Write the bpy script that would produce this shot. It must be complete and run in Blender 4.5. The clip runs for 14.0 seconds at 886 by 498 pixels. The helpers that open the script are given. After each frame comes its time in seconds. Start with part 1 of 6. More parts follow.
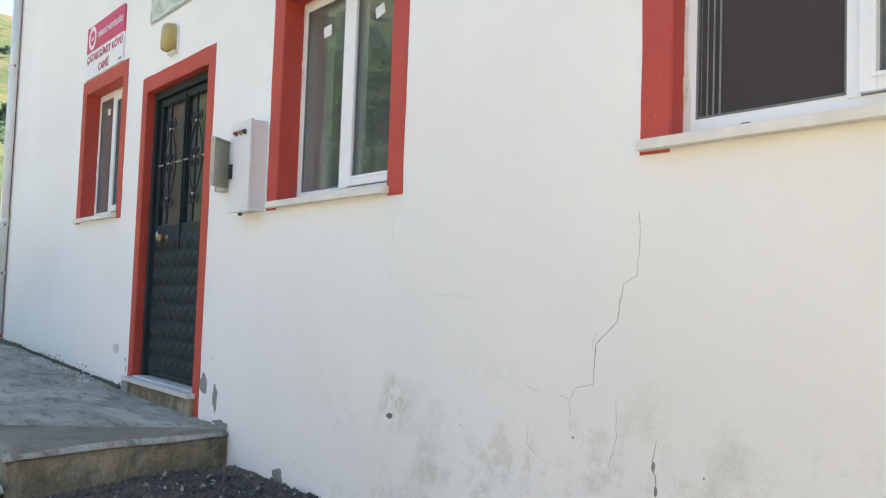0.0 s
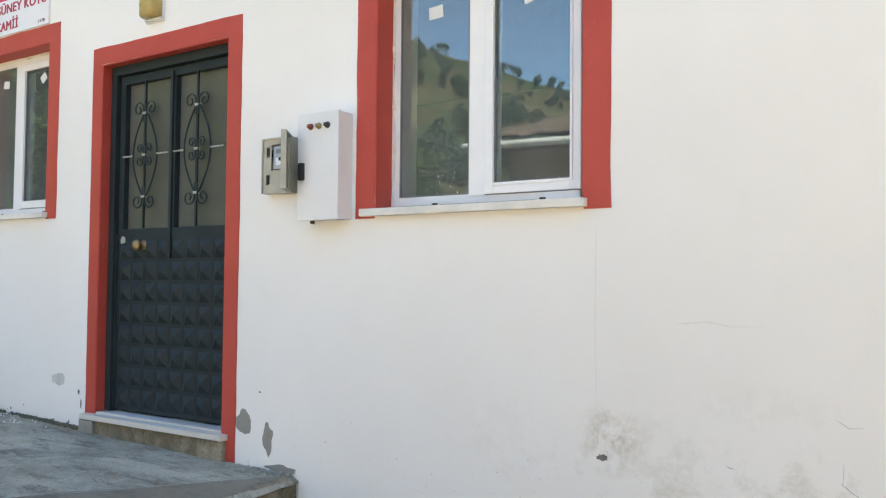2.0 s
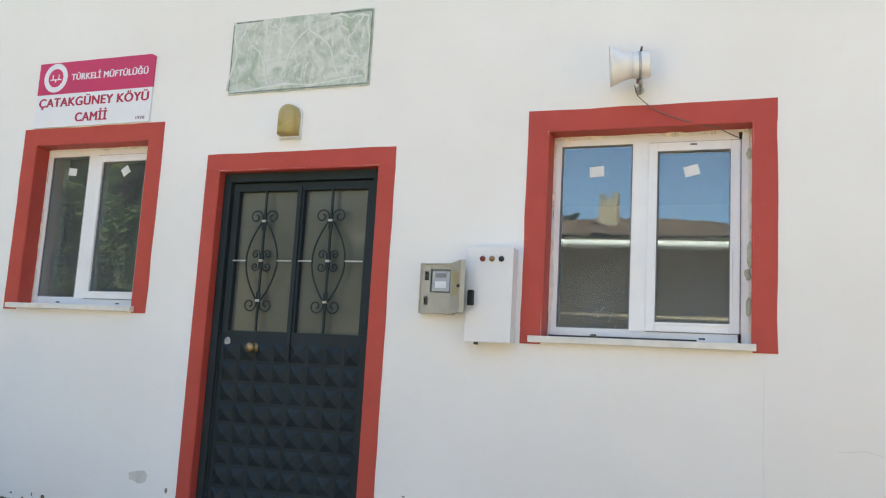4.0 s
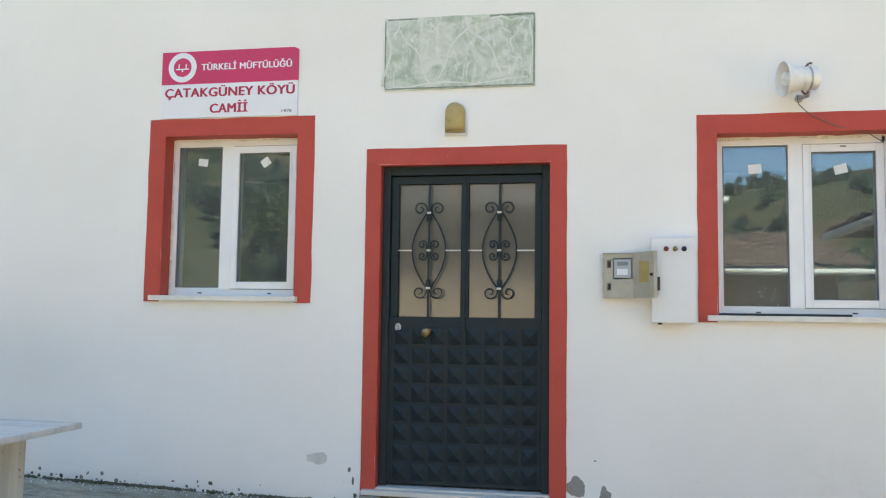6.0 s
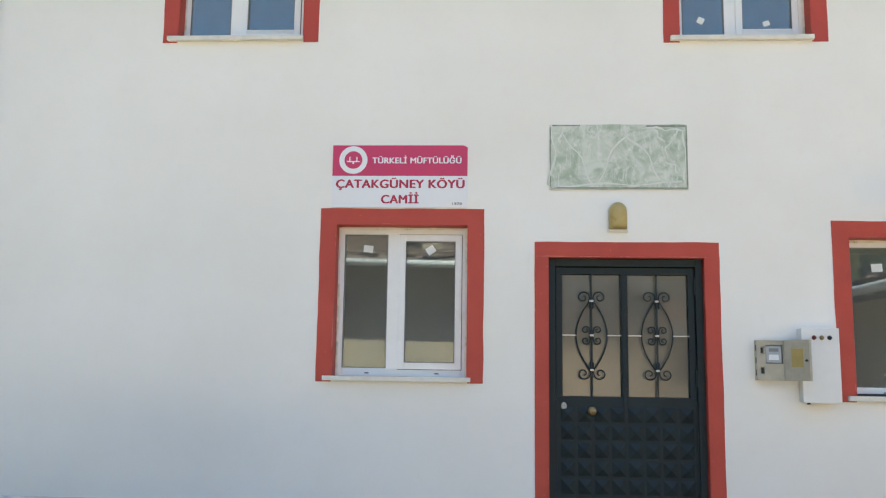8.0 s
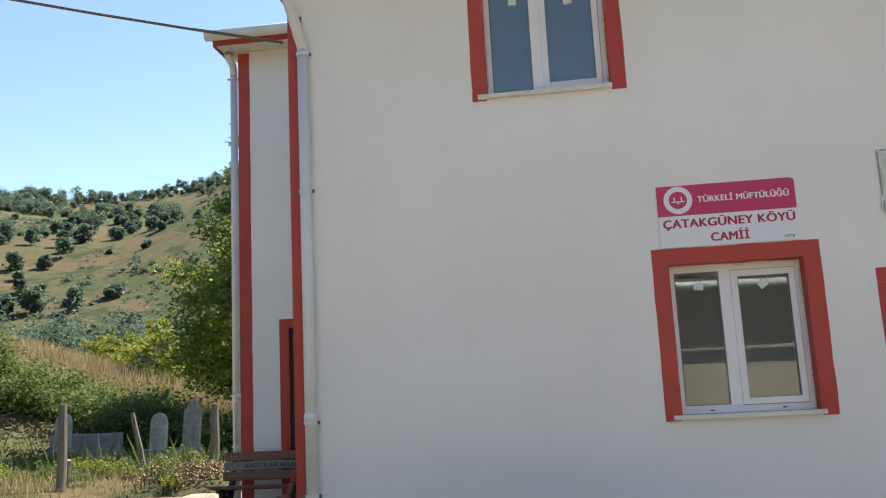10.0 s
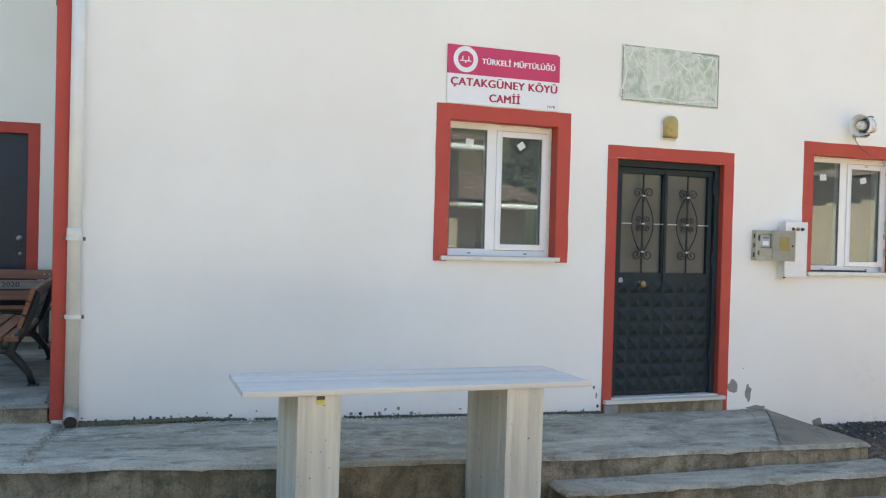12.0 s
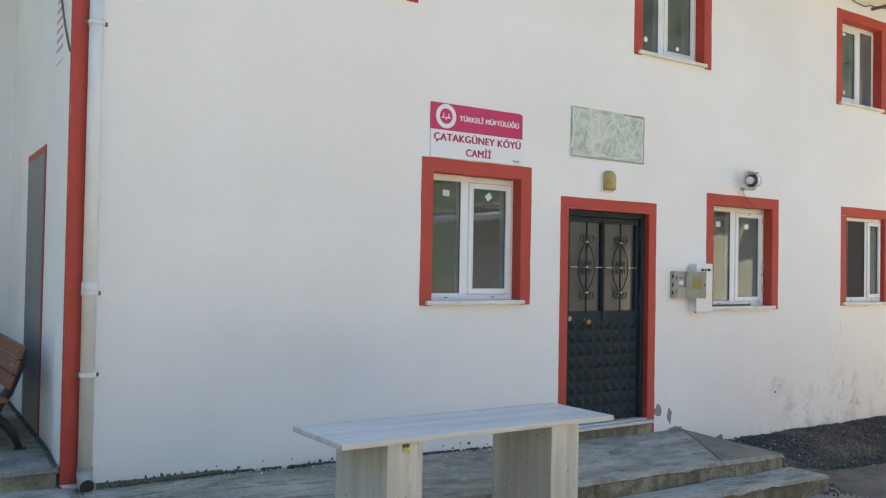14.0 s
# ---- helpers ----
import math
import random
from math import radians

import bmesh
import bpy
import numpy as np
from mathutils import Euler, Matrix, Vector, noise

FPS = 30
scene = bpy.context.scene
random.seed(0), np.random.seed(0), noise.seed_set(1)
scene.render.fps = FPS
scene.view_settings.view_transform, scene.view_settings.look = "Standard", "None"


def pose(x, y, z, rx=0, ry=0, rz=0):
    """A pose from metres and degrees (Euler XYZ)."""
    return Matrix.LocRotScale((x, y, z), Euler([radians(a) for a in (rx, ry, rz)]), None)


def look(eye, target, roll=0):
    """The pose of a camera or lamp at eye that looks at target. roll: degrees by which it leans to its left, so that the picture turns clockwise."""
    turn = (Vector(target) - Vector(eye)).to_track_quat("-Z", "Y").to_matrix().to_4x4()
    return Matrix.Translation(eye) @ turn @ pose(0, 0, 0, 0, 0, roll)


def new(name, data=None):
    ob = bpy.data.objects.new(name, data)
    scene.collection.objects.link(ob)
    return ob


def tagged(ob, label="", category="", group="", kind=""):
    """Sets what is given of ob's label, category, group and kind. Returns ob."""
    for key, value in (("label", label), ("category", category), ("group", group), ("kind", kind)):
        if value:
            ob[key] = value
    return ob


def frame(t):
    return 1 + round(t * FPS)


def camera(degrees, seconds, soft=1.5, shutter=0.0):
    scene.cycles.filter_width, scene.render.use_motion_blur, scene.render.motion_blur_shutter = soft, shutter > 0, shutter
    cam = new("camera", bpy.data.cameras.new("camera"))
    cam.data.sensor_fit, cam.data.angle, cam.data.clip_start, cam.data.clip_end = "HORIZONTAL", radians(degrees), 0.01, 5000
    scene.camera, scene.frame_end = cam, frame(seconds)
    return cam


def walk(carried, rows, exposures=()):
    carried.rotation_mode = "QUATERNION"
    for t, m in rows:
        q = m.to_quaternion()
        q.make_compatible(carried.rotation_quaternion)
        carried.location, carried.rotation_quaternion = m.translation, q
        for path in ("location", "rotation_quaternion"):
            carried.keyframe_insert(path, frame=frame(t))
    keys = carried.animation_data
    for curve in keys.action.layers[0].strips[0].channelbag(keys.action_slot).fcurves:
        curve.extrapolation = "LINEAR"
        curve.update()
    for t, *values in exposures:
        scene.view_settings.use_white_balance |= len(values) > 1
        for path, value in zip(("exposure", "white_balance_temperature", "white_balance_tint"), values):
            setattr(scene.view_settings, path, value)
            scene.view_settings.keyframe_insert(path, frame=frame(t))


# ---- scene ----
cam = camera(54.6, 14.0, soft=1.2)
PATH = [
    (0, (10.573, -2.139, 0.827), (9.008, -0.899, 0.941), 2.0),
    (0.5, (10.104, -2.203, 0.861), (8.67, -0.811, 0.94), 1.1),
    (1, (9.641, -2.429, 0.919), (8.363, -0.894, 1.023), 0.4),
    (1.5, (9.26, -2.742, 0.945), (8.09, -1.123, 1.035), 0.6),
    (2, (8.897, -3.061, 0.977), (7.769, -1.411, 1.055), 0.5),
    (2.5, (8.632, -3.437, 1.013), (7.559, -1.752, 1.099), 0.7),
    (3, (8.265, -3.777, 1.019), (7.338, -2.01, 1.153), 0.3),
    (3.5, (7.976, -4.082, 1.046), (7.188, -2.258, 1.271), 1.9),
    (4, (7.552, -4.394, 1.099), (6.837, -2.548, 1.381), 3.2),
    (4.2, (7.342, -4.519, 1.153), (6.639, -2.668, 1.435), 3.0),
    (6.3, (5.493, -5.486, 1.306), (5.202, -3.513, 1.458), 0.9),
    (6.5, (5.302, -5.57, 1.326), (5.064, -3.591, 1.489), 1.1),
    (7, (4.857, -5.849, 1.326), (4.689, -3.861, 1.455), 1.7),
    (7.5, (4.367, -5.954, 1.333), (4.233, -3.962, 1.449), 1.9),
    (8, (3.908, -6.115, 1.437), (3.799, -4.138, 1.72), 0.8),
    (8.2, (3.75, -6.18, 1.454), (3.615, -4.227, 1.862), 0.2),
    (8.75, (3.26, -6.27, 1.49), (3.10, -4.35, 2.03), -0.6),
    (9.4, (2.62, -6.38, 1.55), (2.38, -4.45, 2.05), -2.2),
    (10.3, (1.671, -6.46, 1.622), (1.422, -4.487, 1.837), -3.3),
    (10.5, (1.528, -6.471, 1.599), (1.382, -4.481, 1.725), -2.8),
    (11, (1.194, -6.404, 1.573), (1.392, -4.415, 1.638), -1.1),
    (11.5, (0.828, -6.449, 1.558), (1.331, -4.513, 1.563), 1.1),
    (12, (0.449, -6.416, 1.546), (1.126, -4.535, 1.518), 1.5),
    (12.5, (0.069, -6.313, 1.579), (0.944, -4.515, 1.595), 1.3),
    (13, (-0.318, -6.254, 1.646), (0.729, -4.551, 1.709), 1.1),
    (13.5, (-0.716, -6.064, 1.657), (0.382, -4.393, 1.723), 0.8),
    (14, (-1.185, -6.026, 1.676), (-0.062, -4.371, 1.72), 1.0),
]
EXPOSURE = [(0, 2.68, 7450, 1), (1, 2.74, 7750, 2), (2, 2.82, 7930, 2), (3, 2.84, 7900, 3), (3.5, 2.55, 7650, 1), (4, 2.59, 7700, 2), (6.5, 2.57, 7650, 0), (7.2, 2.59, 7650, 0), (8.2, 2.34, 7600, 2), (10.3, 1.66, 7650, 6), (10.6, 1.88, 7650, 6), (11.0, 2.27, 7700, 4), (11.5, 2.62, 7950, 3), (12.5, 2.62, 7720, 3), (14, 2.32, 7600, 3)]
walk(cam, [(t, look(eye, target, roll)) for t, eye, target, roll in PATH], EXPOSURE)

# ---- world, sun and exposure ----
world = bpy.data.worlds.new("sky")
scene.world = world
world.use_nodes = True
wn = world.node_tree.nodes
sky = wn.new("ShaderNodeTexSky")
sky.sky_type, sky.sun_disc = "NISHITA", False
SUN_AZ, SUN_EL = 33.5, 54.0
sky.sun_elevation, sky.sun_rotation = radians(SUN_EL), radians(SUN_AZ)
sky.air_density, sky.dust_density, sky.ozone_density = 0.75, 0.05, 3.2
wn["Background"].inputs["Strength"].default_value = 0.106
world.node_tree.links.new(sky.outputs["Color"], wn["Background"].inputs["Color"])

sun_data = bpy.data.lights.new("sun", "SUN")
sun_data.energy, sun_data.angle, sun_data.color = 4.8, radians(0.53), (1.0, 0.95, 0.87)
sun = new("sun", sun_data)
sun_dir = Vector((math.sin(radians(SUN_AZ)) * math.cos(radians(SUN_EL)), math.cos(radians(SUN_AZ)) * math.cos(radians(SUN_EL)), math.sin(radians(SUN_EL))))
sun.matrix_world = look(sun_dir * 60, (0, 0, 0))

# ---- materials ----


class Mat:
    """A node material with short calls for the usual nodes."""

    def __init__(self, name, rough=0.8, metal=0.0, spec=0.5):
        self.m = bpy.data.materials.new(name)
        self.m.use_nodes = True
        self.t = self.m.node_tree
        self.b = self.t.nodes["Principled BSDF"]
        self.b.inputs["Roughness"].default_value = rough
        self.b.inputs["Metallic"].default_value = metal
        self.b.inputs["Specular IOR Level"].default_value = spec
        self.co = None
        self.height = None

    def node(self, kind, **values):
        n = self.t.nodes.new(kind)
        for key, value in values.items():
            n.inputs[key].default_value = value
        return n

    def link(self, a, b):
        self.t.links.new(a, b)

    def coord(self):
        if self.co is None:
            self.co = self.node("ShaderNodeNewGeometry").outputs["Position"]
        return self.co

    def stretched(self, sx, sy, sz):
        n = self.node("ShaderNodeMapping")
        n.inputs["Scale"].default_value = (sx, sy, sz)
        self.link(self.coord(), n.inputs["Vector"])
        return n.outputs["Vector"]

    def noise(self, scale, detail=4.0, rough=0.6, co=None, dist=0.0):
        n = self.node("ShaderNodeTexNoise", Scale=scale, Detail=detail, Roughness=rough, Distortion=dist)
        self.link(co or self.coord(), n.inputs["Vector"])
        return n.outputs["Fac"]

    def band(self, fac, lo, hi, a=0.0, b=1.0):
        n = self.node("ShaderNodeMapRange")
        n.inputs["From Min"].default_value, n.inputs["From Max"].default_value = lo, hi
        n.inputs["To Min"].default_value, n.inputs["To Max"].default_value = a, b
        self.link(fac, n.inputs["Value"])
        return n.outputs["Result"]

    def maths(self, op, a, b=None):
        n = self.node("ShaderNodeMath")
        n.operation = op
        for k, v in enumerate((a, b)):
            if v is None:
                continue
            if isinstance(v, (int, float)):
                n.inputs[k].default_value = v
            else:
                self.link(v, n.inputs[k])
        return n.outputs[0]

    def mix(self, fac, a, b):
        n = self.node("ShaderNodeMix")
        n.data_type = "RGBA"
        for key, v in ((0, fac), (6, a), (7, b)):
            if isinstance(v, (int, float)):
                n.inputs[key].default_value = v
            elif isinstance(v, tuple):
                n.inputs[key].default_value = (*v, 1) if len(v) == 3 else v
            else:
                self.link(v, n.inputs[key])
        return n.outputs[2]

    def axis(self, k):
        n = self.node("ShaderNodeSeparateXYZ")
        self.link(self.coord(), n.inputs[0])
        return n.outputs[k]

    def random(self):
        return self.node("ShaderNodeObjectInfo").outputs["Random"]

    def island(self):
        return self.node("ShaderNodeNewGeometry").outputs["Random Per Island"]

    def color(self, c):
        if isinstance(c, tuple):
            self.b.inputs["Base Color"].default_value = (*c, 1)
        else:
            self.link(c, self.b.inputs["Base Color"])
        return self

    def rough(self, fac, lo, hi):
        self.link(self.band(fac, 0.3, 0.7, lo, hi), self.b.inputs["Roughness"])
        return self

    def bump(self, fac, strength=0.3, distance=0.01):
        n = self.node("ShaderNodeBump", Strength=strength, Distance=distance)
        self.link(fac, n.inputs["Height"])
        if self.height is not None:
            self.link(self.height, n.inputs["Normal"])
        self.height = n.outputs["Normal"]
        self.link(self.height, self.b.inputs["Normal"])
        return self


def plain(name, c, rough=0.6, metal=0.0, vary=0.12, scale=14.0, bump=0.0, spec=0.5):
    m = Mat(name, rough, metal, spec)
    n = m.noise(scale, 5)
    dark = tuple(v * (1 - vary) for v in c)
    lite = tuple(min(1, v * (1 + vary)) for v in c)
    m.color(m.mix(m.band(n, 0.3, 0.7), dark, lite))
    m.rough(n, max(0.02, rough - 0.08), min(1, rough + 0.08))
    if bump:
        m.bump(m.noise(scale * 6, 3), bump, 0.004)
    return m.m


def plaster():
    m = Mat("white_plaster", 0.9, spec=0.25)
    big = m.noise(0.7, 4, 0.55)
    fine = m.noise(9, 6, 0.65)
    c = m.mix(m.band(big, 0.35, 0.65), (0.80, 0.79, 0.765), (0.85, 0.845, 0.83))
    c = m.mix(m.maths("MULTIPLY", m.band(fine, 0.55, 0.75), 0.25), c, (0.75, 0.74, 0.71))
    # damp stains with ragged outlines near the foot of the wall
    low = m.band(m.axis(2), 0.66, 0.22)
    right = m.band(m.axis(0), 6.6, 8.2)
    blot = m.band(m.noise(2.9, 8, 0.78, dist=0.15), 0.50, 0.66)
    stain = m.maths("MULTIPLY", m.maths("MULTIPLY", low, right), blot)
    c = m.mix(m.maths("MULTIPLY", stain, 0.75), c, (0.49, 0.465, 0.39))
    # a brown seep round the broken spot
    d = m.node("ShaderNodeVectorMath")
    d.operation = "DISTANCE"
    m.link(m.coord(), d.inputs[0])
    d.inputs[1].default_value = (7.58, 0.0, 0.39)
    seep = m.maths("MULTIPLY", m.band(d.outputs["Value"], 0.16, 0.03), m.band(m.noise(9, 7, 0.75), 0.46, 0.58))
    c = m.mix(m.maths("MULTIPLY", seep, 0.65), c, (0.43, 0.39, 0.29))
    speck = m.band(m.noise(38, 3, 0.6), 0.66, 0.74)
    c = m.mix(m.maths("MULTIPLY", m.maths("MULTIPLY", speck, m.band(m.axis(2), 0.5, 0.15)), 0.6), c, (0.36, 0.34, 0.30))
    m.color(c)
    m.bump(m.noise(1.6, 3), 0.25, 0.02)
    m.bump(m.noise(140, 4, 0.7), 0.12, 0.002)
    return m.m


def red_paint():
    m = Mat("red_paint", 0.55, spec=0.35)
    n = m.noise(3.0, 5, 0.6)
    c = m.mix(m.band(n, 0.3, 0.7), (0.43, 0.058, 0.044), (0.50, 0.075, 0.055))
    c = m.mix(m.band(m.noise(60, 3), 0.70, 0.76), c, (0.62, 0.22, 0.18))
    m.color(c).bump(m.noise(90, 3), 0.15, 0.003)
    return m.m


def concrete(name, a, b, stain, bump=0.5, streak=False):
    m = Mat(name, 0.92, spec=0.2)
    big = m.noise(1.1, 6, 0.7, dist=0.8)
    mid = m.noise(5.5, 6, 0.7)
    fine = m.noise(60, 5, 0.7)
    c = m.mix(m.band(big, 0.35, 0.65), a, b)
    c = m.mix(m.maths("MULTIPLY", m.band(mid, 0.5, 0.68), 0.75), c, stain)
    c = m.mix(m.maths("MULTIPLY", m.band(fine, 0.5, 0.75), 0.35), c, tuple(v * 0.5 for v in stain))
    if streak:
        s = m.noise(1.0, 4, 0.6, co=m.stretched(9, 9, 0.8))
        c = m.mix(m.maths("MULTIPLY", m.band(s, 0.5, 0.7), 0.5), c, stain)
    m.color(c)
    m.bump(mid, bump, 0.02)
    m.bump(fine, bump, 0.006)
    return m.m


def court_mat():
    m = Mat("pale_court_concrete", 0.92, spec=0.2)
    wash = m.noise(1.0, 6, 0.7, co=m.stretched(0.8, 1.3, 1.0), dist=1.2)
    mid = m.noise(4.0, 6, 0.72, co=m.stretched(0.8, 1.2, 1.0))
    fine = m.noise(70, 5, 0.7)
    c = m.mix(m.band(wash, 0.38, 0.60), (0.305, 0.285, 0.25), (0.19, 0.182, 0.162))
    c = m.mix(m.maths("MULTIPLY", m.band(mid, 0.48, 0.62), 0.8), c, (0.125, 0.12, 0.108))
    c = m.mix(m.maths("MULTIPLY", m.band(m.noise(9, 6, 0.75), 0.52, 0.66), 0.5), c, (0.36, 0.34, 0.30))
    c = m.mix(m.maths("MULTIPLY", m.band(fine, 0.5, 0.75), 0.4), c, (0.10, 0.098, 0.085))
    m.color(c)
    m.bump(mid, 0.6, 0.02)
    m.bump(fine, 0.5, 0.006)
    return m.m


def landing_mat():
    m = Mat("worn_concrete", 0.92, spec=0.2)
    wash = m.noise(1.0, 7, 0.72, co=m.stretched(0.9, 1.6, 1.0), dist=0.8)
    mid = m.noise(1.0, 7, 0.75, co=m.stretched(2.6, 8.0, 3.0), dist=0.4)
    fine = m.noise(65, 5, 0.7)
    c = m.mix(m.band(wash, 0.36, 0.62), (0.54, 0.515, 0.43), (0.28, 0.265, 0.215))
    c = m.mix(m.maths("MULTIPLY", m.band(mid, 0.50, 0.62), 0.7), c, (0.12, 0.116, 0.094))
    c = m.mix(m.maths("MULTIPLY", m.band(m.noise(11, 7, 0.75), 0.54, 0.64), 0.6), c, (0.50, 0.49, 0.44))
    c = m.mix(m.maths("MULTIPLY", m.band(fine, 0.48, 0.72), 0.45), c, (0.09, 0.088, 0.07))
    m.color(c)
    m.bump(wash, 0.5, 0.03)
    m.bump(mid, 0.9, 0.02)
    m.bump(fine, 0.9, 0.006)
    return m.m


def riser_mat():
    m = Mat("stained_step_face", 0.95, spec=0.15)
    c = m.mix(m.band(m.noise(2.6, 7, 0.72, dist=0.6), 0.42, 0.58), (0.37, 0.325, 0.245), (0.20, 0.175, 0.125))
    s = m.noise(1.0, 5, 0.65, co=m.stretched(12, 12, 0.9))
    c = m.mix(m.maths("MULTIPLY", m.band(s, 0.52, 0.68), 0.5), c, (0.13, 0.105, 0.07))
    c = m.mix(m.maths("MULTIPLY", m.band(m.noise(5.5, 7, 0.75), 0.5, 0.66), 0.7), c, (0.075, 0.078, 0.04))
    c = m.mix(m.maths("MULTIPLY", m.band(m.noise(60, 5, 0.7), 0.5, 0.7), 0.5), c, (0.07, 0.062, 0.045))
    m.color(c)
    m.bump(m.noise(8, 6, 0.7), 0.9, 0.03)
    m.bump(m.noise(55, 5, 0.7), 0.7, 0.008)
    return m.m


def marble():
    m = Mat("white_marble", 0.35)
    v = m.noise(1.0, 5, 0.6, co=m.stretched(0.35, 8, 8), dist=0.3)
    c = m.mix(m.band(v, 0.42, 0.68), (0.62, 0.605, 0.565), (0.41, 0.41, 0.41))
    m.color(m.mix(m.band(m.noise(30, 4), 0.6, 0.75), c, (0.60, 0.60, 0.58)))
    m.rough(m.noise(12), 0.3, 0.55)
    return m.m


def leg_stone():
    m = Mat("mosaic_concrete", 0.8, spec=0.3)
    s = m.noise(1.0, 4, 0.6, co=m.stretched(11, 11, 0.7))
    c = m.mix(m.band(s, 0.38, 0.70), (0.66, 0.63, 0.55), (0.48, 0.46, 0.405))
    sp = m.noise(34, 2, 0.5)
    c = m.mix(m.band(sp, 0.70, 0.73), c, (0.26, 0.21, 0.16))
    m.color(c).bump(m.noise(80, 4), 0.3, 0.003)
    return m.m


def glass(name="window_glass", base=0.095):
    m = bpy.data.materials.new(name)
    m.use_nodes = True
    t = m.node_tree
    t.nodes.remove(t.nodes["Principled BSDF"])
    gl, tr, mx, lw, pw, ad = (t.nodes.new("ShaderNode" + k) for k in ("BsdfGlossy", "BsdfTransparent", "MixShader", "LayerWeight", "Math", "Math"))
    gl.inputs["Roughness"].default_value = 0.004
    gl.inputs["Color"].default_value = (0.80, 0.92, 1.0, 1)
    lw.inputs["Blend"].default_value = 0.5
    pw.operation, ad.operation = "POWER", "MULTIPLY_ADD"
    pw.inputs[1].default_value = 5.0
    ad.inputs[1].default_value, ad.inputs[2].default_value = 1.0 - base, base
    t.links.new(lw.outputs["Facing"], pw.inputs[0])
    t.links.new(pw.outputs[0], ad.inputs[0])
    tr.inputs["Color"].default_value = (0.82, 0.86, 0.84, 1)
    t.links.new(ad.outputs[0], mx.inputs[0])
    t.links.new(tr.outputs[0], mx.inputs[1])
    t.links.new(gl.outputs[0], mx.inputs[2])
    # a thin film of dust
    dust, film, sp = (t.nodes.new("ShaderNode" + k) for k in ("BsdfDiffuse", "MixShader", "TexNoise"))
    dust.inputs["Color"].default_value = (0.62, 0.64, 0.64, 1)
    sp.inputs["Scale"].default_value, sp.inputs["Detail"].default_value = 3.0, 5.0
    mul = t.nodes.new("ShaderNodeMath")
    mul.operation = "MULTIPLY"
    mul.inputs[1].default_value = 0.13
    t.links.new(sp.outputs["Fac"], mul.inputs[0])
    t.links.new(mul.outputs[0], film.inputs[0])
    t.links.new(mx.outputs[0], film.inputs[1])
    t.links.new(dust.outputs[0], film.inputs[2])
    t.links.new(film.outputs[0], t.nodes["Material Output"].inputs[0])
    return m


def leafy(name, dark, lite, glow=0.35):
    m = Mat(name, 0.6, spec=0.3)
    c = m.mix(m.island(), dark, lite)
    c = m.mix(m.maths("MULTIPLY", m.band(m.noise(0.9, 3), 0.4, 0.65), 0.5), c, tuple(v * 0.65 for v in dark))
    m.color(c)
    tr = m.node("ShaderNodeBsdfTranslucent")
    m.link(c, tr.inputs["Color"])
    mx = m.node("ShaderNodeMixShader")
    mx.inputs[0].default_value = glow
    m.link(m.b.outputs[0], mx.inputs[1])
    m.link(tr.outputs[0], mx.inputs[2])
    m.link(mx.outputs[0], m.t.nodes["Material Output"].inputs[0])
    return m.m


def terrain_mat():
    m = Mat("dry_hillside", 0.95, spec=0.1)
    big = m.noise(0.012, 6, 0.6, dist=1.0)
    mid = m.noise(0.09, 6, 0.65)
    patch = m.noise(0.035, 8, 0.65, dist=0.4)
    tuft = m.noise(0.16, 8, 0.7)
    terr = m.noise(1.0, 5, 0.7, co=m.stretched(0.02, 0.02, 0.30), dist=0.6)
    c = m.mix(m.band(big, 0.42, 0.58), (0.100, 0.078, 0.048), (0.060, 0.063, 0.032))
    c = m.mix(m.maths("MULTIPLY", m.band(terr, 0.5, 0.62), 0.7), c, (0.092, 0.066, 0.045))
    c = m.mix(m.band(mid, 0.50, 0.58), c, (0.060, 0.068, 0.035))
    c = m.mix(m.band(patch, 0.50, 0.54), c, (0.040, 0.060, 0.028))
    c = m.mix(m.band(tuft, 0.53, 0.57), c, (0.026, 0.042, 0.020))
    c = m.mix(m.maths("MULTIPLY", m.band(m.noise(0.33, 8, 0.75), 0.54, 0.62), 0.8), c, (0.032, 0.048, 0.022))
    c = m.mix(m.band(m.noise(0.045, 8, 0.8), 0.55, 0.62), c, (0.092, 0.065, 0.042))
    c = m.mix(m.maths("MULTIPLY", m.band(m.noise(0.8, 5, 0.7), 0.45, 0.7), 0.35), c, (0.10, 0.080, 0.049))
    # trodden grey earth and gravel round the building
    d = m.node("ShaderNodeVectorMath")
    d.operation = "DISTANCE"
    m.link(m.coord(), d.inputs[0])
    d.inputs[1].default_value = (6.0, -7.0, 0.0)
    near = m.band(m.maths("ADD", d.outputs["Value"], m.band(m.noise(0.5, 4), 0, 1, -2, 2)), 11.5, 12.6, 1.0, 0.0)
    g = m.mix(m.band(m.noise(2.2, 6, 0.7), 0.4, 0.62), (0.37, 0.318, 0.246), (0.255, 0.215, 0.165))
    g = m.mix(m.band(m.noise(55, 4, 0.7), 0.45, 0.7), g, (0.17, 0.15, 0.125))
    m.color(m.mix(near, c, g))
    m.bump(m.noise(7, 6, 0.7), 0.6, 0.04)
    m.bump(m.noise(70, 4, 0.7), 0.6, 0.01)
    return m.m


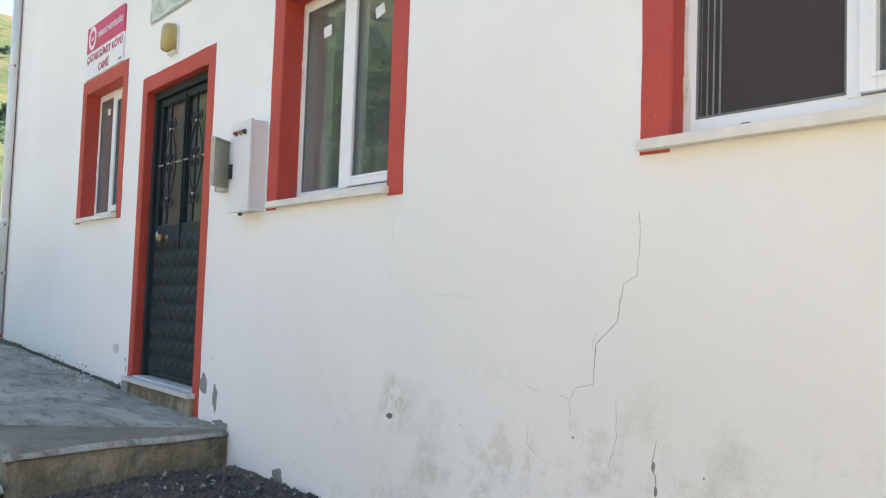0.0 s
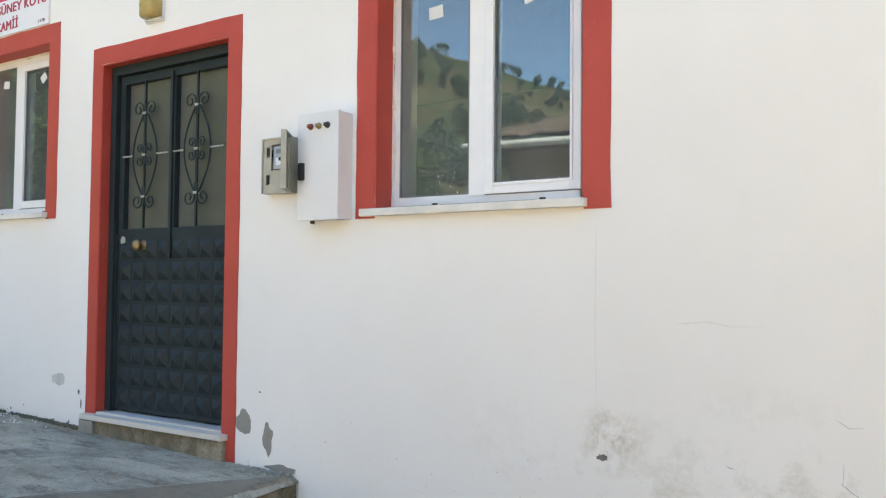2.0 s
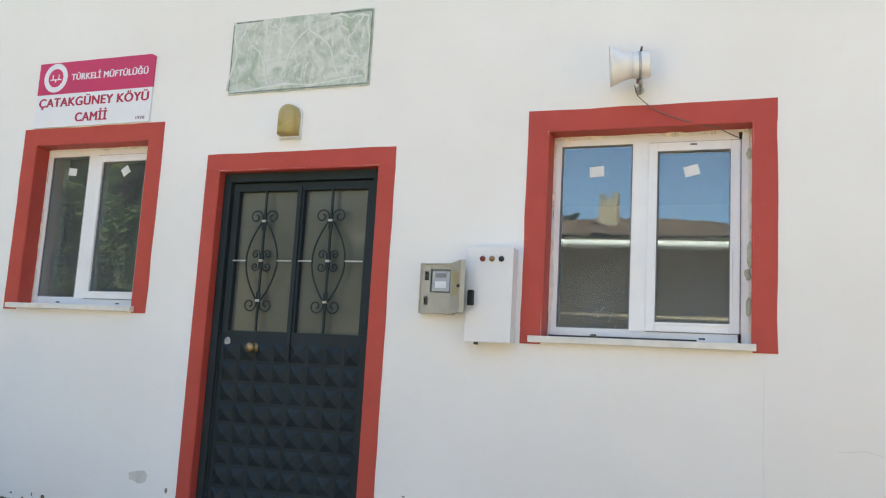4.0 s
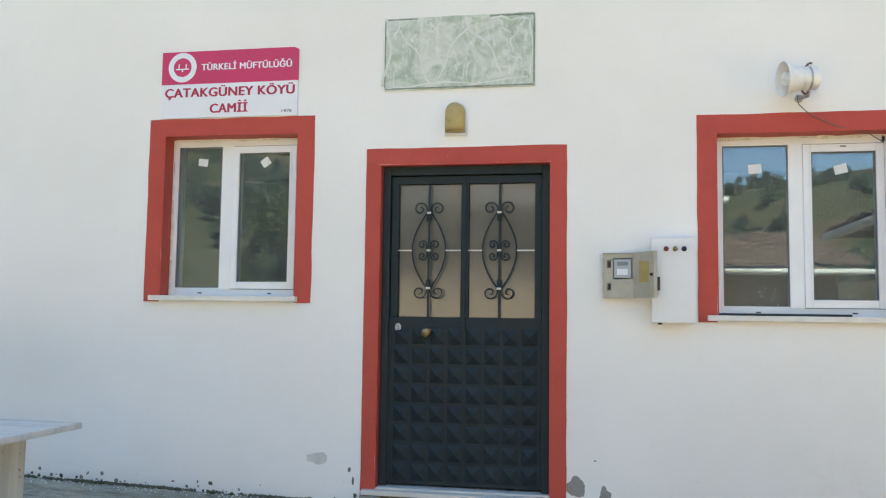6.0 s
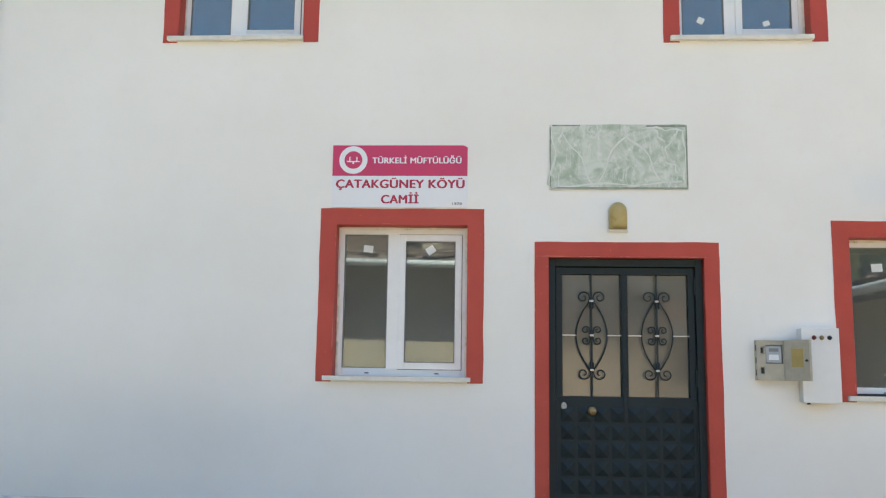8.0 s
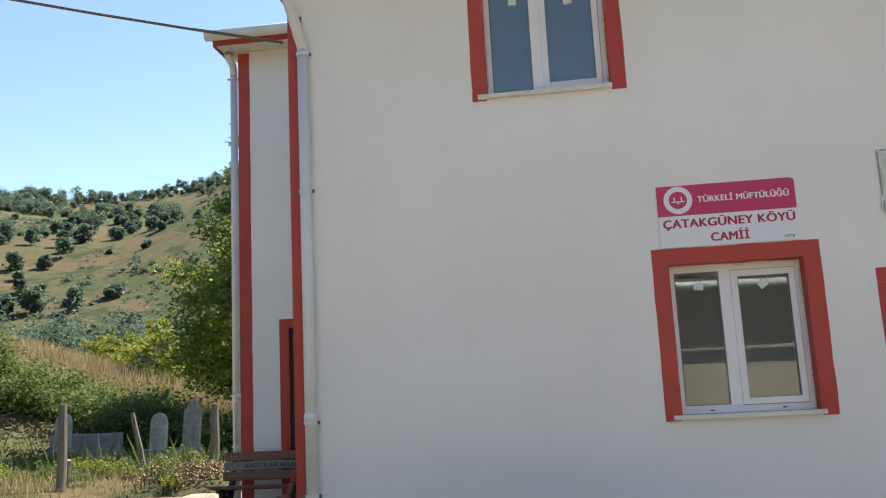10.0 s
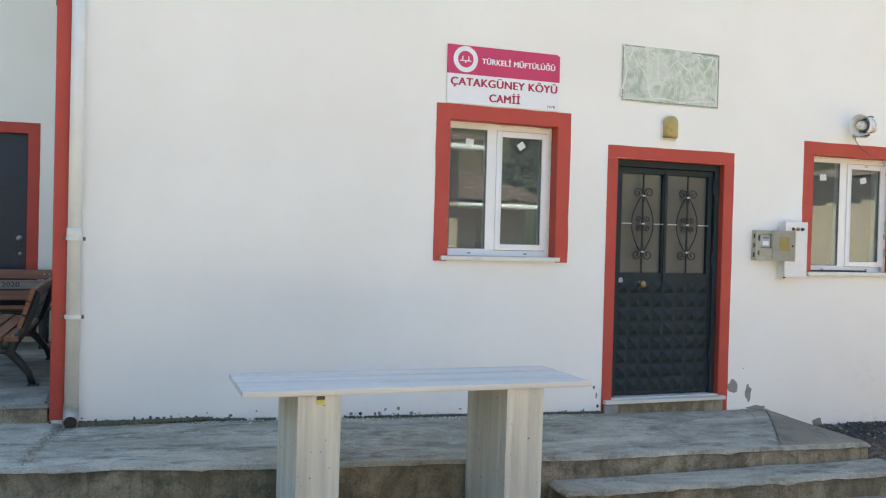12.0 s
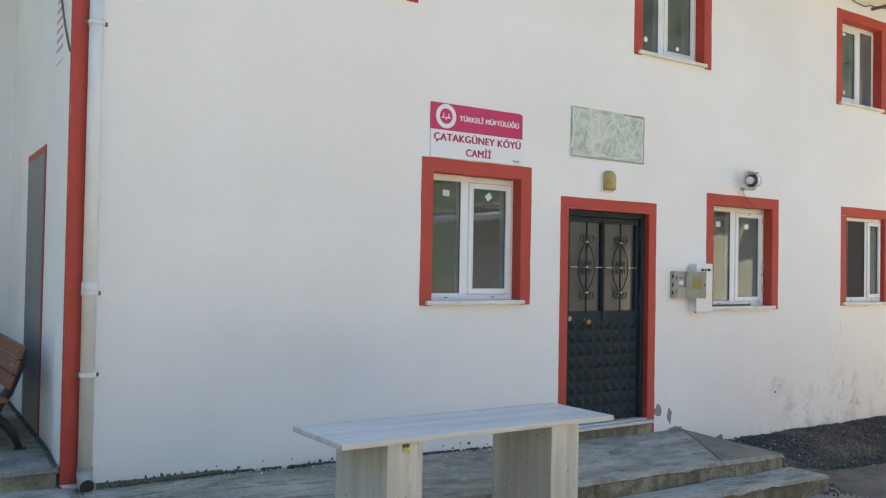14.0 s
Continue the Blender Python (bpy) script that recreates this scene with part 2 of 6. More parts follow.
def gravel_mat():
    m = Mat("dark_gravel", 0.92, spec=0.2)
    isl = m.island()
    c = m.mix(isl, (0.06, 0.058, 0.054), (0.17, 0.158, 0.14))
    c = m.mix(m.band(isl, 0.955, 0.96), c, (0.50, 0.48, 0.44))
    c = m.mix(m.band(m.noise(1.3, 5, 0.7), 0.48, 0.66), c, (0.23, 0.19, 0.145))
    c = m.mix(m.maths("MULTIPLY", m.band(m.noise(48, 4, 0.7), 0.42, 0.62), 0.6), c, (0.075, 0.07, 0.066))
    m.color(c).bump(m.noise(40, 5, 0.75), 1.0, 0.02)
    return m.m


def wood(name, a, b, along=0):
    m = Mat(name, 0.5, spec=0.4)
    st = [22, 22, 22]
    st[along] = 1.6
    g = m.noise(1.0, 5, 0.65, co=m.stretched(*st), dist=0.4)
    m.color(m.mix(m.band(g, 0.35, 0.65), a, b))
    m.bump(g, 0.3, 0.004)
    return m.m


def mottled_panel():
    m = Mat("smeared_green_stone", 0.7, spec=0.3)
    n = m.noise(5.5, 6, 0.65, dist=1.2)
    s = m.noise(1.0, 6, 0.7, co=m.stretched(16, 16, 7), dist=1.5)
    c = m.mix(m.band(n, 0.40, 0.62), (0.63, 0.67, 0.62), (0.37, 0.45, 0.36))
    c = m.mix(m.band(s, 0.52, 0.66), c, (0.70, 0.72, 0.69))
    m.color(c).bump(s, 0.4, 0.006)
    return m.m


PLASTER, RED = plaster(), red_paint()
PVC = plain("white_plastic", (0.80, 0.81, 0.82), 0.35, vary=0.04, scale=5)
PVC_PIPE = plain("grey_white_pipe", (0.72, 0.72, 0.70), 0.45, vary=0.06, scale=6)
SILL = plain("sill_marble", (0.70, 0.68, 0.63), 0.6, vary=0.12, scale=9, bump=0.2)
FILLER = plain("white_filler", (0.74, 0.73, 0.69), 0.9, vary=0.08, scale=30, bump=0.3)
FOAM = plain("mounting_foam", (0.70, 0.66, 0.57), 0.95, vary=0.3, scale=30, bump=0.5)
GLASS = glass()
IRON = plain("dark_green_iron", (0.016, 0.026, 0.030), 0.62, vary=0.25, scale=8, spec=0.3)
GALV = plain("bare_steel", (0.42, 0.43, 0.43), 0.4, 0.7)
FROST = plain("frosted_glass", (0.105, 0.11, 0.102), 0.14, vary=0.10, scale=2, spec=1.0)
BRASS = plain("worn_brass", (0.34, 0.24, 0.12), 0.4, 0.8)
CONC = landing_mat()
RISER = riser_mat()
CEMENT = concrete("bare_cement", (0.30, 0.30, 0.28), (0.24, 0.235, 0.21), (0.17, 0.165, 0.15))
COURT = court_mat()
MARBLE, LEG = marble(), leg_stone()
GROUND = terrain_mat()
GRAVEL = gravel_mat()
# room surfaces: the dimness indoors is put into this dark colour
DARKROOM = plain("dimmed_room_wall", (0.20, 0.18, 0.16), 0.9)
SCREEN = plain("fly_screen", (0.048, 0.041, 0.041), 0.9)
CURTAIN = plain("grey_net_curtain", (0.30, 0.31, 0.32), 0.9, vary=0.2, scale=10)
LETTER_RED = plain("sign_crimson", (0.42, 0.02, 0.065), 0.5, vary=0.03)
SIGN_PINK = plain("sign_magenta", (0.57, 0.035, 0.125), 0.45, vary=0.05, scale=3)
SIGN_WHITE = plain("sign_white", (0.78, 0.79, 0.83), 0.45, vary=0.03, scale=3)
LETTER_DARK = plain("sign_grey", (0.12, 0.10, 0.12), 0.5)
PANEL = mottled_panel()
PLAQUE_EDGE = plain("grey_green_stone", (0.22, 0.26, 0.22), 0.75, vary=0.5, scale=18)
MASTIC = plain("green_mastic", (0.44, 0.46, 0.36), 0.8, vary=0.25, scale=30)
PUTTY = plain("white_putty", (0.68, 0.71, 0.67), 0.8, vary=0.06)
AMBER = plain("aged_lamp_cover", (0.42, 0.33, 0.13), 0.35, vary=0.12, scale=12)
BOX_WHITE = plain("box_white", (0.74, 0.75, 0.76), 0.4, vary=0.04, scale=4)
BOX_BEIGE = plain("meter_case_grey", (0.42, 0.40, 0.33), 0.5, vary=0.1)
DIRT = plain("foot_dirt", (0.115, 0.108, 0.078), 0.95, vary=0.4, scale=40)
RUST = plain("rusted_steel", (0.20, 0.13, 0.10), 0.8, 0.2, vary=0.4, scale=60)
BLACK = plain("black_plastic", (0.02, 0.02, 0.022), 0.45)
METER_BLUE = plain("meter_blue_grey", (0.40, 0.44, 0.47), 0.4, vary=0.06)
GASKET = plain("grey_rubber", (0.16, 0.165, 0.17), 0.7)
PAPER = plain("paper_sticker", (0.72, 0.74, 0.74), 0.8, vary=0.05)
CRACK = plain("crack_shadow", (0.16, 0.15, 0.135), 0.95, vary=0.3, scale=40)
SPEAKER = plain("horn_grey", (0.78, 0.78, 0.77), 0.45, vary=0.07)
CABLE = plain("weathered_cable", (0.13, 0.12, 0.11), 0.6)
IRON_BLACK = plain("cast_iron", (0.018, 0.018, 0.02), 0.5)
SLAT = wood("varnished_slat_x", (0.16, 0.062, 0.032), (0.235, 0.10, 0.052), 0)
SLAT_Y = wood("varnished_slat_y", (0.16, 0.062, 0.032), (0.235, 0.10, 0.052), 1)
NAVY = plain("navy_steel_door", (0.015, 0.023, 0.044), 0.4, vary=0.15, scale=5)
GREY_STEEL = plain("grey_primer_steel", (0.21, 0.22, 0.225), 0.5, vary=0.12, scale=4)
ROOF = plain("clay_tile", (0.16, 0.112, 0.09), 0.9, vary=0.65, scale=5, bump=0.4)
TAN = plain("tan_render", (0.42, 0.345, 0.26), 0.95, vary=0.16, scale=1.2, bump=0.3)
SOFFIT = plain("white_soffit", (0.66, 0.64, 0.60), 0.8)
POST = wood("grey_post", (0.11, 0.10, 0.085), (0.19, 0.175, 0.15), 2)
GRAVE_PALE = plain("pale_headstone", (0.33, 0.335, 0.32), 0.8, vary=0.2, scale=8, bump=0.3)
GRAVE = plain("weathered_headstone", (0.22, 0.23, 0.23), 0.85, vary=0.3, scale=8, bump=0.4)
BARK = plain("bark", (0.10, 0.085, 0.065), 0.95, vary=0.35, scale=12, bump=0.8)
LEAF = leafy("walnut_leaf", (0.10, 0.17, 0.045), (0.44, 0.50, 0.11), 0.68)
LEAF_LIGHT = leafy("yellow_green_leaf", (0.15, 0.19, 0.03), (0.32, 0.33, 0.07), 0.55)
LEAF_DARK = leafy("shrub_leaf", (0.060, 0.105, 0.034), (0.20, 0.255, 0.085), 0.45)
# far foliage: the blue of distance haze is mixed into the leaf colour
LEAF_HAZED = leafy("hazed_tree_leaf", (0.070, 0.118, 0.098), (0.16, 0.22, 0.155), 0.45)
STRAW = leafy("dry_grass", (0.25, 0.20, 0.115), (0.46, 0.37, 0.22), 0.4)
SLAT_FADED = wood("faded_slat", (0.16, 0.125, 0.10), (0.24, 0.20, 0.165), 0)

# ---- mesh helpers ----


def link_mesh(name, bm, material, parent=None, smooth=False):
    me = bpy.data.meshes.new(name)
    bm.normal_update()
    bm.to_mesh(me)
    bm.free()
    me.materials.append(material)
    if smooth:
        for p in me.polygons:
            p.use_smooth = True
    ob = new(name, me)
    ob.parent = parent
    return ob


def part(name, bm, material, parent, label="", smooth=False):
    ob = link_mesh(name, bm, material, parent, smooth)
    if label:
        ob["label"] = label
    return ob


def thing(name, label, category, at=(0, 0, 0), group="", kind=""):
    ob = new(name)
    ob.empty_display_size = 0.1
    ob.location = at
    return tagged(ob, label, category, group, kind)


def box(bm, x0, x1, y0, y1, z0, z1, bevel=0.0, m=None):
    made = bmesh.ops.create_cube(bm, size=1.0)["verts"]
    bmesh.ops.scale(bm, vec=(abs(x1 - x0), abs(y1 - y0), abs(z1 - z0)), verts=made)
    bmesh.ops.translate(bm, vec=((x0 + x1) / 2, (y0 + y1) / 2, (z0 + z1) / 2), verts=made)
    if bevel:
        edges = list({e for v in made for e in v.link_edges})
        res = bmesh.ops.bevel(bm, geom=edges, offset=bevel, segments=2, profile=0.7, affect="EDGES")
        made = list({v for f in res["faces"] for v in f.verts} | {v for v in made if v.is_valid})
    if m is not None:
        bmesh.ops.transform(bm, matrix=m, verts=made)
    return bm


def solid(*boxes, bevel=0.0, m=None):
    bm = bmesh.new()
    for b in boxes:
        box(bm, *b, bevel=bevel, m=m)
    return bm


def tube(bm, points, r, n=10, caps=True):
    """A round bar along points; r is one radius or one for each point."""
    pts = [Vector(p) for p in points]
    rings = []
    side = None
    for i, p in enumerate(pts):
        d = (pts[min(i + 1, len(pts) - 1)] - pts[max(i - 1, 0)]).normalized()
        if side is None:
            side = d.orthogonal().normalized()
        side = (side - d * side.dot(d)).normalized()
        up = d.cross(side)
        rr = r[i] if isinstance(r, (list, tuple)) else r
        rings.append([bm.verts.new(p + (side * math.cos(2 * math.pi * k / n) + up * math.sin(2 * math.pi * k / n)) * rr) for k in range(n)])
    for a, b in zip(rings, rings[1:]):
        for k in range(n):
            bm.faces.new((a[k], a[(k + 1) % n], b[(k + 1) % n], b[k]))
    if caps:
        bm.faces.new(rings[0][::-1])
        bm.faces.new(rings[-1])
    return bm


def lathe(bm, profile, n=24, m=None):
    """Turns (radius, height) pairs round the z axis."""
    rings = [[bm.verts.new((max(r, 1e-4) * math.cos(2 * math.pi * k / n), max(r, 1e-4) * math.sin(2 * math.pi * k / n), h)) for k in range(n)] for r, h in profile]
    for a, b in zip(rings, rings[1:]):
        for k in range(n):
            bm.faces.new((a[k], a[(k + 1) % n], b[(k + 1) % n], b[k]))
    if m is not None:
        bmesh.ops.transform(bm, matrix=m, verts=[v for ring in rings for v in ring])
    return bm


def prism(bm, outline, y0, y1):
    """A plate in the xz plane with the given outline, from y0 to y1."""
    a = [bm.verts.new((x, y0, z)) for x, z in outline]
    b = [bm.verts.new((x, y1, z)) for x, z in outline]
    bm.faces.new(a)
    bm.faces.new(b[::-1])
    n = len(a)
    for k in range(n):
        bm.faces.new((a[(k + 1) % n], a[k], b[k], b[(k + 1) % n]))
    return bm


def pierced_wall(name, xs, zs, holes, y0, y1, material):
    """A wall from y0 (face) to y1 in the xz plane, with rectangular holes that go through."""
    gx = sorted({*xs, *(h[0] for h in holes), *(h[1] for h in holes)})
    gz = sorted({*zs, *(h[2] for h in holes), *(h[3] for h in holes)})
    full = lambda i, k: 0 <= i < len(gx) - 1 and 0 <= k < len(gz) - 1 and not any(
        h[0] <= (gx[i] + gx[i + 1]) / 2 <= h[1] and h[2] <= (gz[k] + gz[k + 1]) / 2 <= h[3] for h in holes)
    bm = bmesh.new()
    cache = {}

    def v(i, k, y):
        if (i, k, y) not in cache:
            cache[i, k, y] = bm.verts.new((gx[i], y, gz[k]))
        return cache[i, k, y]

    for i in range(len(gx) - 1):
        for k in range(len(gz) - 1):
            if not full(i, k):
                continue
            bm.faces.new((v(i, k, y0), v(i + 1, k, y0), v(i + 1, k + 1, y0), v(i, k + 1, y0)))
            bm.faces.new((v(i, k, y1), v(i, k + 1, y1), v(i + 1, k + 1, y1), v(i + 1, k, y1)))
            for di, dk, a, b in ((-1, 0, (i, k), (i, k + 1)), (1, 0, (i + 1, k + 1), (i + 1, k)), (0, -1, (i + 1, k), (i, k)), (0, 1, (i, k + 1), (i + 1, k + 1))):
                if not full(i + di, k + dk):
                    bm.faces.new((v(*a, y0), v(*b, y0), v(*b, y1), v(*a, y1)))
    return link_mesh(name, bm, material)


def wobble_band(bm, x0, x1, z0, z1, y0, y1, along, amp=0.004, step=0.09, seed=0.0):
    """A painted band with slightly uneven long edges, proud of the wall from y0 to y1."""
    length = (z1 - z0) if along == "z" else (x1 - x0)
    n = max(2, int(length / step))
    rows = []
    for i in range(n + 1):
        t = i / n
        e0 = noise.noise((seed + t * length * 5, 3.1, 0)) * amp
        e1 = noise.noise((seed + t * length * 5, 9.7, 4)) * amp
        if along == "z":
            z = z0 + t * (z1 - z0)
            a, b = (x0 + e0, z), (x1 + e1, z)
        else:
            x = x0 + t * (x1 - x0)
            a, b = (x, z0 + e0), (x, z1 + e1)
        rows.append([bm.verts.new((p[0], y, p[1])) for p in (a, b) for y in (y0, y1)])
    for a, b in zip(rows, rows[1:]):
        for i, j in ((0, 2), (2, 3), (3, 1), (1, 0)):
            bm.faces.new((a[i], a[j], b[j], b[i]))
    bm.faces.new((rows[0][0], rows[0][1], rows[0][3], rows[0][2]))
    bm.faces.new((rows[-1][0], rows[-1][2], rows[-1][3], rows[-1][1]))
    bmesh.ops.recalc_face_normals(bm, faces=bm.faces)
    return bm


def text_mesh(name, body, size, material, parent, m, width=None, bold=0.0, align="CENTER"):
    cu = bpy.data.curves.new(name, "FONT")
    cu.body, cu.size, cu.extrude = body, size, 0.0006
    cu.space_character = 1.06
    cu.align_x = align
    tmp = bpy.data.objects.new(name + "_curve", cu)
    scene.collection.objects.link(tmp)
    bpy.context.view_layer.update()
    me = bpy.data.meshes.new_from_object(tmp.evaluated_get(bpy.context.evaluated_depsgraph_get()))
    bpy.data.objects.remove(tmp)
    co = np.array([v.co[:] for v in me.vertices])
    sx = width / (co[:, 0].max() - co[:, 0].min()) if width else 1.0
    for v in me.vertices:
        v.co.x *= sx
    if bold:
        # three overlaid strokes make the letters heavier
        bm = bmesh.new()
        for k, (dx, dy) in enumerate(((-bold, 0), (bold, 0), (0, bold * 0.7))):
            me.transform(Matrix.Translation((dx, dy, 0.00012 * k)))
            bm.from_mesh(me)
            me.transform(Matrix.Translation((-dx, -dy, -0.00012 * k)))
        bm.to_mesh(me)
        bm.free()
    # one part for each word: the words stand apart by more than a letter gap
    bm = bmesh.new()
    bm.from_mesh(me)
    spans = sorted((min(v.co.x for v in f.verts), max(v.co.x for v in f.verts), f.index) for f in bm.faces)
    bm.faces.ensure_lookup_table()
    word, words, reach = {}, 0, spans[0][1]
    for lo, hi, k in spans:
        if lo - reach > size * sx * 0.16:
            words += 1
        reach = max(reach, hi)
        for v in bm.faces[k].verts:
            word[v.index] = words
    bm.free()
    first = None
    for w in range(words + 1):
        piece = bmesh.new()
        piece.from_mesh(me)
        bmesh.ops.delete(piece, geom=[v for v in piece.verts if word.get(v.index, -1) != w], context="VERTS")
        ob = link_mesh(name, piece, material, parent)
        ob.matrix_basis = m
        first = first or ob
    return first

# ---- setting: the ground ----


def smooth(a, b, v):
    t = min(1.0, max(0.0, (v - a) / (b - a)))
    return t * t * (3 - 2 * t)


def heap_z(x, y):
    top = -0.162 + 0.02 * noise.noise((x * 2.1, y * 2.1, 0)) - (-0.03 - 0.05 * x)
    return max(0.0, top) * smooth(4.7, 6.3, x) * smooth(13.5, 11.0, x) * math.exp(-abs(min(0.0, y + 0.1) / (1.22 - 0.50 * smooth(6.1, 7.2, x))) ** 2.5)


def ground_z(x, y):
    z = -0.03 - 0.05 * max(-2.0, min(12.0, x))
    # the heap of dark gravel along the foot of the wall
    z += heap_z(x, y)
    # the yard climbs to the left of the building
    left = smooth(-3.9, -5.6, x + 0.12 * (y - 2)) * smooth(-3.0, 0.4, y)
    back = smooth(5.3, 6.6, y) * smooth(-1.0, -3.0, x)
    z += max(left, back) * 0.50
    r, a = math.hypot(x - 2, y + 2), math.degrees(math.atan2(x - 2, y + 2))
    # crest angle seen from the yard, by bearing from straight ahead
    crest = 11.0 + 7.0 * math.exp(-((a + 75) / 38) ** 2) + 4.5 * math.exp(-((a + 8) / 16) ** 2) + 2.5 * math.cos(radians(a * 3 + 40))
    crest += 12.0 * math.exp(-((a - 125) / 24) ** 2) + 9.0 * math.exp(-((a + 121) / 22) ** 2)
    crest -= 1.5 * math.exp(-((a + 32) / 14) ** 2) - 0.25 + 0.4 * math.exp(-((a + 20) / 9) ** 2)
    far = max(0.0, (min(r, 330.0) - 16.0) / 314.0)
    rise = math.tan(radians(crest)) * 330.0 * (0.22 * far + 0.78 * far ** 1.45)
    bumps = noise.noise((x * 0.012, y * 0.012, 2.0)) * 14 + noise.noise((x * 0.04, y * 0.04, 5.0)) * 3.5 + noise.noise((x * 0.1, y * 0.1, 3.0)) * 1.3
    z += rise + bumps * smooth(25, 120, r) * (1 - 0.75 * smooth(200, 325, r))
    # a dry bank behind the graves
    bank = min(3.2, max(0.0, 1.0 - (a + 29.5) * 0.115)) * smooth(-80, -60, a)
    z += bank * math.exp(-((r - 22) / (4.5 if r < 22 else 9.0)) ** 2)
    if r > 330:
        z -= (r - 330) * 0.05
    return z


def ground_sheet():
    n = 210
    u = np.linspace(-1, 1, n)
    s = np.sign(u) * (15 * np.abs(u) + 1500 * np.abs(u) ** 5.5)
    verts = [(x + 2.0, y - 1.0, ground_z(x + 2.0, y - 1.0)) for y in s for x in s]
    faces = [(j * n + i, j * n + i + 1, (j + 1) * n + i + 1, (j + 1) * n + i) for j in range(n - 1) for i in range(n - 1)]
    me = bpy.data.meshes.new("ground")
    me.from_pydata(verts, [], faces)
    me.materials.append(GROUND)
    for p in me.polygons:
        p.use_smooth = True
    ob = new("ground", me)
    tagged(ob, "grey trodden earth yard and dry grassy hillsides", "ground", kind="structure")


ground_sheet()


def slab(name, outline, top, depth, material, label, category, seed=0.0, wear=0.018, cell=0.06, cuts=()):
    """A poured slab with an uneven top, worn rim and upright faces. top: height at (x, y)."""
    xs = [p[0] for p in outline]
    ys = [p[1] for p in outline]
    ring = []
    for (ax, ay), (bx, by) in zip(outline, outline[1:] + outline[:1]):
        n = max(1, int(math.hypot(bx - ax, by - ay) / cell))
        for i in range(n):
            t = i / n
            x, y = ax + (bx - ax) * t, ay + (by - ay) * t
            d = noise.noise((x * 1.3 + seed, y * 1.3, 1.0)) * wear * 0.8 + noise.noise((x * 9 + seed, y * 9, 2.0)) * wear * 0.35
            ring.append((x + d, y + d))
    bm = bmesh.new()
    cx, cy = sum(xs) / len(xs), sum(ys) / len(ys)

    def put(x, y, dz=0.0):
        return bm.verts.new((x, y, top(x, y) + dz + noise.noise((x * 2.3 + seed, y * 2.3, 3.0)) * wear * 0.7))

    shrink = lambda p, d: (p[0] + (cx - p[0]) / max(0.3, math.hypot(cx - p[0], cy - p[1])) * d, p[1] + (cy - p[1]) / max(0.3, math.hypot(cx - p[0], cy - p[1])) * d)
    inner = [put(*shrink(p, 0.03)) for p in ring]
    rim = [put(*p, dz=-0.012 - 0.5 * wear * (1 + noise.noise((p[0] * 9, p[1] * 9, seed)))) for p in ring]
    foot = [bm.verts.new((p[0] + noise.noise((p[0] * 7, p[1] * 7, 8)) * 0.01, p[1] + noise.noise((p[0] * 7, p[1] * 7, 5)) * 0.01, top(*p) - depth)) for p in ring]
    n = len(ring)
    lip, under = [], []
    for k, p in enumerate(ring):
        a, b = ring[k - 1], ring[(k + 1) % n]
        d = max(1e-6, math.hypot(b[0] - a[0], b[1] - a[1]))
        nx, ny = -(b[1] - a[1]) / d, (b[0] - a[0]) / d
        w = max(0.0, 0.25 + 0.9 * noise.noise((p[0] * 4.0, p[1] * 4.0, 11.0 + seed)) + 0.5 * noise.noise((p[0] * 17.0, p[1] * 17.0, 3.0 + seed)))
        drop = wear * (0.5 + 1.2 * w * w)
        lip.append(bm.verts.new((p[0] - nx * 0.004, p[1] - ny * 0.004, rim[k].co.z - drop)))
        under.append(bm.verts.new((p[0] + nx * wear * (0.4 + 1.9 * w), p[1] + ny * wear * (0.4 + 1.9 * w), rim[k].co.z - drop - 0.010)))
    bm.faces.new(inner)
    for k in range(n):
        bm.faces.new((inner[k], rim[k], rim[(k + 1) % n], inner[(k + 1) % n]))
    for k in range(n):
        bm.faces.new((rim[k], lip[k], lip[(k + 1) % n], rim[(k + 1) % n]))
    sides = [bm.faces.new((lip[k], under[k], under[(k + 1) % n], lip[(k + 1) % n])) for k in range(n)]
    sides += [bm.faces.new((under[k], foot[k], foot[(k + 1) % n], under[(k + 1) % n])) for k in range(n)]
    bmesh.ops.triangulate(bm, faces=[f for f in bm.faces if len(f.verts) > 4])
    bmesh.ops.recalc_face_normals(bm, faces=bm.faces)
    for f in sides:
        f.material_index = 1
    for cut in cuts:
        flat = [f for f in bm.faces if f.material_index == 0]
        geom = flat + list({e for f in flat for e in f.edges}) + list({v for f in flat for v in f.verts})
        res = bmesh.ops.bisect_plane(bm, geom=geom, plane_co=(0, cut, 0), plane_no=(0, 1, 0))
        for v in res["geom_cut"]:
            if isinstance(v, bmesh.types.BMVert) and not any(f.material_index == 1 for f in v.link_faces):
                v.co.z = top(v.co.x, v.co.y) + noise.noise((v.co.x * 2.3 + seed, v.co.y * 2.3, 3.0)) * wear * 0.7
    ob = link_mesh(name, bm, material)
    ob.data.materials.append(RISER)
    return tagged(ob, label, category, kind="structure")


PLAT = lambda x, y: 0.195 - 0.027 * x + 0.03 * y
slab("pavement_landing", [(-5.0, -0.80), (-2.0, -0.92), (0.0, -1.04), (1.3, -1.17), (3.4, -1.23), (6.0, -1.17), (5.97, -0.002), (-0.02, -0.002), (-0.1, 0.12), (-5.0, 0.16)],
     PLAT, 0.5, CONC, "worn grey concrete landing along the white wall", "landing", 1.0, 0.013, 0.04)
slab("pavement_step", [(3.1, -1.52), (4.2, -1.54), (6.12, -1.55), (6.10, -1.18), (4.2, -1.22), (3.1, -1.25)],
     lambda x, y: -0.02 - 0.018 * x, 0.4, CONC, "chipped concrete step below the landing", "step", 5.0)
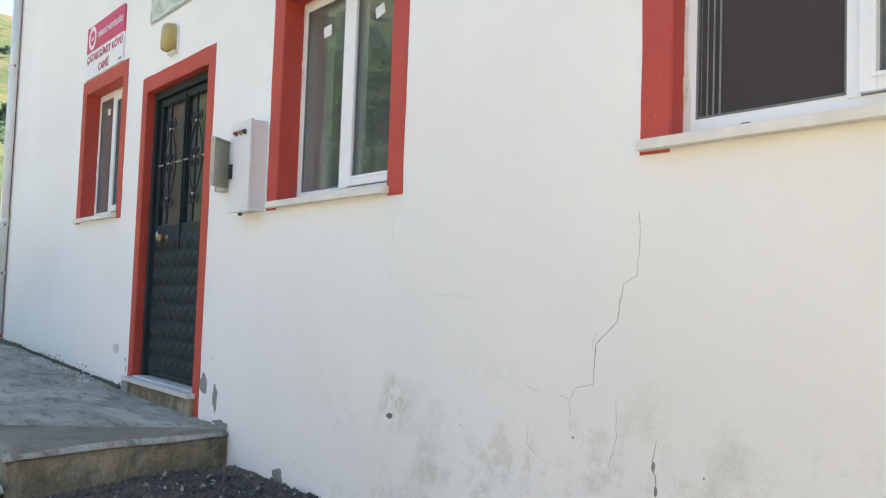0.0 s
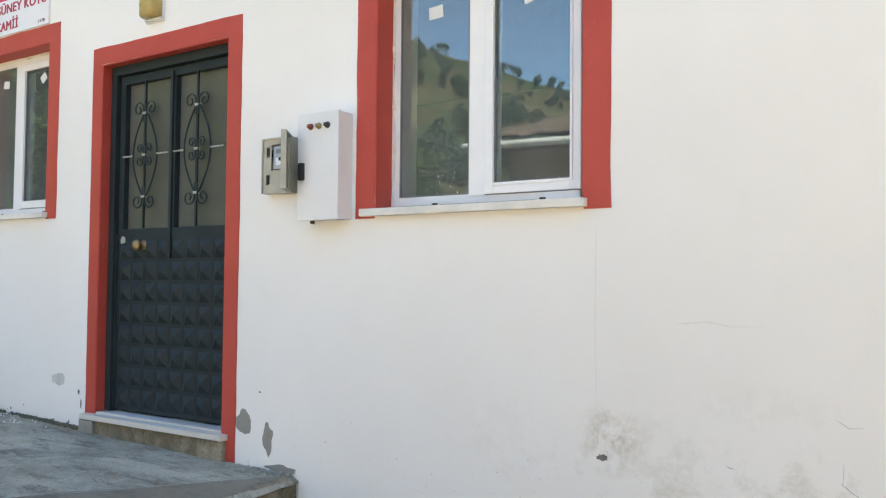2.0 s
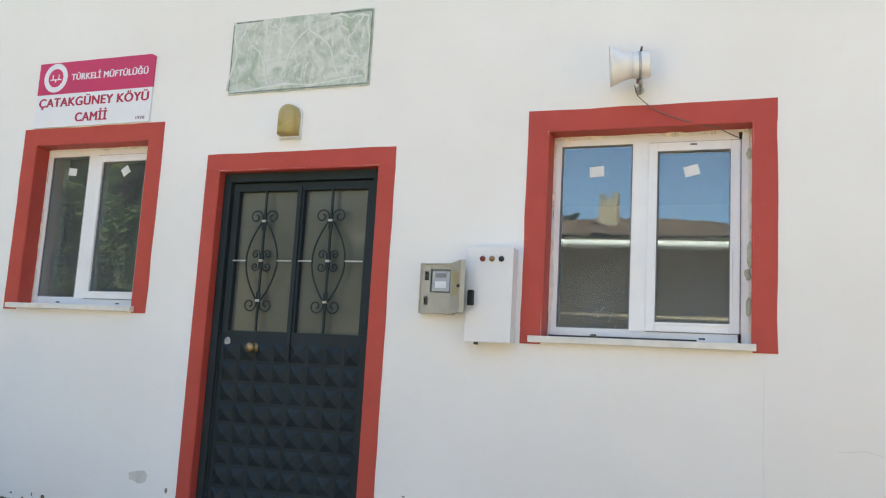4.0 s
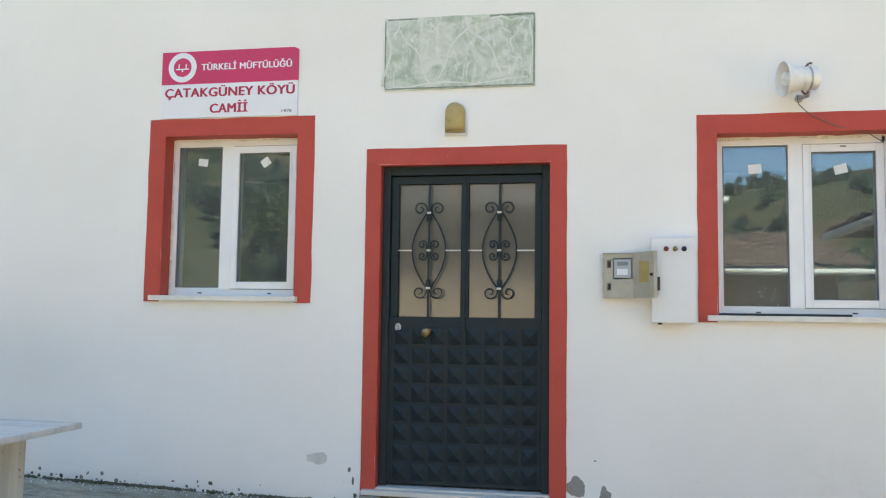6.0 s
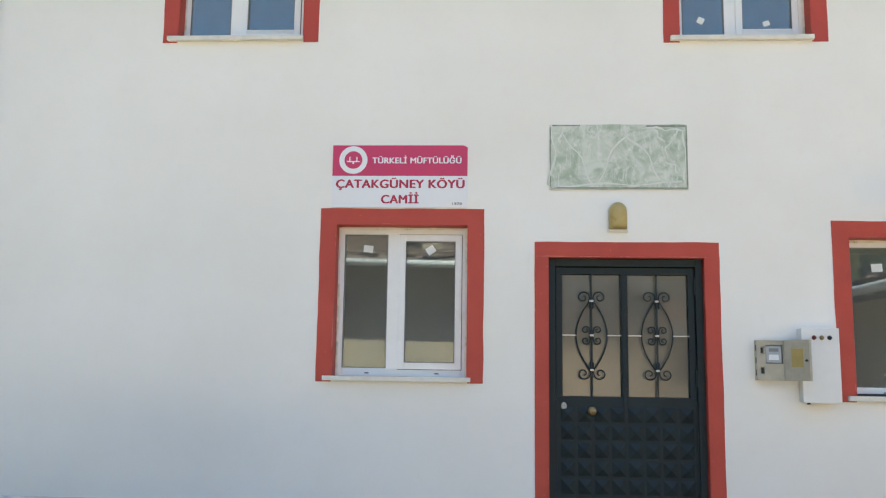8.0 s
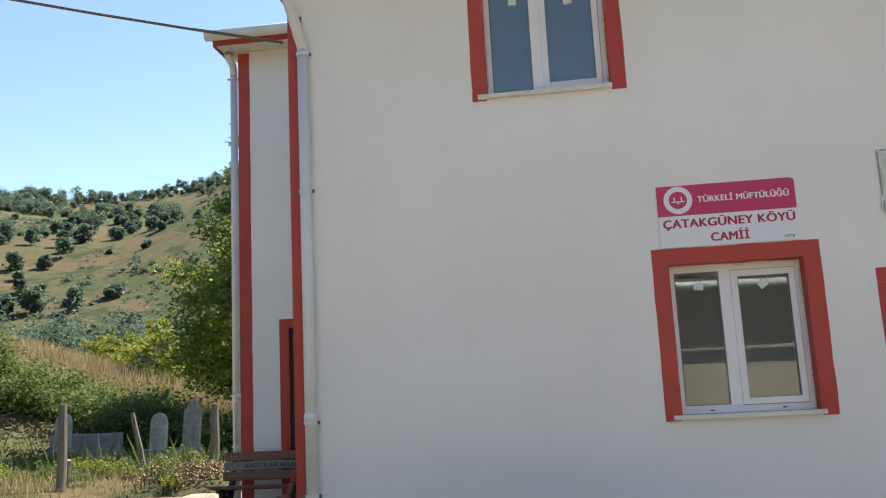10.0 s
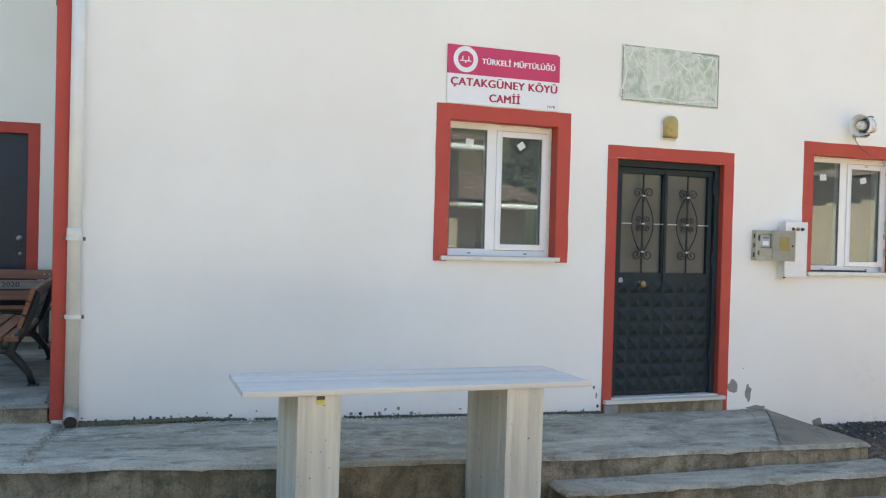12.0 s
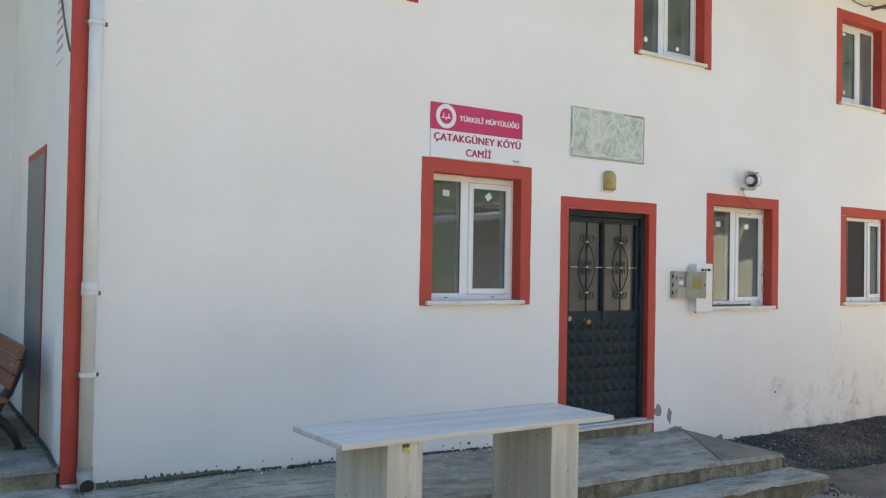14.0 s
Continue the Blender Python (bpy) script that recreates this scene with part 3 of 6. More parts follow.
COURT_Z = lambda x, y: 0.328 + 0.042 * smooth(0.05, 0.52, y) - 0.005 * min(y, 3.4) + 0.012 * max(0.0, y - 3.4)
slab("pavement_court", [(-0.082, 0.012), (-0.04, 1.5), (0.02, 3.31), (-1.72, 3.31), (-1.72, 9.0), (-3.5, 9.0), (-3.6, 5.75), (-5.35, 5.8), (-4.95, 3.9), (-4.6, 2.1), (-4.3, 0.04)],
     COURT_Z, 0.6, COURT, "pale concrete court beside the building", "court", 9.0, 0.010, 0.2, (0.14, 0.26, 0.40, 0.54, 3.4))



JOINT_X = lambda t: 5.95 - 0.85 * t
slab("pavement_ramp", [(5.935, -0.03), (5.955, -0.04), (5.98, -1.14), (5.125, -1.15), (5.53, -0.6)],
     lambda x, y: PLAT(x, y) + 0.007, 0.03, concrete("brown_mortar", (0.30, 0.268, 0.21), (0.225, 0.20, 0.158), (0.145, 0.13, 0.102), 0.7), "smooth brownish mortar spread at the end of the landing", "mortar", 3.0, 0.006)


def landing_joint():
    """A trowelled joint across the landing, with the rougher patch poured beyond it."""
    bm = bmesh.new()
    prev = None
    for k in range(41):
        t = k / 40
        x, y = JOINT_X(t) + 0.008 * noise.noise((t * 9, 1.0, 0)), -0.05 - 1.12 * t
        w = 0.006 * (0.6 + 0.8 * abs(noise.noise((t * 14, 5.0, 0))))
        z = PLAT(x, y) + noise.noise((x * 2.3 + 1.0, y * 2.3, 3.0)) * 0.0126 + 0.004
        cur = [bm.verts.new((x - w, y, z)), bm.verts.new((x, y, z + 0.004)), bm.verts.new((x + w, y, z))]
        if prev:
            bm.faces.new((prev[0], prev[1], cur[1], cur[0]))
            bm.faces.new((prev[1], prev[2], cur[2], cur[1]))
        prev = cur
    ob = link_mesh("trim_landing_joint", bm, CEMENT, smooth=True)
    tagged(ob, "raised pale mortar joint across the concrete landing", "joint", kind="structure")


landing_joint()

# ---- setting: the building ----
HOLES = [  # x0, x1, z0, z1 of the painted surround's outside
    (2.675, 3.866, 1.357, 2.606), (6.312, 7.580, 1.268, 2.530), (8.855, 9.975, 1.295, 2.525),
    (1.416, 2.608, 3.880, 5.10), (5.176, 6.360, 3.857, 5.06), (8.735, 9.880, 3.785, 4.985)]
BAND = 0.113
DOOR = (4.228, 5.528, 0.04, 2.369)
OPEN = [(a + BAND, b - BAND, c + 0.02, d - BAND) for a, b, c, d in HOLES]
DOOR_OPEN = (4.322, 5.428, 0.04, 2.263)
EAVE = 5.32
front = pierced_wall("wall_front", (-0.07, 1.0, 2.0, 4.0, 8.0, 13.0), (-0.8, 0.0, 3.0, EAVE), OPEN + [DOOR_OPEN], 0.0, 0.32, PLASTER)
tagged(front, "white painted plaster wall with damp stains and cracks", "wall", kind="structure")

side = bmesh.new()
vs = [(-0.07, 0.0), (0.03, 3.32), (0.03, 6.2), (0.28, 6.2), (0.20, 0.325)]
prism_a = [side.verts.new((x, y, z)) for x, y in vs for z in (-0.4, EAVE)]
for k in range(5):
    a, b = 2 * k, 2 * ((k + 1) % 5)
    side.faces.new((prism_a[a], prism_a[a + 1], prism_a[b + 1], prism_a[b]))
side.faces.new([prism_a[i] for i in (0, 2, 4, 6, 8)])
side.faces.new([prism_a[i] for i in (9, 7, 5, 3, 1)])
bmesh.ops.recalc_face_normals(side, faces=side.faces)
tagged(link_mesh("wall_side", side, PLASTER), "white plaster side wall of the building", "wall", kind="structure")

WY = 3.32
SD_OPEN = (-1.185, -0.585, 0.42, 2.50)
wing = pierced_wall("wall_wing", (-1.76, 0.15), (-0.4, 5.98), [SD_OPEN], WY, WY + 0.3, PLASTER)
tagged(wing, "white plaster wall of the set-back wing", "wall", kind="structure")
# unseen wall, added along the sun's bearing to place the court's shadow edge
tagged(link_mesh("wall_wing_slant", solid((0.004, 0.2, 0.0, 2.9, -0.4, 5.98), m=pose(-1.735, WY + 0.305, 0, 0, 0, -33)), PLASTER), "unseen slanted white plaster wall, added to steer the court shadow", "wall", kind="structure")
tagged(link_mesh("wall_right", solid((12.7, 13.0, 0.325, 6.2, -1.2, EAVE)), PLASTER), "white plaster end wall", "wall", kind="structure")
tagged(link_mesh("wall_back", solid((0.03, 13.0, 6.205, 6.5, -0.8, EAVE)), PLASTER), "white plaster rear wall", "wall", kind="structure")
# plain rooms behind the glass, their gloom painted in
tagged(link_mesh("floor", solid((0.30, 12.69, 0.33, 6.2, 0.05, 0.17)), DARKROOM), "floor inside the building, coloured dark to look dim", "floor", kind="structure")
tagged(link_mesh("ceiling", solid((0.30, 12.69, 0.33, 6.2, 2.95, 3.1)), DARKROOM), "ceiling between the storeys, coloured dark to look dim", "ceiling", kind="structure")
tagged(link_mesh("wall_inner", solid((0.30, 12.69, 4.6, 4.75, 0.175, 2.94)), DARKROOM), "inner wall of the room, coloured dark to look dim", "wall", kind="structure")
tagged(link_mesh("wall_inner_upper", solid((0.30, 12.69, 4.2, 4.35, 3.105, 5.1)), DARKROOM), "inner wall upstairs, coloured dark to look dim", "wall", kind="structure")


def eaves_roof(name, x0, x1, y0, y1, z, rise, label):
    roof = thing(name, label, "roof", kind="structure")
    part("soffit", solid((x0, x1, y0, y1, z, z + 0.05)), SOFFIT, roof)
    part("fascia", solid((x0, x1, y0 - 0.02, y0 - 0.002, z - 0.03, z + 0.16), (x0 - 0.02, x0 - 0.002, y0, y1, z - 0.03, z + 0.16)), RED, roof)
    bm = bmesh.new()
    zz = z + 0.07
    h = (y1 - y0) / 2
    pts = [(x0 - .06, y0 - .06, zz), (x1 + .06, y0 - .06, zz), (x1 + .06, y1 + .06, zz), (x0 - .06, y1 + .06, zz), (min(x0 + h, (x0 + x1) / 2), y0 + h, zz + rise), (max(x1 - h, (x0 + x1) / 2), y0 + h, zz + rise)]
    v = [bm.verts.new(p) for p in pts]
    for f in ((0, 1, 5, 4), (1, 2, 5), (2, 3, 4, 5), (3, 0, 4), (3, 2, 1, 0)):
        bm.faces.new([v[i] for i in f])
    part("tiles", bm, ROOF, roof)
    gut = bmesh.new()
    tube(gut, [(x0 - 0.08, y0 - 0.08, z + 0.08), (x1 + 0.08, y0 - 0.08, z + 0.075)], 0.065, 12)
    part("gutter", gut, PVC_PIPE, roof, "pale plastic gutter", True)
    return roof


eaves_roof("roof_main", -0.35, 13.3, -0.40, 6.9, EAVE, 1.9, "hipped clay tile roof with pale soffit and gutter")
eaves_roof("roof_wing", -1.95, -0.05, 3.02, 3.62, 5.985, 0.15, "small tiled roof over the set-back wing")


def corner_strip(name, x0, x1, y, z0, z1, side_y=None):
    bm = bmesh.new()
    wobble_band(bm, x0, x1, z0, z1, y - 0.004, y + 0.002, "z", 0.006, 0.12, x0)
    if side_y:
        box(bm, x0 - 0.004, x0 - 0.0005, y - 0.003, side_y, z0, z1)
    tagged(link_mesh(name, bm, RED), "red painted strip on the corner of the wall", "trim", kind="structure")


corner_strip("trim_corner", -0.071, 0.045, 0.0, 0.22, 4.75, 0.02)
corner_strip("trim_wing", -1.762, -1.62, WY, 0.36, 5.96, WY + 0.05)

# ---- windows ----


def window(name, hole, sash_right=True, deep=0.173, edge=0.166, label="", stickers=(), low=False, seed=0.0, sill_span=None, gap=False, slim=False):
    x0, x1, z0, z1 = hole
    a, b, c, d = x0 + BAND, x1 - BAND, z0 + 0.02, z1 - BAND
    w = thing(name, label, "window", kind="structure")
    bm = bmesh.new()
    wobble_band(bm, x0, a, z0, z1 - BAND - 0.0005, -0.004, 0.002, "z", 0.006, 0.08, seed)
    wobble_band(bm, b, x1, z0, z1 - BAND - 0.0005, -0.004, 0.002, "z", 0.006, 0.08, seed + 5)
    wobble_band(bm, x0, x1, z1 - BAND, z1, -0.004, 0.002, "x", 0.005, 0.08, seed + 9)
    box(bm, a - 0.001, a + 0.006, -0.002, deep, c, d)
    box(bm, b - 0.006, b + 0.001, -0.002, deep, c, d)
    box(bm, a + 0.0065, b - 0.0065, -0.002, deep, d - 0.006, d + 0.001)
    part("surround", bm, RED, w, "red painted surround and reveal")
    a, b, d = a + 0.006, b - 0.006, d - 0.006
    s0, s1 = sill_span or (x0 + 0.045, x1 - 0.11)
    bm = bmesh.new()
    box(bm, s0, s1, -0.045, -0.0045, c - 0.012, c + 0.022, bevel=0.005)
    box(bm, a + 0.001, b - 0.001, -0.0044, deep, c + 0.001, c + 0.02)
    part("window_sill", bm, SILL, w, "thin pale marble sill")
    y0, y1 = deep - 0.055, deep + 0.015
    f = 0.036 if slim else 0.037
    zb = c + 0.022
    # rough foam bead between reveal and frame
    bm = bmesh.new()
    for ax, bx, az, bz in ((a + 0.002, a + 0.012, zb, d - 0.004), (b - 0.012, b - 0.002, zb, d - 0.004), (a + 0.013, b - 0.013, d - 0.015, d - 0.004)):
        n = int(max(bx - ax, bz - az) / 0.016)
        for k in range(n):
            t = (k + 0.5) / n
            px, pz = (ax + (bx - ax) * t, (az + bz) / 2) if bx - ax > bz - az else ((ax + bx) / 2, az + (bz - az) * t)
            r = 0.0035 + 0.012 * max(0.0, noise.noise((px * 7, pz * 7, seed)))
            if r < 0.0045:
                continue
            bmesh.ops.create_icosphere(bm, subdivisions=1, radius=r, matrix=pose(px, y0 - 0.002 + 0.004 * noise.noise((pz * 17, px * 17, 2)), pz) @ Matrix.Diagonal((1.3 + 0.5 * noise.noise((pz * 31, 0, 0)), 0.8, 1.9, 1)))
    part("foam_bead", bm, FOAM, w, "crumbly mounting foam along the frame")
    bm = bmesh.new()
    wobble_band(bm, a - 0.004, a + 0.016, zb, d - 0.002, y0 - 0.004, y0 + 0.001, "z", 0.016, 0.03, seed + 20)
    wobble_band(bm, b - 0.016, b + 0.004, zb, d - 0.002, y0 - 0.004, y0 + 0.001, "z", 0.016, 0.03, seed + 30)
    wobble_band(bm, a + 0.017, b - 0.017, d - 0.016, d + 0.002, y0 - 0.004, y0 + 0.001, "x", 0.014, 0.03, seed + 40)
    part("plaster_edge", bm, FILLER, w, "rough white filler between reveal and frame")
    a, b, d = a + 0.008, b - 0.008, d - 0.010
    f_top, f_low = (f, 0.058) if slim else (0.044, 0.058)
    hm = 0.02 if slim else 0.042
    # the opening leaf lies a little proud of the frame
    if slim:
        mid = a + (b - a) * 0.60
        sa, sb = mid + 0.020, b - f + 0.010
    elif sash_right:
        sa, sb = x1 - edge - 0.460, x1 - edge
        mid = sa - hm
    else:
        sa, sb = x0 + edge, x0 + edge + 0.460
        mid = sb + hm
    bm = bmesh.new()
    box(bm, a, a + f if sash_right else max(a + f, sa + 0.012), y0, y1, zb, d, 0.004)
    box(bm, min(b - f, sb - 0.012) if sash_right else b - f, b, y0, y1, zb, d, 0.004)
    box(bm, a + f, b - f, y0, y1, d - f_top, d, 0.004)
    box(bm, a + f, b - f, y0, y1, zb, zb + f_low, 0.004)
    box(bm, mid - hm, mid + hm, y0 - 0.004, y1, zb + f_low - 0.012, d - f_top + 0.012, 0.004)
    part("window_frame", bm, PVC, w, "white plastic frame")
    sz0, sz1 = zb + f_low - 0.006, d - f_top - 0.002
    sf = 0.047
    proud = 0.022 if slim else 0.014
    bm = bmesh.new()
    for q in ((sa, sa + sf, sz0, sz1), (sb - sf, sb, sz0, sz1), (sa + sf, sb - sf, sz1 - sf, sz1), (sa + sf, sb - sf, sz0, sz0 + sf)):
        box(bm, q[0], q[1], y0 - proud, y1 - 0.01, q[2], q[3], 0.005)
    sash = part("sash", bm, PVC, w, "white opening leaf")
    gap_bm = bmesh.new()
    e = 0.004
    for q in ((sa - e, sa, sz0 - e, sz1 + e), (sb, sb + e, sz0 - e, sz1 + e), (sa, sb, sz1, sz1 + e), (sa, sb, sz0 - e, sz0)):
        box(gap_bm, q[0], q[1], y0 - 0.003, y0 - 0.0005, q[2], q[3])
    part("closing_gap", gap_bm, GASKET, w, "grey rubber closing gap")
    bm = bmesh.new()
    for q in ((sa + sf - 0.012, sa + sf, sz0 + sf - 0.012, sz1 - sf + 0.012), (sb - sf, sb - sf + 0.012, sz0 + sf - 0.012, sz1 - sf + 0.012), (sa + sf, sb - sf, sz1 - sf, sz1 - sf + 0.012), (sa + sf, sb - sf, sz0 + sf - 0.012, sz0 + sf)):
        box(bm, q[0], q[1], y0 - proud - 0.005, y0 - proud - 0.0005, q[2], q[3], 0.002)
    part("glazing_bead", bm, PVC, sash)
    gasket = bmesh.new()
    ga, gb, gc, gd = sa + sf, sb - sf, sz0 + sf, sz1 - sf
    for q in ((ga, ga + 0.006, gc, gd), (gb - 0.006, gb, gc, gd), (ga + 0.006, gb - 0.006, gc, gc + 0.006), (ga + 0.006, gb - 0.006, gd - 0.006, gd)):
        box(gasket, q[0], q[1], y0 - 0.006, y0 + 0.006, q[2], q[3])
    part("gasket", gasket, GASKET, sash, "black rubber gasket")
    pane = part("pane", solid((ga + 0.001, gb - 0.001, y0 + 0.008, y0 + 0.012, gc + 0.001, gd - 0.001)), GLASS, w)
    fa, fb = (a + f, mid - hm) if sash_right else (mid + hm, b - f)
    gasket = bmesh.new()
    fz0, fz1 = zb + f_low, d - f_top
    for q in ((fa, fa + 0.006, fz0, fz1), (fb - 0.006, fb, fz0, fz1), (fa + 0.006, fb - 0.006, fz0, fz0 + 0.006), (fa + 0.006, fb - 0.006, fz1 - 0.006, fz1)):
        box(gasket, q[0], q[1], y0 - 0.002, y0 + 0.008, q[2], q[3])
    part("gasket", gasket, GASKET, w, "black rubber gasket")
    pane_b = part("pane", solid((fa + 0.001, fb - 0.001, y0 + 0.010, y0 + 0.014, fz0 + 0.001, fz1 - 0.001)), SCREEN if slim else GLASS, w, "dark fly screen" if slim else "")
    for p in (pane, pane_b):
        p.visible_shadow = False
    # drainage slots
    for t in (0.22, 0.76):
        part("drain_slot", solid((a + (b - a) * t, a + (b - a) * t + 0.03, y0 - 0.002, y0 + 0.002, zb + 0.018, zb + 0.026)), BLACK, w, "small dark drainage slot")
    # paper stickers left on the glass
    for k, (u, v, ang, sw, sh) in enumerate(stickers):
        pa, pb, py = (fa, fb, y0 + 0.0095) if sash_right and k == 0 else (ga, gb, y0 + 0.0075)
        px, pz = pa + (pb - pa) * u, fz0 + (fz1 - fz0) * v
        ob = part("sticker", solid((-sw / 2, sw / 2, -0.0006, 0, -sh / 2, sh / 2)), PAPER, w, "white paper sticker")
        ob.matrix_basis = pose(px, py, pz, 0, ang, 0)
    if gap:
        rnd = random.Random(17)
        for pa, pb, py, n, lo, hi in ((fa, fb, y0 + 0.0095, 14, 0.01, 0.11), (ga, gb, y0 + 0.0075, 6, 0.02, 0.08)):
            for k in range(n):
                r = rnd.uniform(0.0012, 0.0030)
                drop = lathe(bmesh.new(), [(0, 0.0012), (r * 0.7, 0.0010), (r, 0.0)], 8, pose(pa + (pb - pa) * rnd.uniform(0.50, 0.85), py, fz0 + (fz1 - fz0) * rnd.uniform(lo, hi), 90))
                part("paint_drop", drop, PVC, w, "dried drop of white paint")
        for k, (mz, mh) in enumerate(((1.50, 0.05), (1.76, 0.07), (1.66, 0.03), (2.28, 0.03))):
            blob = bmesh.new()
            bmesh.ops.create_icosphere(blob, subdivisions=2, radius=1.0, matrix=pose(b - 0.006 + 0.006 * math.sin(k * 2.1), y0 - 0.006, mz) @ Matrix.Diagonal((0.016, 0.008, mh, 1)))
            for v in blob.verts:
                v.co.x += 0.012 * noise.noise((v.co.z * 60, k, 1))
            part("mastic", blob, MASTIC, w, "squeezed greenish sealing mastic", True)
        part("vent_clip", solid(((sa + sb) / 2 - 0.018, (sa + sb) / 2 + 0.018, y0 - proud - 0.006, y0 - proud - 0.0005, sz1 - 0.020, sz1 - 0.012), bevel=0.002), GASKET, sash, "small grey clip")
        part("shim", solid((a + 0.004, a + (b - a) * 0.75, y0 - 0.034, y0 - 0.003, c + 0.0205, c + 0.037)), BLACK, w, "dark strip under the frame")
    return w


ST = ((0.54, 0.892, 6, 0.070, 0.052), (0.50, 0.885, -35, 0.064, 0.056))
ST_B = ((0.50, 0.855, -4, 0.078, 0.058), (0.47, 0.845, -14, 0.076, 0.056))
window("window_1", HOLES[0], edge=0.1615, sill_span=(2.728, 3.776), label="white plastic window with red surround beside the door", stickers=ST, seed=1)
window("window_2", HOLES[1], edge=0.176, sill_span=(6.364, 7.485), label="white plastic window with red surround under the loudspeaker", stickers=ST_B, seed=2, gap=True)
window("window_3", HOLES[2], slim=True, deep=0.111, label="white plastic window with red surround near the gravel", seed=3, sill_span=(8.87, 9.93))
window("window_4", HOLES[3], label="upper white plastic window with red surround", stickers=((0.6, 0.80, 5, 0.065, 0.05), (0.5, 0.76, -8, 0.065, 0.05)), seed=4)
window("window_5", HOLES[4], label="upper white plastic window above the green plaque", stickers=((0.45, 0.13, 30, 0.05, 0.05), (0.5, 0.10, -20, 0.05, 0.04)), seed=5)
window("window_6", HOLES[5], sash_right=False, label="upper white plastic window near the wall bracket", stickers=((0.45, 0.12, 3, 0.04, 0.05), (0.35, 0.93, 2, 0.12, 0.05)), seed=6)


def curtain(x0, x1, z0, z1, y):
    bm = bmesh.new()
    n = 40
    cols = []
    for i in range(n + 1):
        x = x0 + (x1 - x0) * i / n
        yy = y + 0.02 * math.sin(i * 1.25) + 0.008 * math.sin(i * 3.1)
        cols.append([bm.verts.new((x, yy, z)) for z in (z0, z1)] + [bm.verts.new((x, yy + 0.003, z)) for z in (z0, z1)])
    for a, b in zip(cols, cols[1:]):
        bm.faces.new((a[0], b[0], b[1], a[1]))
        bm.faces.new((b[2], a[2], a[3], b[3]))
    ob = link_mesh("curtain", bm, CURTAIN, smooth=True)
    tagged(ob, "grey net curtain drawn to one side of the window", "curtain")


curtain(9.02, 9.11, 1.38, 2.36, 0.084)

# ---- the iron door ----


def spiral(cx, cz, r, turns, start, sign, n=22):
    """Points of a scroll that winds in to (cx, cz)."""
    out = []
    for i in range(n + 1):
        t = i / n
        a = start + sign * turns * 2 * math.pi * t
        rr = r * (1 - 0.78 * t)
        out.append((cx + rr * math.cos(a), cz + rr * math.sin(a)))
    return out


def iron_door():
    door = thing("door_1", "dark green-black iron door with scroll grilles and pyramid studs, closed", "door", kind="structure")
    x0, x1, z0, z1 = DOOR_OPEN
    bm = bmesh.new()
    wobble_band(bm, DOOR[0], x0, DOOR[2], DOOR[3] - 0.1045, -0.004, 0.002, "z", 0.005, 0.08, 11)
    wobble_band(bm, x1, DOOR[1], DOOR[2] - 0.02, DOOR[3] - 0.1045, -0.004, 0.002, "z", 0.005, 0.08, 12)
    wobble_band(bm, DOOR[0], DOOR[1], DOOR[3] - 0.104, DOOR[3], -0.004, 0.002, "x", 0.005, 0.08, 13)
    box(bm, x0 - 0.001, x0 + 0.006, -0.002, 0.12, z0 + 0.15, z1)
    box(bm, x1 - 0.006, x1 + 0.001, -0.002, 0.12, z0 + 0.15, z1)
    box(bm, x0 + 0.0065, x1 - 0.0065, -0.002, 0.12, z1 - 0.006, z1 + 0.001)
    part("surround", bm, RED, door, "red painted surround and reveal")
    x0, x1, z1 = x0 + 0.007, x1 - 0.007, z1 - 0.007
    zb = 0.20
    bm = bmesh.new()
    box(bm, x0, x0 + 0.05, 0.055, 0.135, zb, z1, 0.005)
    box(bm, x1 - 0.05, x1, 0.055, 0.135, zb, z1, 0.005)
    box(bm, x0 + 0.05, x1 - 0.05, 0.055, 0.135, z1 - 0.055, z1, 0.005)
    part("door_frame", bm, IRON, door)
    a, b, top = x0 + 0.054, x1 - 0.054, z1 - 0.06
    glz0, glz1 = 1.277, 2.146
    panes = [(4.430, 4.845, 4.636), (4.895, 5.322, 5.097)]
    bm = bmesh.new()
    ya, yb = 0.085, 0.13
    box(bm, a, panes[0][0], ya, yb, glz0, glz1, 0.003)
    box(bm, panes[0][1], panes[1][0], ya, yb, glz0, glz1, 0.003)
    box(bm, panes[1][1], b, ya, yb, glz0, glz1, 0.003)
    box(bm, a, b, ya, yb, glz1, top, 0.003)
    box(bm, a, b, ya, yb, zb + 0.01, glz0, 0.003)
    leaf = part("leaf", bm, IRON, door)
    part("cover_strip", solid((4.857, 4.88, ya - 0.012, ya - 0.0005, zb + 0.9, top - 0.02), bevel=0.003), IRON, door)
    # lower field: rows of pyramid studs, all on one mesh
    cols, rows = 8, 8
    fx0, fx1, fz0, fz1 = 4.405, 5.350, 0.225, 1.215
    cw, ch = (fx1 - fx0) / cols, (fz1 - fz0) / rows
    bm = bmesh.new()
    m = 0.010
    base = [bm.verts.new((sx * (cw / 2 - m), 0, sz * (ch / 2 - m))) for sx, sz in ((-1, -1), (1, -1), (1, 1), (-1, 1))]
    tip = [bm.verts.new((sx * 0.006, -0.023, sz * 0.006)) for sx, sz in ((-1, -1), (1, -1), (1, 1), (-1, 1))]
    bm.faces.new(tip)
    for k in range(4):
        bm.faces.new((base[k], base[(k + 1) % 4], tip[(k + 1) % 4], tip[k]))
    first = part("stud", bm, IRON, leaf)
    first.location = (fx0 + cw / 2, ya - 0.0005, fz0 + ch / 2)
    for i in range(cols):
        for k in range(rows):
            if i or k:
                ob = new("stud", first.data)
                ob.parent = leaf
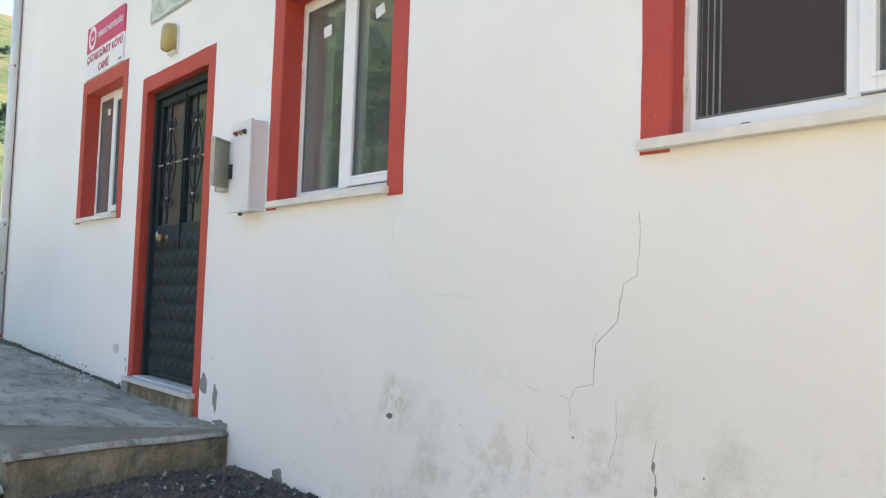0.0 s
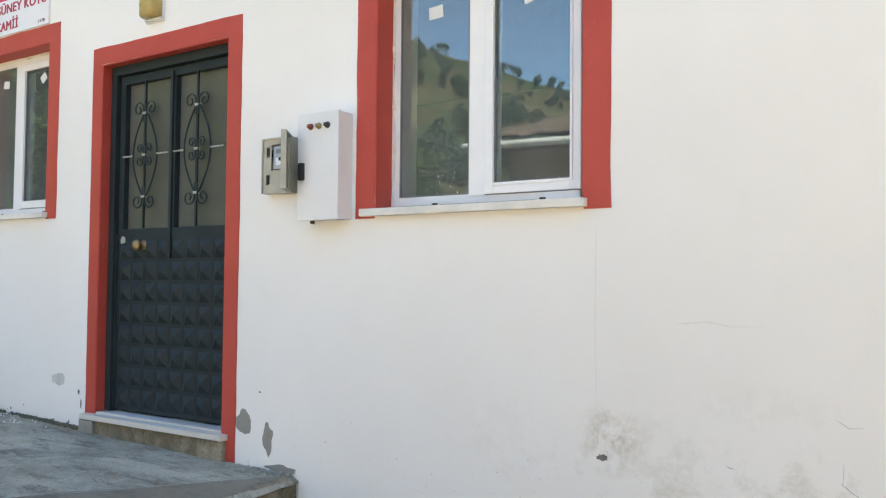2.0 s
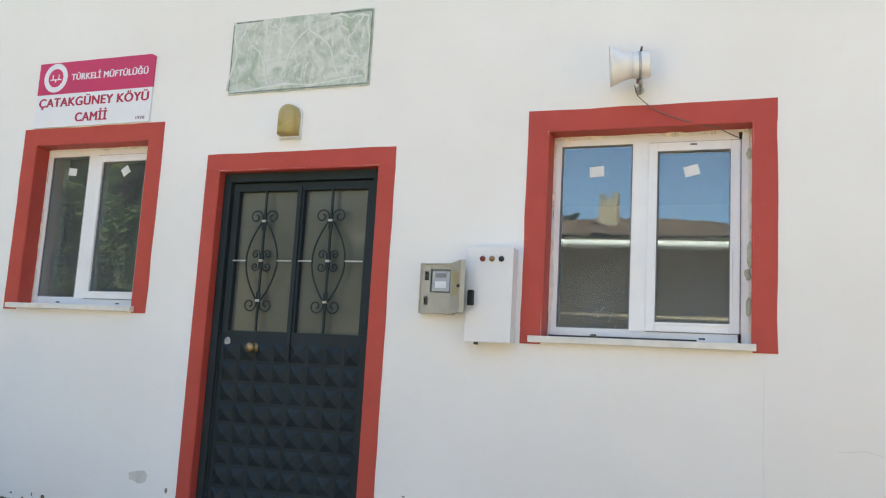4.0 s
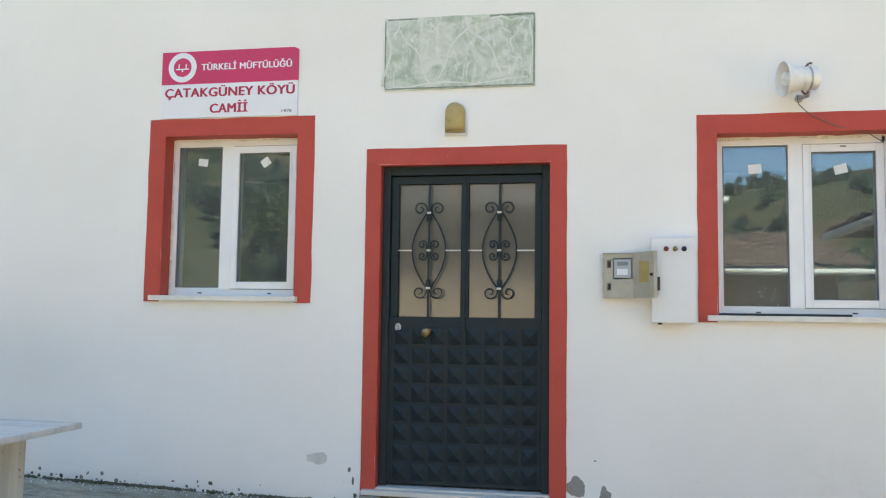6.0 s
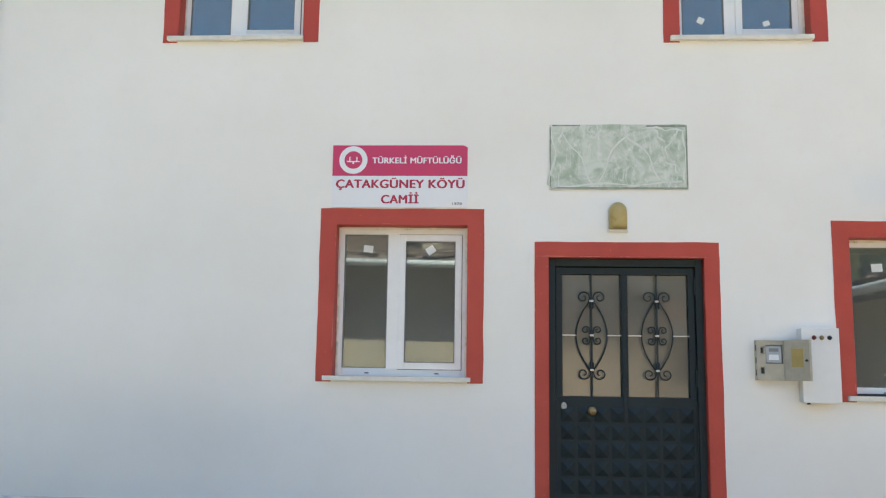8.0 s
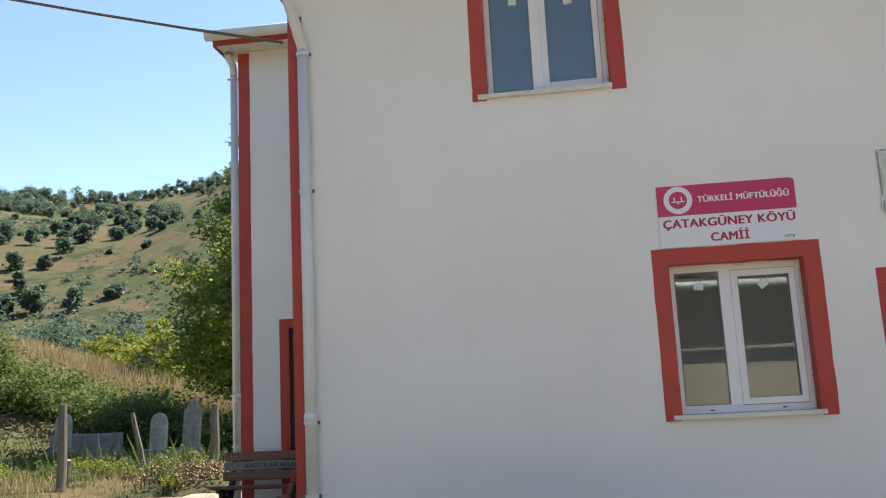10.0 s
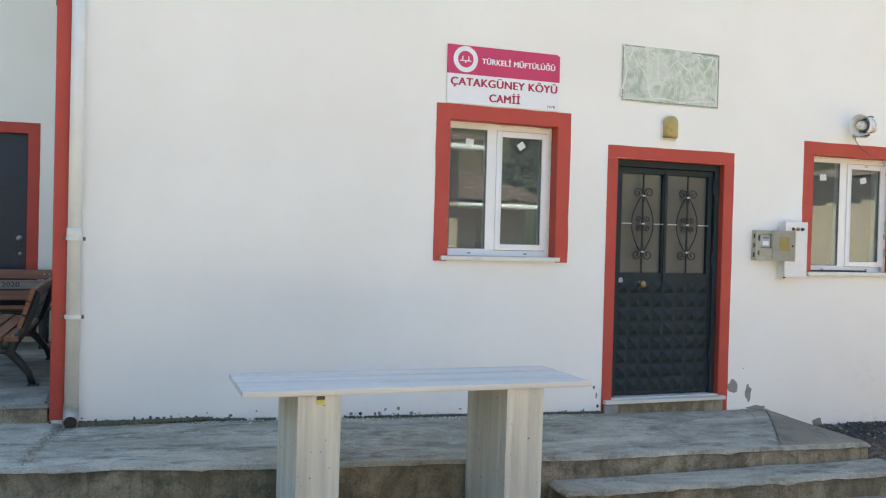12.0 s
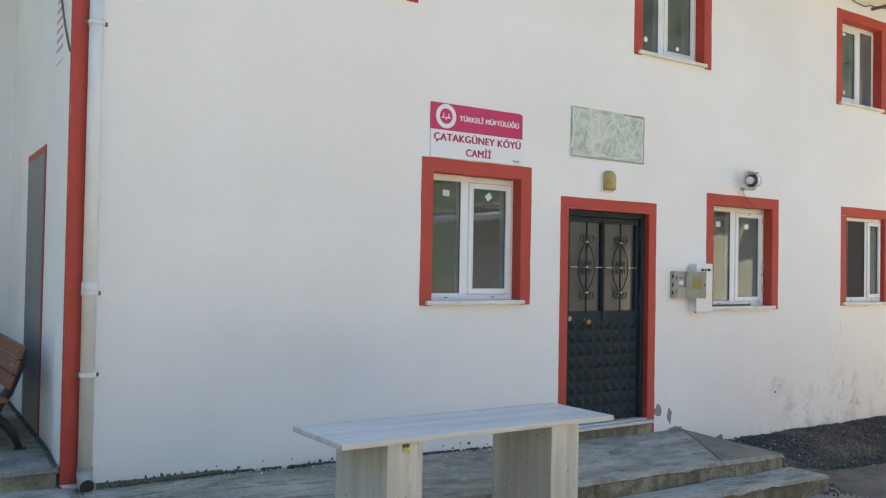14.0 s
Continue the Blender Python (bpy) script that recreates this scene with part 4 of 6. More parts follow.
                ob.location = (fx0 + cw * (i + 0.5), ya - 0.0005, fz0 + ch * (k + 0.5))
    part("trim_frame", solid((fx0 - 0.03, fx0 - 0.015, ya - 0.01, ya - 0.0005, fz0, 1.25), (fx1 + 0.012, fx1 + 0.027, ya - 0.01, ya - 0.0005, fz0, 1.25), bevel=0.003), IRON, door)
    for (pa, pb, cx) in panes:
        part("pane", solid((pa + 0.001, pb - 0.001, 0.118, 0.124, glz0 + 0.001, glz1 - 0.001)), FROST, door, "frosted grey glass")
        g = thing("grille", "", "")
        g.parent = door
        cz = 1.708
        yy = 0.074
        bm = bmesh.new()
        box(bm, cx - 0.006, cx + 0.006, yy - 0.006, yy + 0.006, glz0, glz1)
        part("upright", bm, IRON, g)
        part("crossbar", solid((pa, cx - 0.110, yy - 0.005, yy + 0.005, cz - 0.004, cz + 0.004), (cx + 0.110, pb, yy - 0.005, yy + 0.005, cz - 0.004, cz + 0.004)), GALV, g, "bare steel crossbar")
        for sgn in (-1, 1):
            pts = [(cx + sgn * (0.012 + 0.098 * math.sin(math.pi * t / 16) ** 0.9), yy, cz - 0.245 + 0.49 * t / 16) for t in range(17)]
            part("bow", tube(bmesh.new(), pts, 0.0055, 6), IRON, g, smooth=True)
            for dz, r, up in ((0.245, 0.046, 1), (-0.245, 0.046, -1), (0.02, 0.030, 1), (-0.02, 0.030, -1)):
                c0 = (cx + sgn * (r + 0.012), cz + dz + up * r * 0.55)
                start = math.pi if sgn > 0 else 0.0
                sp = spiral(*c0, r, 1.25, start, -sgn * up)
                pts = [(cx + sgn * 0.010, yy - 0.004, cz + dz - up * 0.055)] + [(px, yy - 0.004, pz) for px, pz in sp]
                part("scroll", tube(bmesh.new(), pts, 0.0047, 6), IRON, g, smooth=True)
        for dz in (0.245, 0.0, -0.245):
            part("collar", solid((cx - 0.014, cx + 0.014, yy - 0.012, yy + 0.010, cz + dz - 0.007, cz + dz + 0.007), bevel=0.002), GALV, g, "bright steel collar")
    bm = bmesh.new()
    lathe(bm, [(0, -0.004), (0.030, -0.002), (0.030, 0.004), (0.012, 0.008), (0.012, 0.03), (0.026, 0.036), (0.032, 0.05), (0.026, 0.066), (0, 0.07)], 20, pose(4.632, ya, 1.178, 90))
    part("door_knob", bm, BRASS, door, "round worn brass knob", True)
    bm = bmesh.new()
    lathe(bm, [(0, 0), (0.021, 0.0), (0.021, 0.006), (0.009, 0.008), (0.007, 0.003), (0, 0.003)], 18, pose(4.437, ya, 1.208, 90) @ Matrix.Diagonal((1, 1.35, 1, 1)))
    part("lock_plate", bm, GALV, door, "oval steel lock plate", True)
    for hz in (0.5, 1.35, 2.0):
        part("hinge", tube(bmesh.new(), [(x1 - 0.052, 0.07, hz), (x1 - 0.052, 0.07, hz + 0.12)], 0.011, 8), IRON, door)
    bm = bmesh.new()
    box(bm, 4.245, 5.475, -0.055, 0.145, 0.155, 0.185, 0.005)
    box(bm, 4.33, 5.435, 0.0, 0.15, 0.186, 0.198, 0.003)
    part("threshold", bm, MARBLE, door, "white marble threshold")
    part("riser", solid((4.26, 5.46, -0.03, 0.3, -0.15, 0.1545)), RISER, door, "stained concrete block under the threshold")
    part("riser_end", solid((4.235, 4.37, -0.05, -0.031, -0.1, 0.150), bevel=0.006), CEMENT, door, "patched cement edge")


iron_door()


def wing_door():
    d = thing("door_2", "navy steel door in a red surround behind the wooden benches, closed", "door", kind="structure")
    x0, x1, z0, z1 = SD_OPEN
    bm = bmesh.new()
    wobble_band(bm, x0 - 0.105, x0, 0.41, z1, WY - 0.004, WY + 0.002, "z", 0.004, 0.1, 21)
    wobble_band(bm, x1, x1 + 0.105, 0.41, z1, WY - 0.004, WY + 0.002, "z", 0.004, 0.1, 22)
    wobble_band(bm, x0 - 0.105, x1 + 0.105, z1 + 0.0005, z1 + 0.105, WY - 0.004, WY + 0.002, "x", 0.004, 0.1, 23)
    box(bm, x0 - 0.001, x0 + 0.006, WY - 0.002, WY + 0.1, z0, z1)
    box(bm, x1 - 0.006, x1 + 0.001, WY - 0.002, WY + 0.1, z0, z1)
    box(bm, x0 + 0.0065, x1 - 0.0065, WY - 0.002, WY + 0.1, z1 - 0.006, z1 + 0.001)
    part("surround", bm, RED, d, "red painted surround")
    bm = bmesh.new()
    box(bm, x0 + 0.008, x1 - 0.008, WY + 0.05, WY + 0.10, z0 + 0.01, z1 - 0.008, 0.004)
    part("leaf", bm, NAVY, d)
    for k in range(1, 9):
        part("groove", solid((x0 + 0.03, x1 - 0.03, WY + 0.044, WY + 0.0495, z0 + 0.22 * k, z0 + 0.22 * k + 0.012)), NAVY, d)
    bm = bmesh.new()
    lathe(bm, [(0, 0), (0.028, 0.0), (0.028, 0.006), (0.012, 0.01), (0.012, 0.03), (0.027, 0.04), (0.027, 0.055), (0, 0.06)], 16, pose(x1 - 0.075, WY + 0.05, 1.42, 90))
    part("door_knob", bm, GALV, d, "round steel knob", True)
    bm = bmesh.new()
    lathe(bm, [(0, 0), (0.018, 0), (0.018, 0.008), (0, 0.008)], 14, pose(x1 - 0.07, WY + 0.05, 1.26, 90))
    part("lock_plate", bm, GALV, d, "round steel lock", True)


wing_door()


def side_panel():
    d = thing("door_3", "bare grey steel door with thin red edge on the side wall, closed", "door", kind="structure")
    d.matrix_basis = pose(-0.07, 0.0, 0.0, 0, 0, -1.75)
    part("leaf", solid((-0.012, -0.003, 1.05, 2.0, 0.36, 2.50), bevel=0.002), GREY_STEEL, d)
    part("surround", solid((-0.008, -0.002, 1.015, 1.049, 0.36, 2.56), (-0.008, -0.002, 1.05, 2.04, 2.501, 2.56)), RED, d, "thin red painted edge")


side_panel()

# ---- things on the facade ----


def name_board():
    s = thing("sign_board", "magenta and white enamel mosque name board above the window", "sign")
    x0, x1, z0, zm, z1 = 2.752, 3.742, 2.612, 2.848, 3.076
    part("lower_panel", solid((x0, x1, -0.014, -0.001, z0, zm - 0.0005), bevel=0.002), SIGN_WHITE, s, "white lower half")
    bm = bmesh.new()
    prism(bm, [(x0, zm), (x1, zm), (x1, z1 - 0.014), (x1 - 0.03, z1), (x0, z1)], -0.014, -0.001)
    bmesh.ops.recalc_face_normals(bm, faces=bm.faces)
    part("upper_panel", bm, SIGN_PINK, s, "magenta upper half")
    cx, cz = 2.904, 2.966

    def disc(r0, r1, y, n=40):
        b = bmesh.new()
        ring = [[b.verts.new((cx + r * math.cos(2 * math.pi * k / n), y, cz + r * math.sin(2 * math.pi * k / n))) for k in range(n)] for r in (r0, r1)]
        for k in range(n):
            b.faces.new((ring[0][k], ring[0][(k + 1) % n], ring[1][(k + 1) % n], ring[1][k]))
        return b

    badge = part("badge", disc(0.066, 0.104, -0.0152), SIGN_WHITE, s, "round white badge ring")
    part("badge_core", disc(0.001, 0.0655, -0.0150), SIGN_PINK, badge)
    part("badge_mark", solid((cx - 0.048, cx + 0.048, -0.0156, -0.0151, cz - 0.016, cz - 0.008), (cx - 0.03, cx - 0.022, -0.0156, -0.0151, cz - 0.008, cz + 0.024), (cx + 0.022, cx + 0.03, -0.0156, -0.0151, cz - 0.008, cz + 0.024), (cx - 0.006, cx + 0.006, -0.0156, -0.0151, cz - 0.03, cz - 0.016)), SIGN_WHITE, badge)
    y = -0.0150
    text_mesh("lettering", "TÜRKELİ MÜFTÜLÜĞÜ", 0.062, SIGN_WHITE, s, pose(3.372, y, 2.941, 90), 0.650, 0.0022)
    text_mesh("lettering", "ÇATAKGÜNEY KÖYÜ", 0.088, LETTER_RED, s, pose(3.252, y, 2.757, 90), 0.935, 0.0038)
    text_mesh("lettering", "CAMİİ", 0.088, LETTER_RED, s, pose(3.252, y, 2.643, 90), 0.268, 0.0038)
    text_mesh("lettering", "1978", 0.028, LETTER_DARK, s, pose(3.665, y, 2.632, 90), 0.070, 0.0006)


name_board()


def stone_plaque():
    p = thing("wall_plaque", "blank stone plaque smeared with green and white paint", "plaque")
    bm = bmesh.new()
    x0, x1, z0, z1 = 4.337, 5.326, 2.752, 3.232
    top = [(x0 + (x1 - x0) * k / 16, z1 + 0.004 * noise.noise((k * 2.1, 0, 0))) for k in range(16, -1, -1)]
    low = [(x0 + (x1 - x0) * k / 16, z0 + 0.006 * noise.noise((k * 1.7, 3, 0))) for k in range(17)]
    prism(bm, low + top, -0.012, -0.001)
    bmesh.ops.recalc_face_normals(bm, faces=bm.faces)
    part("slab", bm, PANEL, p)
    for a, b, c, d in ((x0 + 0.01, x1 - 0.004, z0 + 0.004, z0 + 0.014), (x1 - 0.012, x1 - 0.002, z0 + 0.02, z1 - 0.01), (x0 + 0.002, x0 + 0.010, z0 + 0.02, z1 - 0.02), (x0 + 0.02, x0 + 0.22, z1 - 0.012, z1 - 0.003), (x0 + 0.70, x1 - 0.01, z1 - 0.018, z1 - 0.006)):
        part("edge_line", solid((a, b, -0.0130, -0.0118, c, d)), PLAQUE_EDGE, p, "dark unsmeared edge of the stone")
    rnd = random.Random(4)
    # trowel strokes of white putty, in loose slanting lines
    strokes = [(0.10, 0.86, 0.34, 0.06), (0.34, 0.06, 0.56, 0.90), (0.56, 0.90, 0.83, 0.10), (0.72, 0.92, 0.84, 0.74), (0.92, 0.94, 0.84, 0.45), (0.84, 0.45, 0.96, 0.24),
               (0.03, 0.05, 0.97, 0.10), (0.02, 0.95, 0.02, 0.05), (0.06, 0.70, 0.10, 0.95), (0.68, 0.95, 0.98, 0.90), (0.98, 0.92, 0.98, 0.06), (0.30, 0.97, 0.31, 0.84)]
    for a, b, c, d in strokes:
        pts = []
        for k in range(9):
            t = k / 8
            u, v = a + (c - a) * t + 0.012 * math.sin(t * 5 + a * 9), b + (d - b) * t
            pts.append((x0 + (x1 - x0) * u, -0.0115, z0 + (z1 - z0) * v))
        wob = rnd.uniform(-1, 1)
        pts = [(px + 0.018 * math.sin(i * 0.9 + wob * 4), 0.0, pz + 0.012 * math.sin(i * 1.3 + wob * 7)) for i, (px, py, pz) in enumerate(pts)]
        bm = tube(bmesh.new(), pts, [0.003 + 0.008 * rnd.random() for _ in pts], 6)
        bmesh.ops.transform(bm, matrix=Matrix.Translation((0, -0.0118, 0)) @ Matrix.Diagonal((1, 0.18, 1, 1)), verts=bm.verts)
        part("putty_stroke", bm, PUTTY, p, "smeared white putty stroke", True)


stone_plaque()


def wall_lamp():
    lamp = thing("wall_lamp", "small arched wall lamp with yellowed plastic cover", "lamp")
    cx, z0, z1 = 4.818, 2.452, 2.652

    def arch(w, b, t, n=14):
        h = t - w
        return [(cx - w, b), (cx + w, b)] + [(cx + w * math.cos(math.pi * k / n), h + w * math.sin(math.pi * k / n)) for k in range(n + 1)]

    bm = prism(bmesh.new(), arch(0.074, z0 - 0.012, z1 + 0.008), -0.014, -0.001)
    bmesh.ops.recalc_face_normals(bm, faces=bm.faces)
    part("base_plate", bm, BOX_WHITE, lamp, "white back plate")
    bm = bmesh.new()
    rings = []
    for t, y in ((1.0, -0.0145), (0.98, -0.045), (0.90, -0.07), (0.72, -0.085), (0.4, -0.092)):
        out = arch(0.064, z0 + 0.006, z1)
        rings.append([bm.verts.new((cx + (x - cx) * t, y, 2.55 + (z - 2.55) * (0.35 + 0.65 * t))) for x, z in out])
    n = len(rings[0])
    for a, b in zip(rings, rings[1:]):
        for k in range(n):
            bm.faces.new((a[k], a[(k + 1) % n], b[(k + 1) % n], b[k]))
    bm.faces.new(rings[-1])
    bmesh.ops.recalc_face_normals(bm, faces=bm.faces)
    part("cover", bm, AMBER, lamp, "yellowed translucent cover", True)
    part("rim", solid((cx - 0.07, cx + 0.07, -0.03, -0.0145, z0 - 0.008, z0 + 0.005), bevel=0.003), BOX_WHITE, lamp)


wall_lamp()


RED_DULL = plain("dull_red_plastic", (0.20, 0.045, 0.035), 0.5)


def switch_box():
    b = thing("switch_box", "white steel electrical cabinet with three indicator lamps", "electrical box")
    x0, x1, z0, z1 = 6.035, 6.290, 1.262, 1.768
    part("body", solid((x0 + 0.006, x1 - 0.004, -0.085, -0.001, z0 + 0.004, z1 - 0.004), bevel=0.004), BOX_WHITE, b)
    part("cover", solid((x0, x1, -0.105, -0.0865, z0, z1), bevel=0.005), BOX_WHITE, b, "white steel cover")
    for k, (m, lab) in enumerate(((RED_DULL, "dull red indicator"), (BRASS, "amber indicator"), (BLACK, "black key switch"))):
        cx = x0 + 0.085 + k * 0.052
        bm = lathe(bmesh.new(), [(0, 0.022), (0.010, 0.020), (0.012, 0.004), (0.0155, 0.004), (0.0155, 0)], 16, pose(cx, -0.1055, 1.702, 90))
        part("indicator", bm, m, b, lab, True)
    part("latch", solid((x0 + 0.012, x0 + 0.048, -0.116, -0.1055, 1.452, 1.535), bevel=0.010), BLACK, b, "black plastic latch")
    part("cable_gland", tube(bmesh.new(), [(x0 + 0.05, -0.05, z0 + 0.004), (x0 + 0.05, -0.05, z0 - 0.012)], 0.012, 10), BLACK, b)


switch_box()


def meter_box():
    b = thing("meter_box", "open grey-beige electricity meter case with its cover swung out", "meter box")
    x0, x1, z0, z1, d = 5.748, 5.940, 1.408, 1.682, 0.062
    t = 0.006
    bm = solid((x0, x0 + t, -d, -0.001, z0, z1), (x1 - t, x1, -d, -0.001, z0, z1), (x0 + t, x1 - t, -d, -0.001, z0, z0 + t), (x0 + t, x1 - t, -d, -0.001, z1 - t, z1), (x0 + t, x1 - t, -0.008, -0.002, z0 + t, z1 - t))
    part("case", bm, BOX_BEIGE, b)
    plate = part("face_plate", pierced(x0 + t, x1 - t, z0 + t, z1 - t, [(x0 + 0.060, x0 + 0.176, 1.522, 1.650), (x0 + 0.026, x0 + 0.05, 1.588, 1.638), (x0 + 0.026, x0 + 0.05, 1.452, 1.50)], -d + 0.008, -d + 0.011), BOX_BEIGE, b, "grey face plate with cut-outs")
    m = part("meter", solid((x0 + 0.066, x0 + 0.170, -0.047, -0.010, 1.528, 1.644), bevel=0.006), METER_BLUE, b, "pale blue-grey electricity meter")
    part("display", solid((x0 + 0.085, x0 + 0.15, -0.0482, -0.0472, 1.605, 1.628)), GREY_STEEL, m)
    part("meter_label", solid((x0 + 0.085, x0 + 0.15, -0.0482, -0.0472, 1.548, 1.585)), SIGN_WHITE, m)
    for z in (1.613, 1.476):
        part("breaker", solid((x0 + 0.03, x0 + 0.046, -0.045, -0.02, z - 0.018, z + 0.018), bevel=0.002), BLACK, b, "black breaker")
    for z in (1.46, 1.545, 1.63):
        part("side_slot", solid((x0 - 0.0012, x0 - 0.0002, -0.045, -0.025, z - 0.02, z + 0.02)), BLACK, b)
    cover = part("cover", solid((0.0, 0.190, -0.007, 0.0, -0.137, 0.137), (0.0, 0.190, 0.0, 0.018, 0.130, 0.137), (0.0, 0.190, 0.0, 0.018, -0.137, -0.130), (0.183, 0.190, 0.0, 0.018, -0.130, 0.130)), BOX_BEIGE, b, "open case cover")
    cover.matrix_basis = pose(x1 - 0.004, -d - 0.003, 1.545, 0, 0, -54)
    part("cover_window", solid((0.055, 0.145, -0.0085, -0.0072, -0.045, 0.08), bevel=0.0005), AMBER, cover, "yellowed inspection window")
    part("cover_lock", lathe(bmesh.new(), [(0, 0.012), (0.008, 0.012), (0.009, 0)], 10, pose(0.172, -0.007, 0.0, 90)), BLACK, cover)


def pierced(x0, x1, z0, z1, holes, y0, y1):
    ob = pierced_wall("tmp", (x0, x1), (z0, z1), holes, y0, y1, BOX_BEIGE)
    bm = bmesh.new()
    bm.from_mesh(ob.data)
    bpy.data.objects.remove(ob)
    return bm


meter_box()


def loudspeaker():
    s = thing("loudspeaker", "grey horn loudspeaker on a bracket above the window", "loudspeaker")
    axis = Vector((-0.98, -0.20, -0.05)).normalized()
    mouth = Vector((6.782, -0.185, 2.686))
    m = Matrix.Translation(mouth) @ axis.to_track_quat("Z", "Y").to_matrix().to_4x4() @ Matrix.Scale(0.92, 4)
    bm = lathe(bmesh.new(), [(0.110, 0.004), (0.114, 0.0), (0.108, -0.012), (0.092, -0.045), (0.078, -0.085), (0.070, -0.122), (0.066, -0.122), (0.074, -0.085), (0.087, -0.045), (0.103, -0.010), (0.110, 0.004)], 36, m)
    part("horn", bm, SPEAKER, s, "", True)
    bm = lathe(bmesh.new(), [(0, 0.004), (0.006, 0.002), (0.009, -0.006), (0.024, -0.008), (0.040, -0.004), (0.044, -0.012), (0.044, -0.055), (0.026, -0.10), (0.020, -0.122)], 28, m)
    part("reflex_cone", bm, SPEAKER, s, "inner cone of the horn", True)
    # dark ring drawn in place of the shade between horn and cone
    part("throat_shade", lathe(bmesh.new(), [(0.045, -0.052), (0.060, -0.066), (0.064, -0.080), (0.056, -0.088), (0.046, -0.07)], 24, m), GASKET, s, "dark ring painting the shade round the inner cone", True)
    bm = lathe(bmesh.new(), [(0.066, -0.118), (0.074, -0.124), (0.074, -0.205), (0.066, -0.216), (0, -0.220)], 32, m)
    part("driver", bm, SPEAKER, s, "", True)
    part("driver_band", lathe(bmesh.new(), [(0.0742, -0.150), (0.0765, -0.152), (0.0765, -0.164), (0.0742, -0.166)], 32, m), GALV, s, "steel strap round the driver", True)
    c = m @ Vector((0, 0, -0.158))
    side = axis.cross(Vector((0, 0, 1))).normalized()
    up = side.cross(axis).normalized()
    pts = []
    for k in range(15):
        a = radians(-100 + 215 * k / 14)
        pts.append(c + side * (0.088 * math.cos(a)) + up * (0.088 * math.sin(a)) - axis * (0.012 * math.sin(a)))
    part("bracket", tube(bmesh.new(), pts, 0.006, 8), RUST, s, "bent steel bracket", True)
    foot = Vector((6.905, -0.006, 2.612))
    part("bracket_arm", tube(bmesh.new(), [c - up * 0.080, c - up * 0.094 + Vector((0, 0.03, 0)), foot], 0.012, 8), GALV, s, "", True)
    part("wall_plate", lathe(bmesh.new(), [(0.001, 0.008), (0.022, 0.007), (0.024, 0)], 16, pose(foot.x, -0.001, foot.z, 90)), GALV, s, "", True)


loudspeaker()


def cable(name, pts, r, label, mat=CABLE, sag=0.0, n=14):
    p = [Vector(q) for q in pts]
    fine = []
    for a, b in zip(p, p[1:]):
        for k in range(n):
            t = k / n
            fine.append(a.lerp(b, t) + Vector((0, 0, -sag * 4 * t * (1 - t))))
    fine.append(p[-1])
    ob = link_mesh(name, tube(bmesh.new(), fine, r, 6), mat, smooth=True)
    return tagged(ob, label, "cable")


cable("speaker_cable", [(6.885, -0.05, 2.625), (6.90, -0.02, 2.575), (6.985, -0.012, 2.50), (7.13, -0.012, 2.435), (7.30, 0.03, 2.40), (7.40, 0.095, 2.36)], 0.0026, "thin grey cable hanging from the loudspeaker", sag=0.004, n=8)
cable("side_cable", [(-0.10, 0.52, 5.2), (-0.10, 0.46, 4.2), (-0.095, 0.38, 3.66), (-0.085, 0.20, 3.30), (-0.078, 0.02, 3.06)], 0.007, "black cable hanging down the side wall", sag=0.01, n=8)
cable("overhead_cable", [(-0.10, -0.05, 4.52), (-9.0, -4.5, 6.1), (-40.0, -20.0, 11.0)], 0.012, "black overhead cable running off from the corner", sag=0.25)
cable("wall_cable", [(8.95, -0.02, 5.16), (9.25, -0.03, 5.10), (9.45, -0.02, 5.14), (9.8, -0.02, 5.17), (11.2, -0.02, 5.15)], 0.008, "dark cable along the wall under the eaves", sag=0.012, n=8)


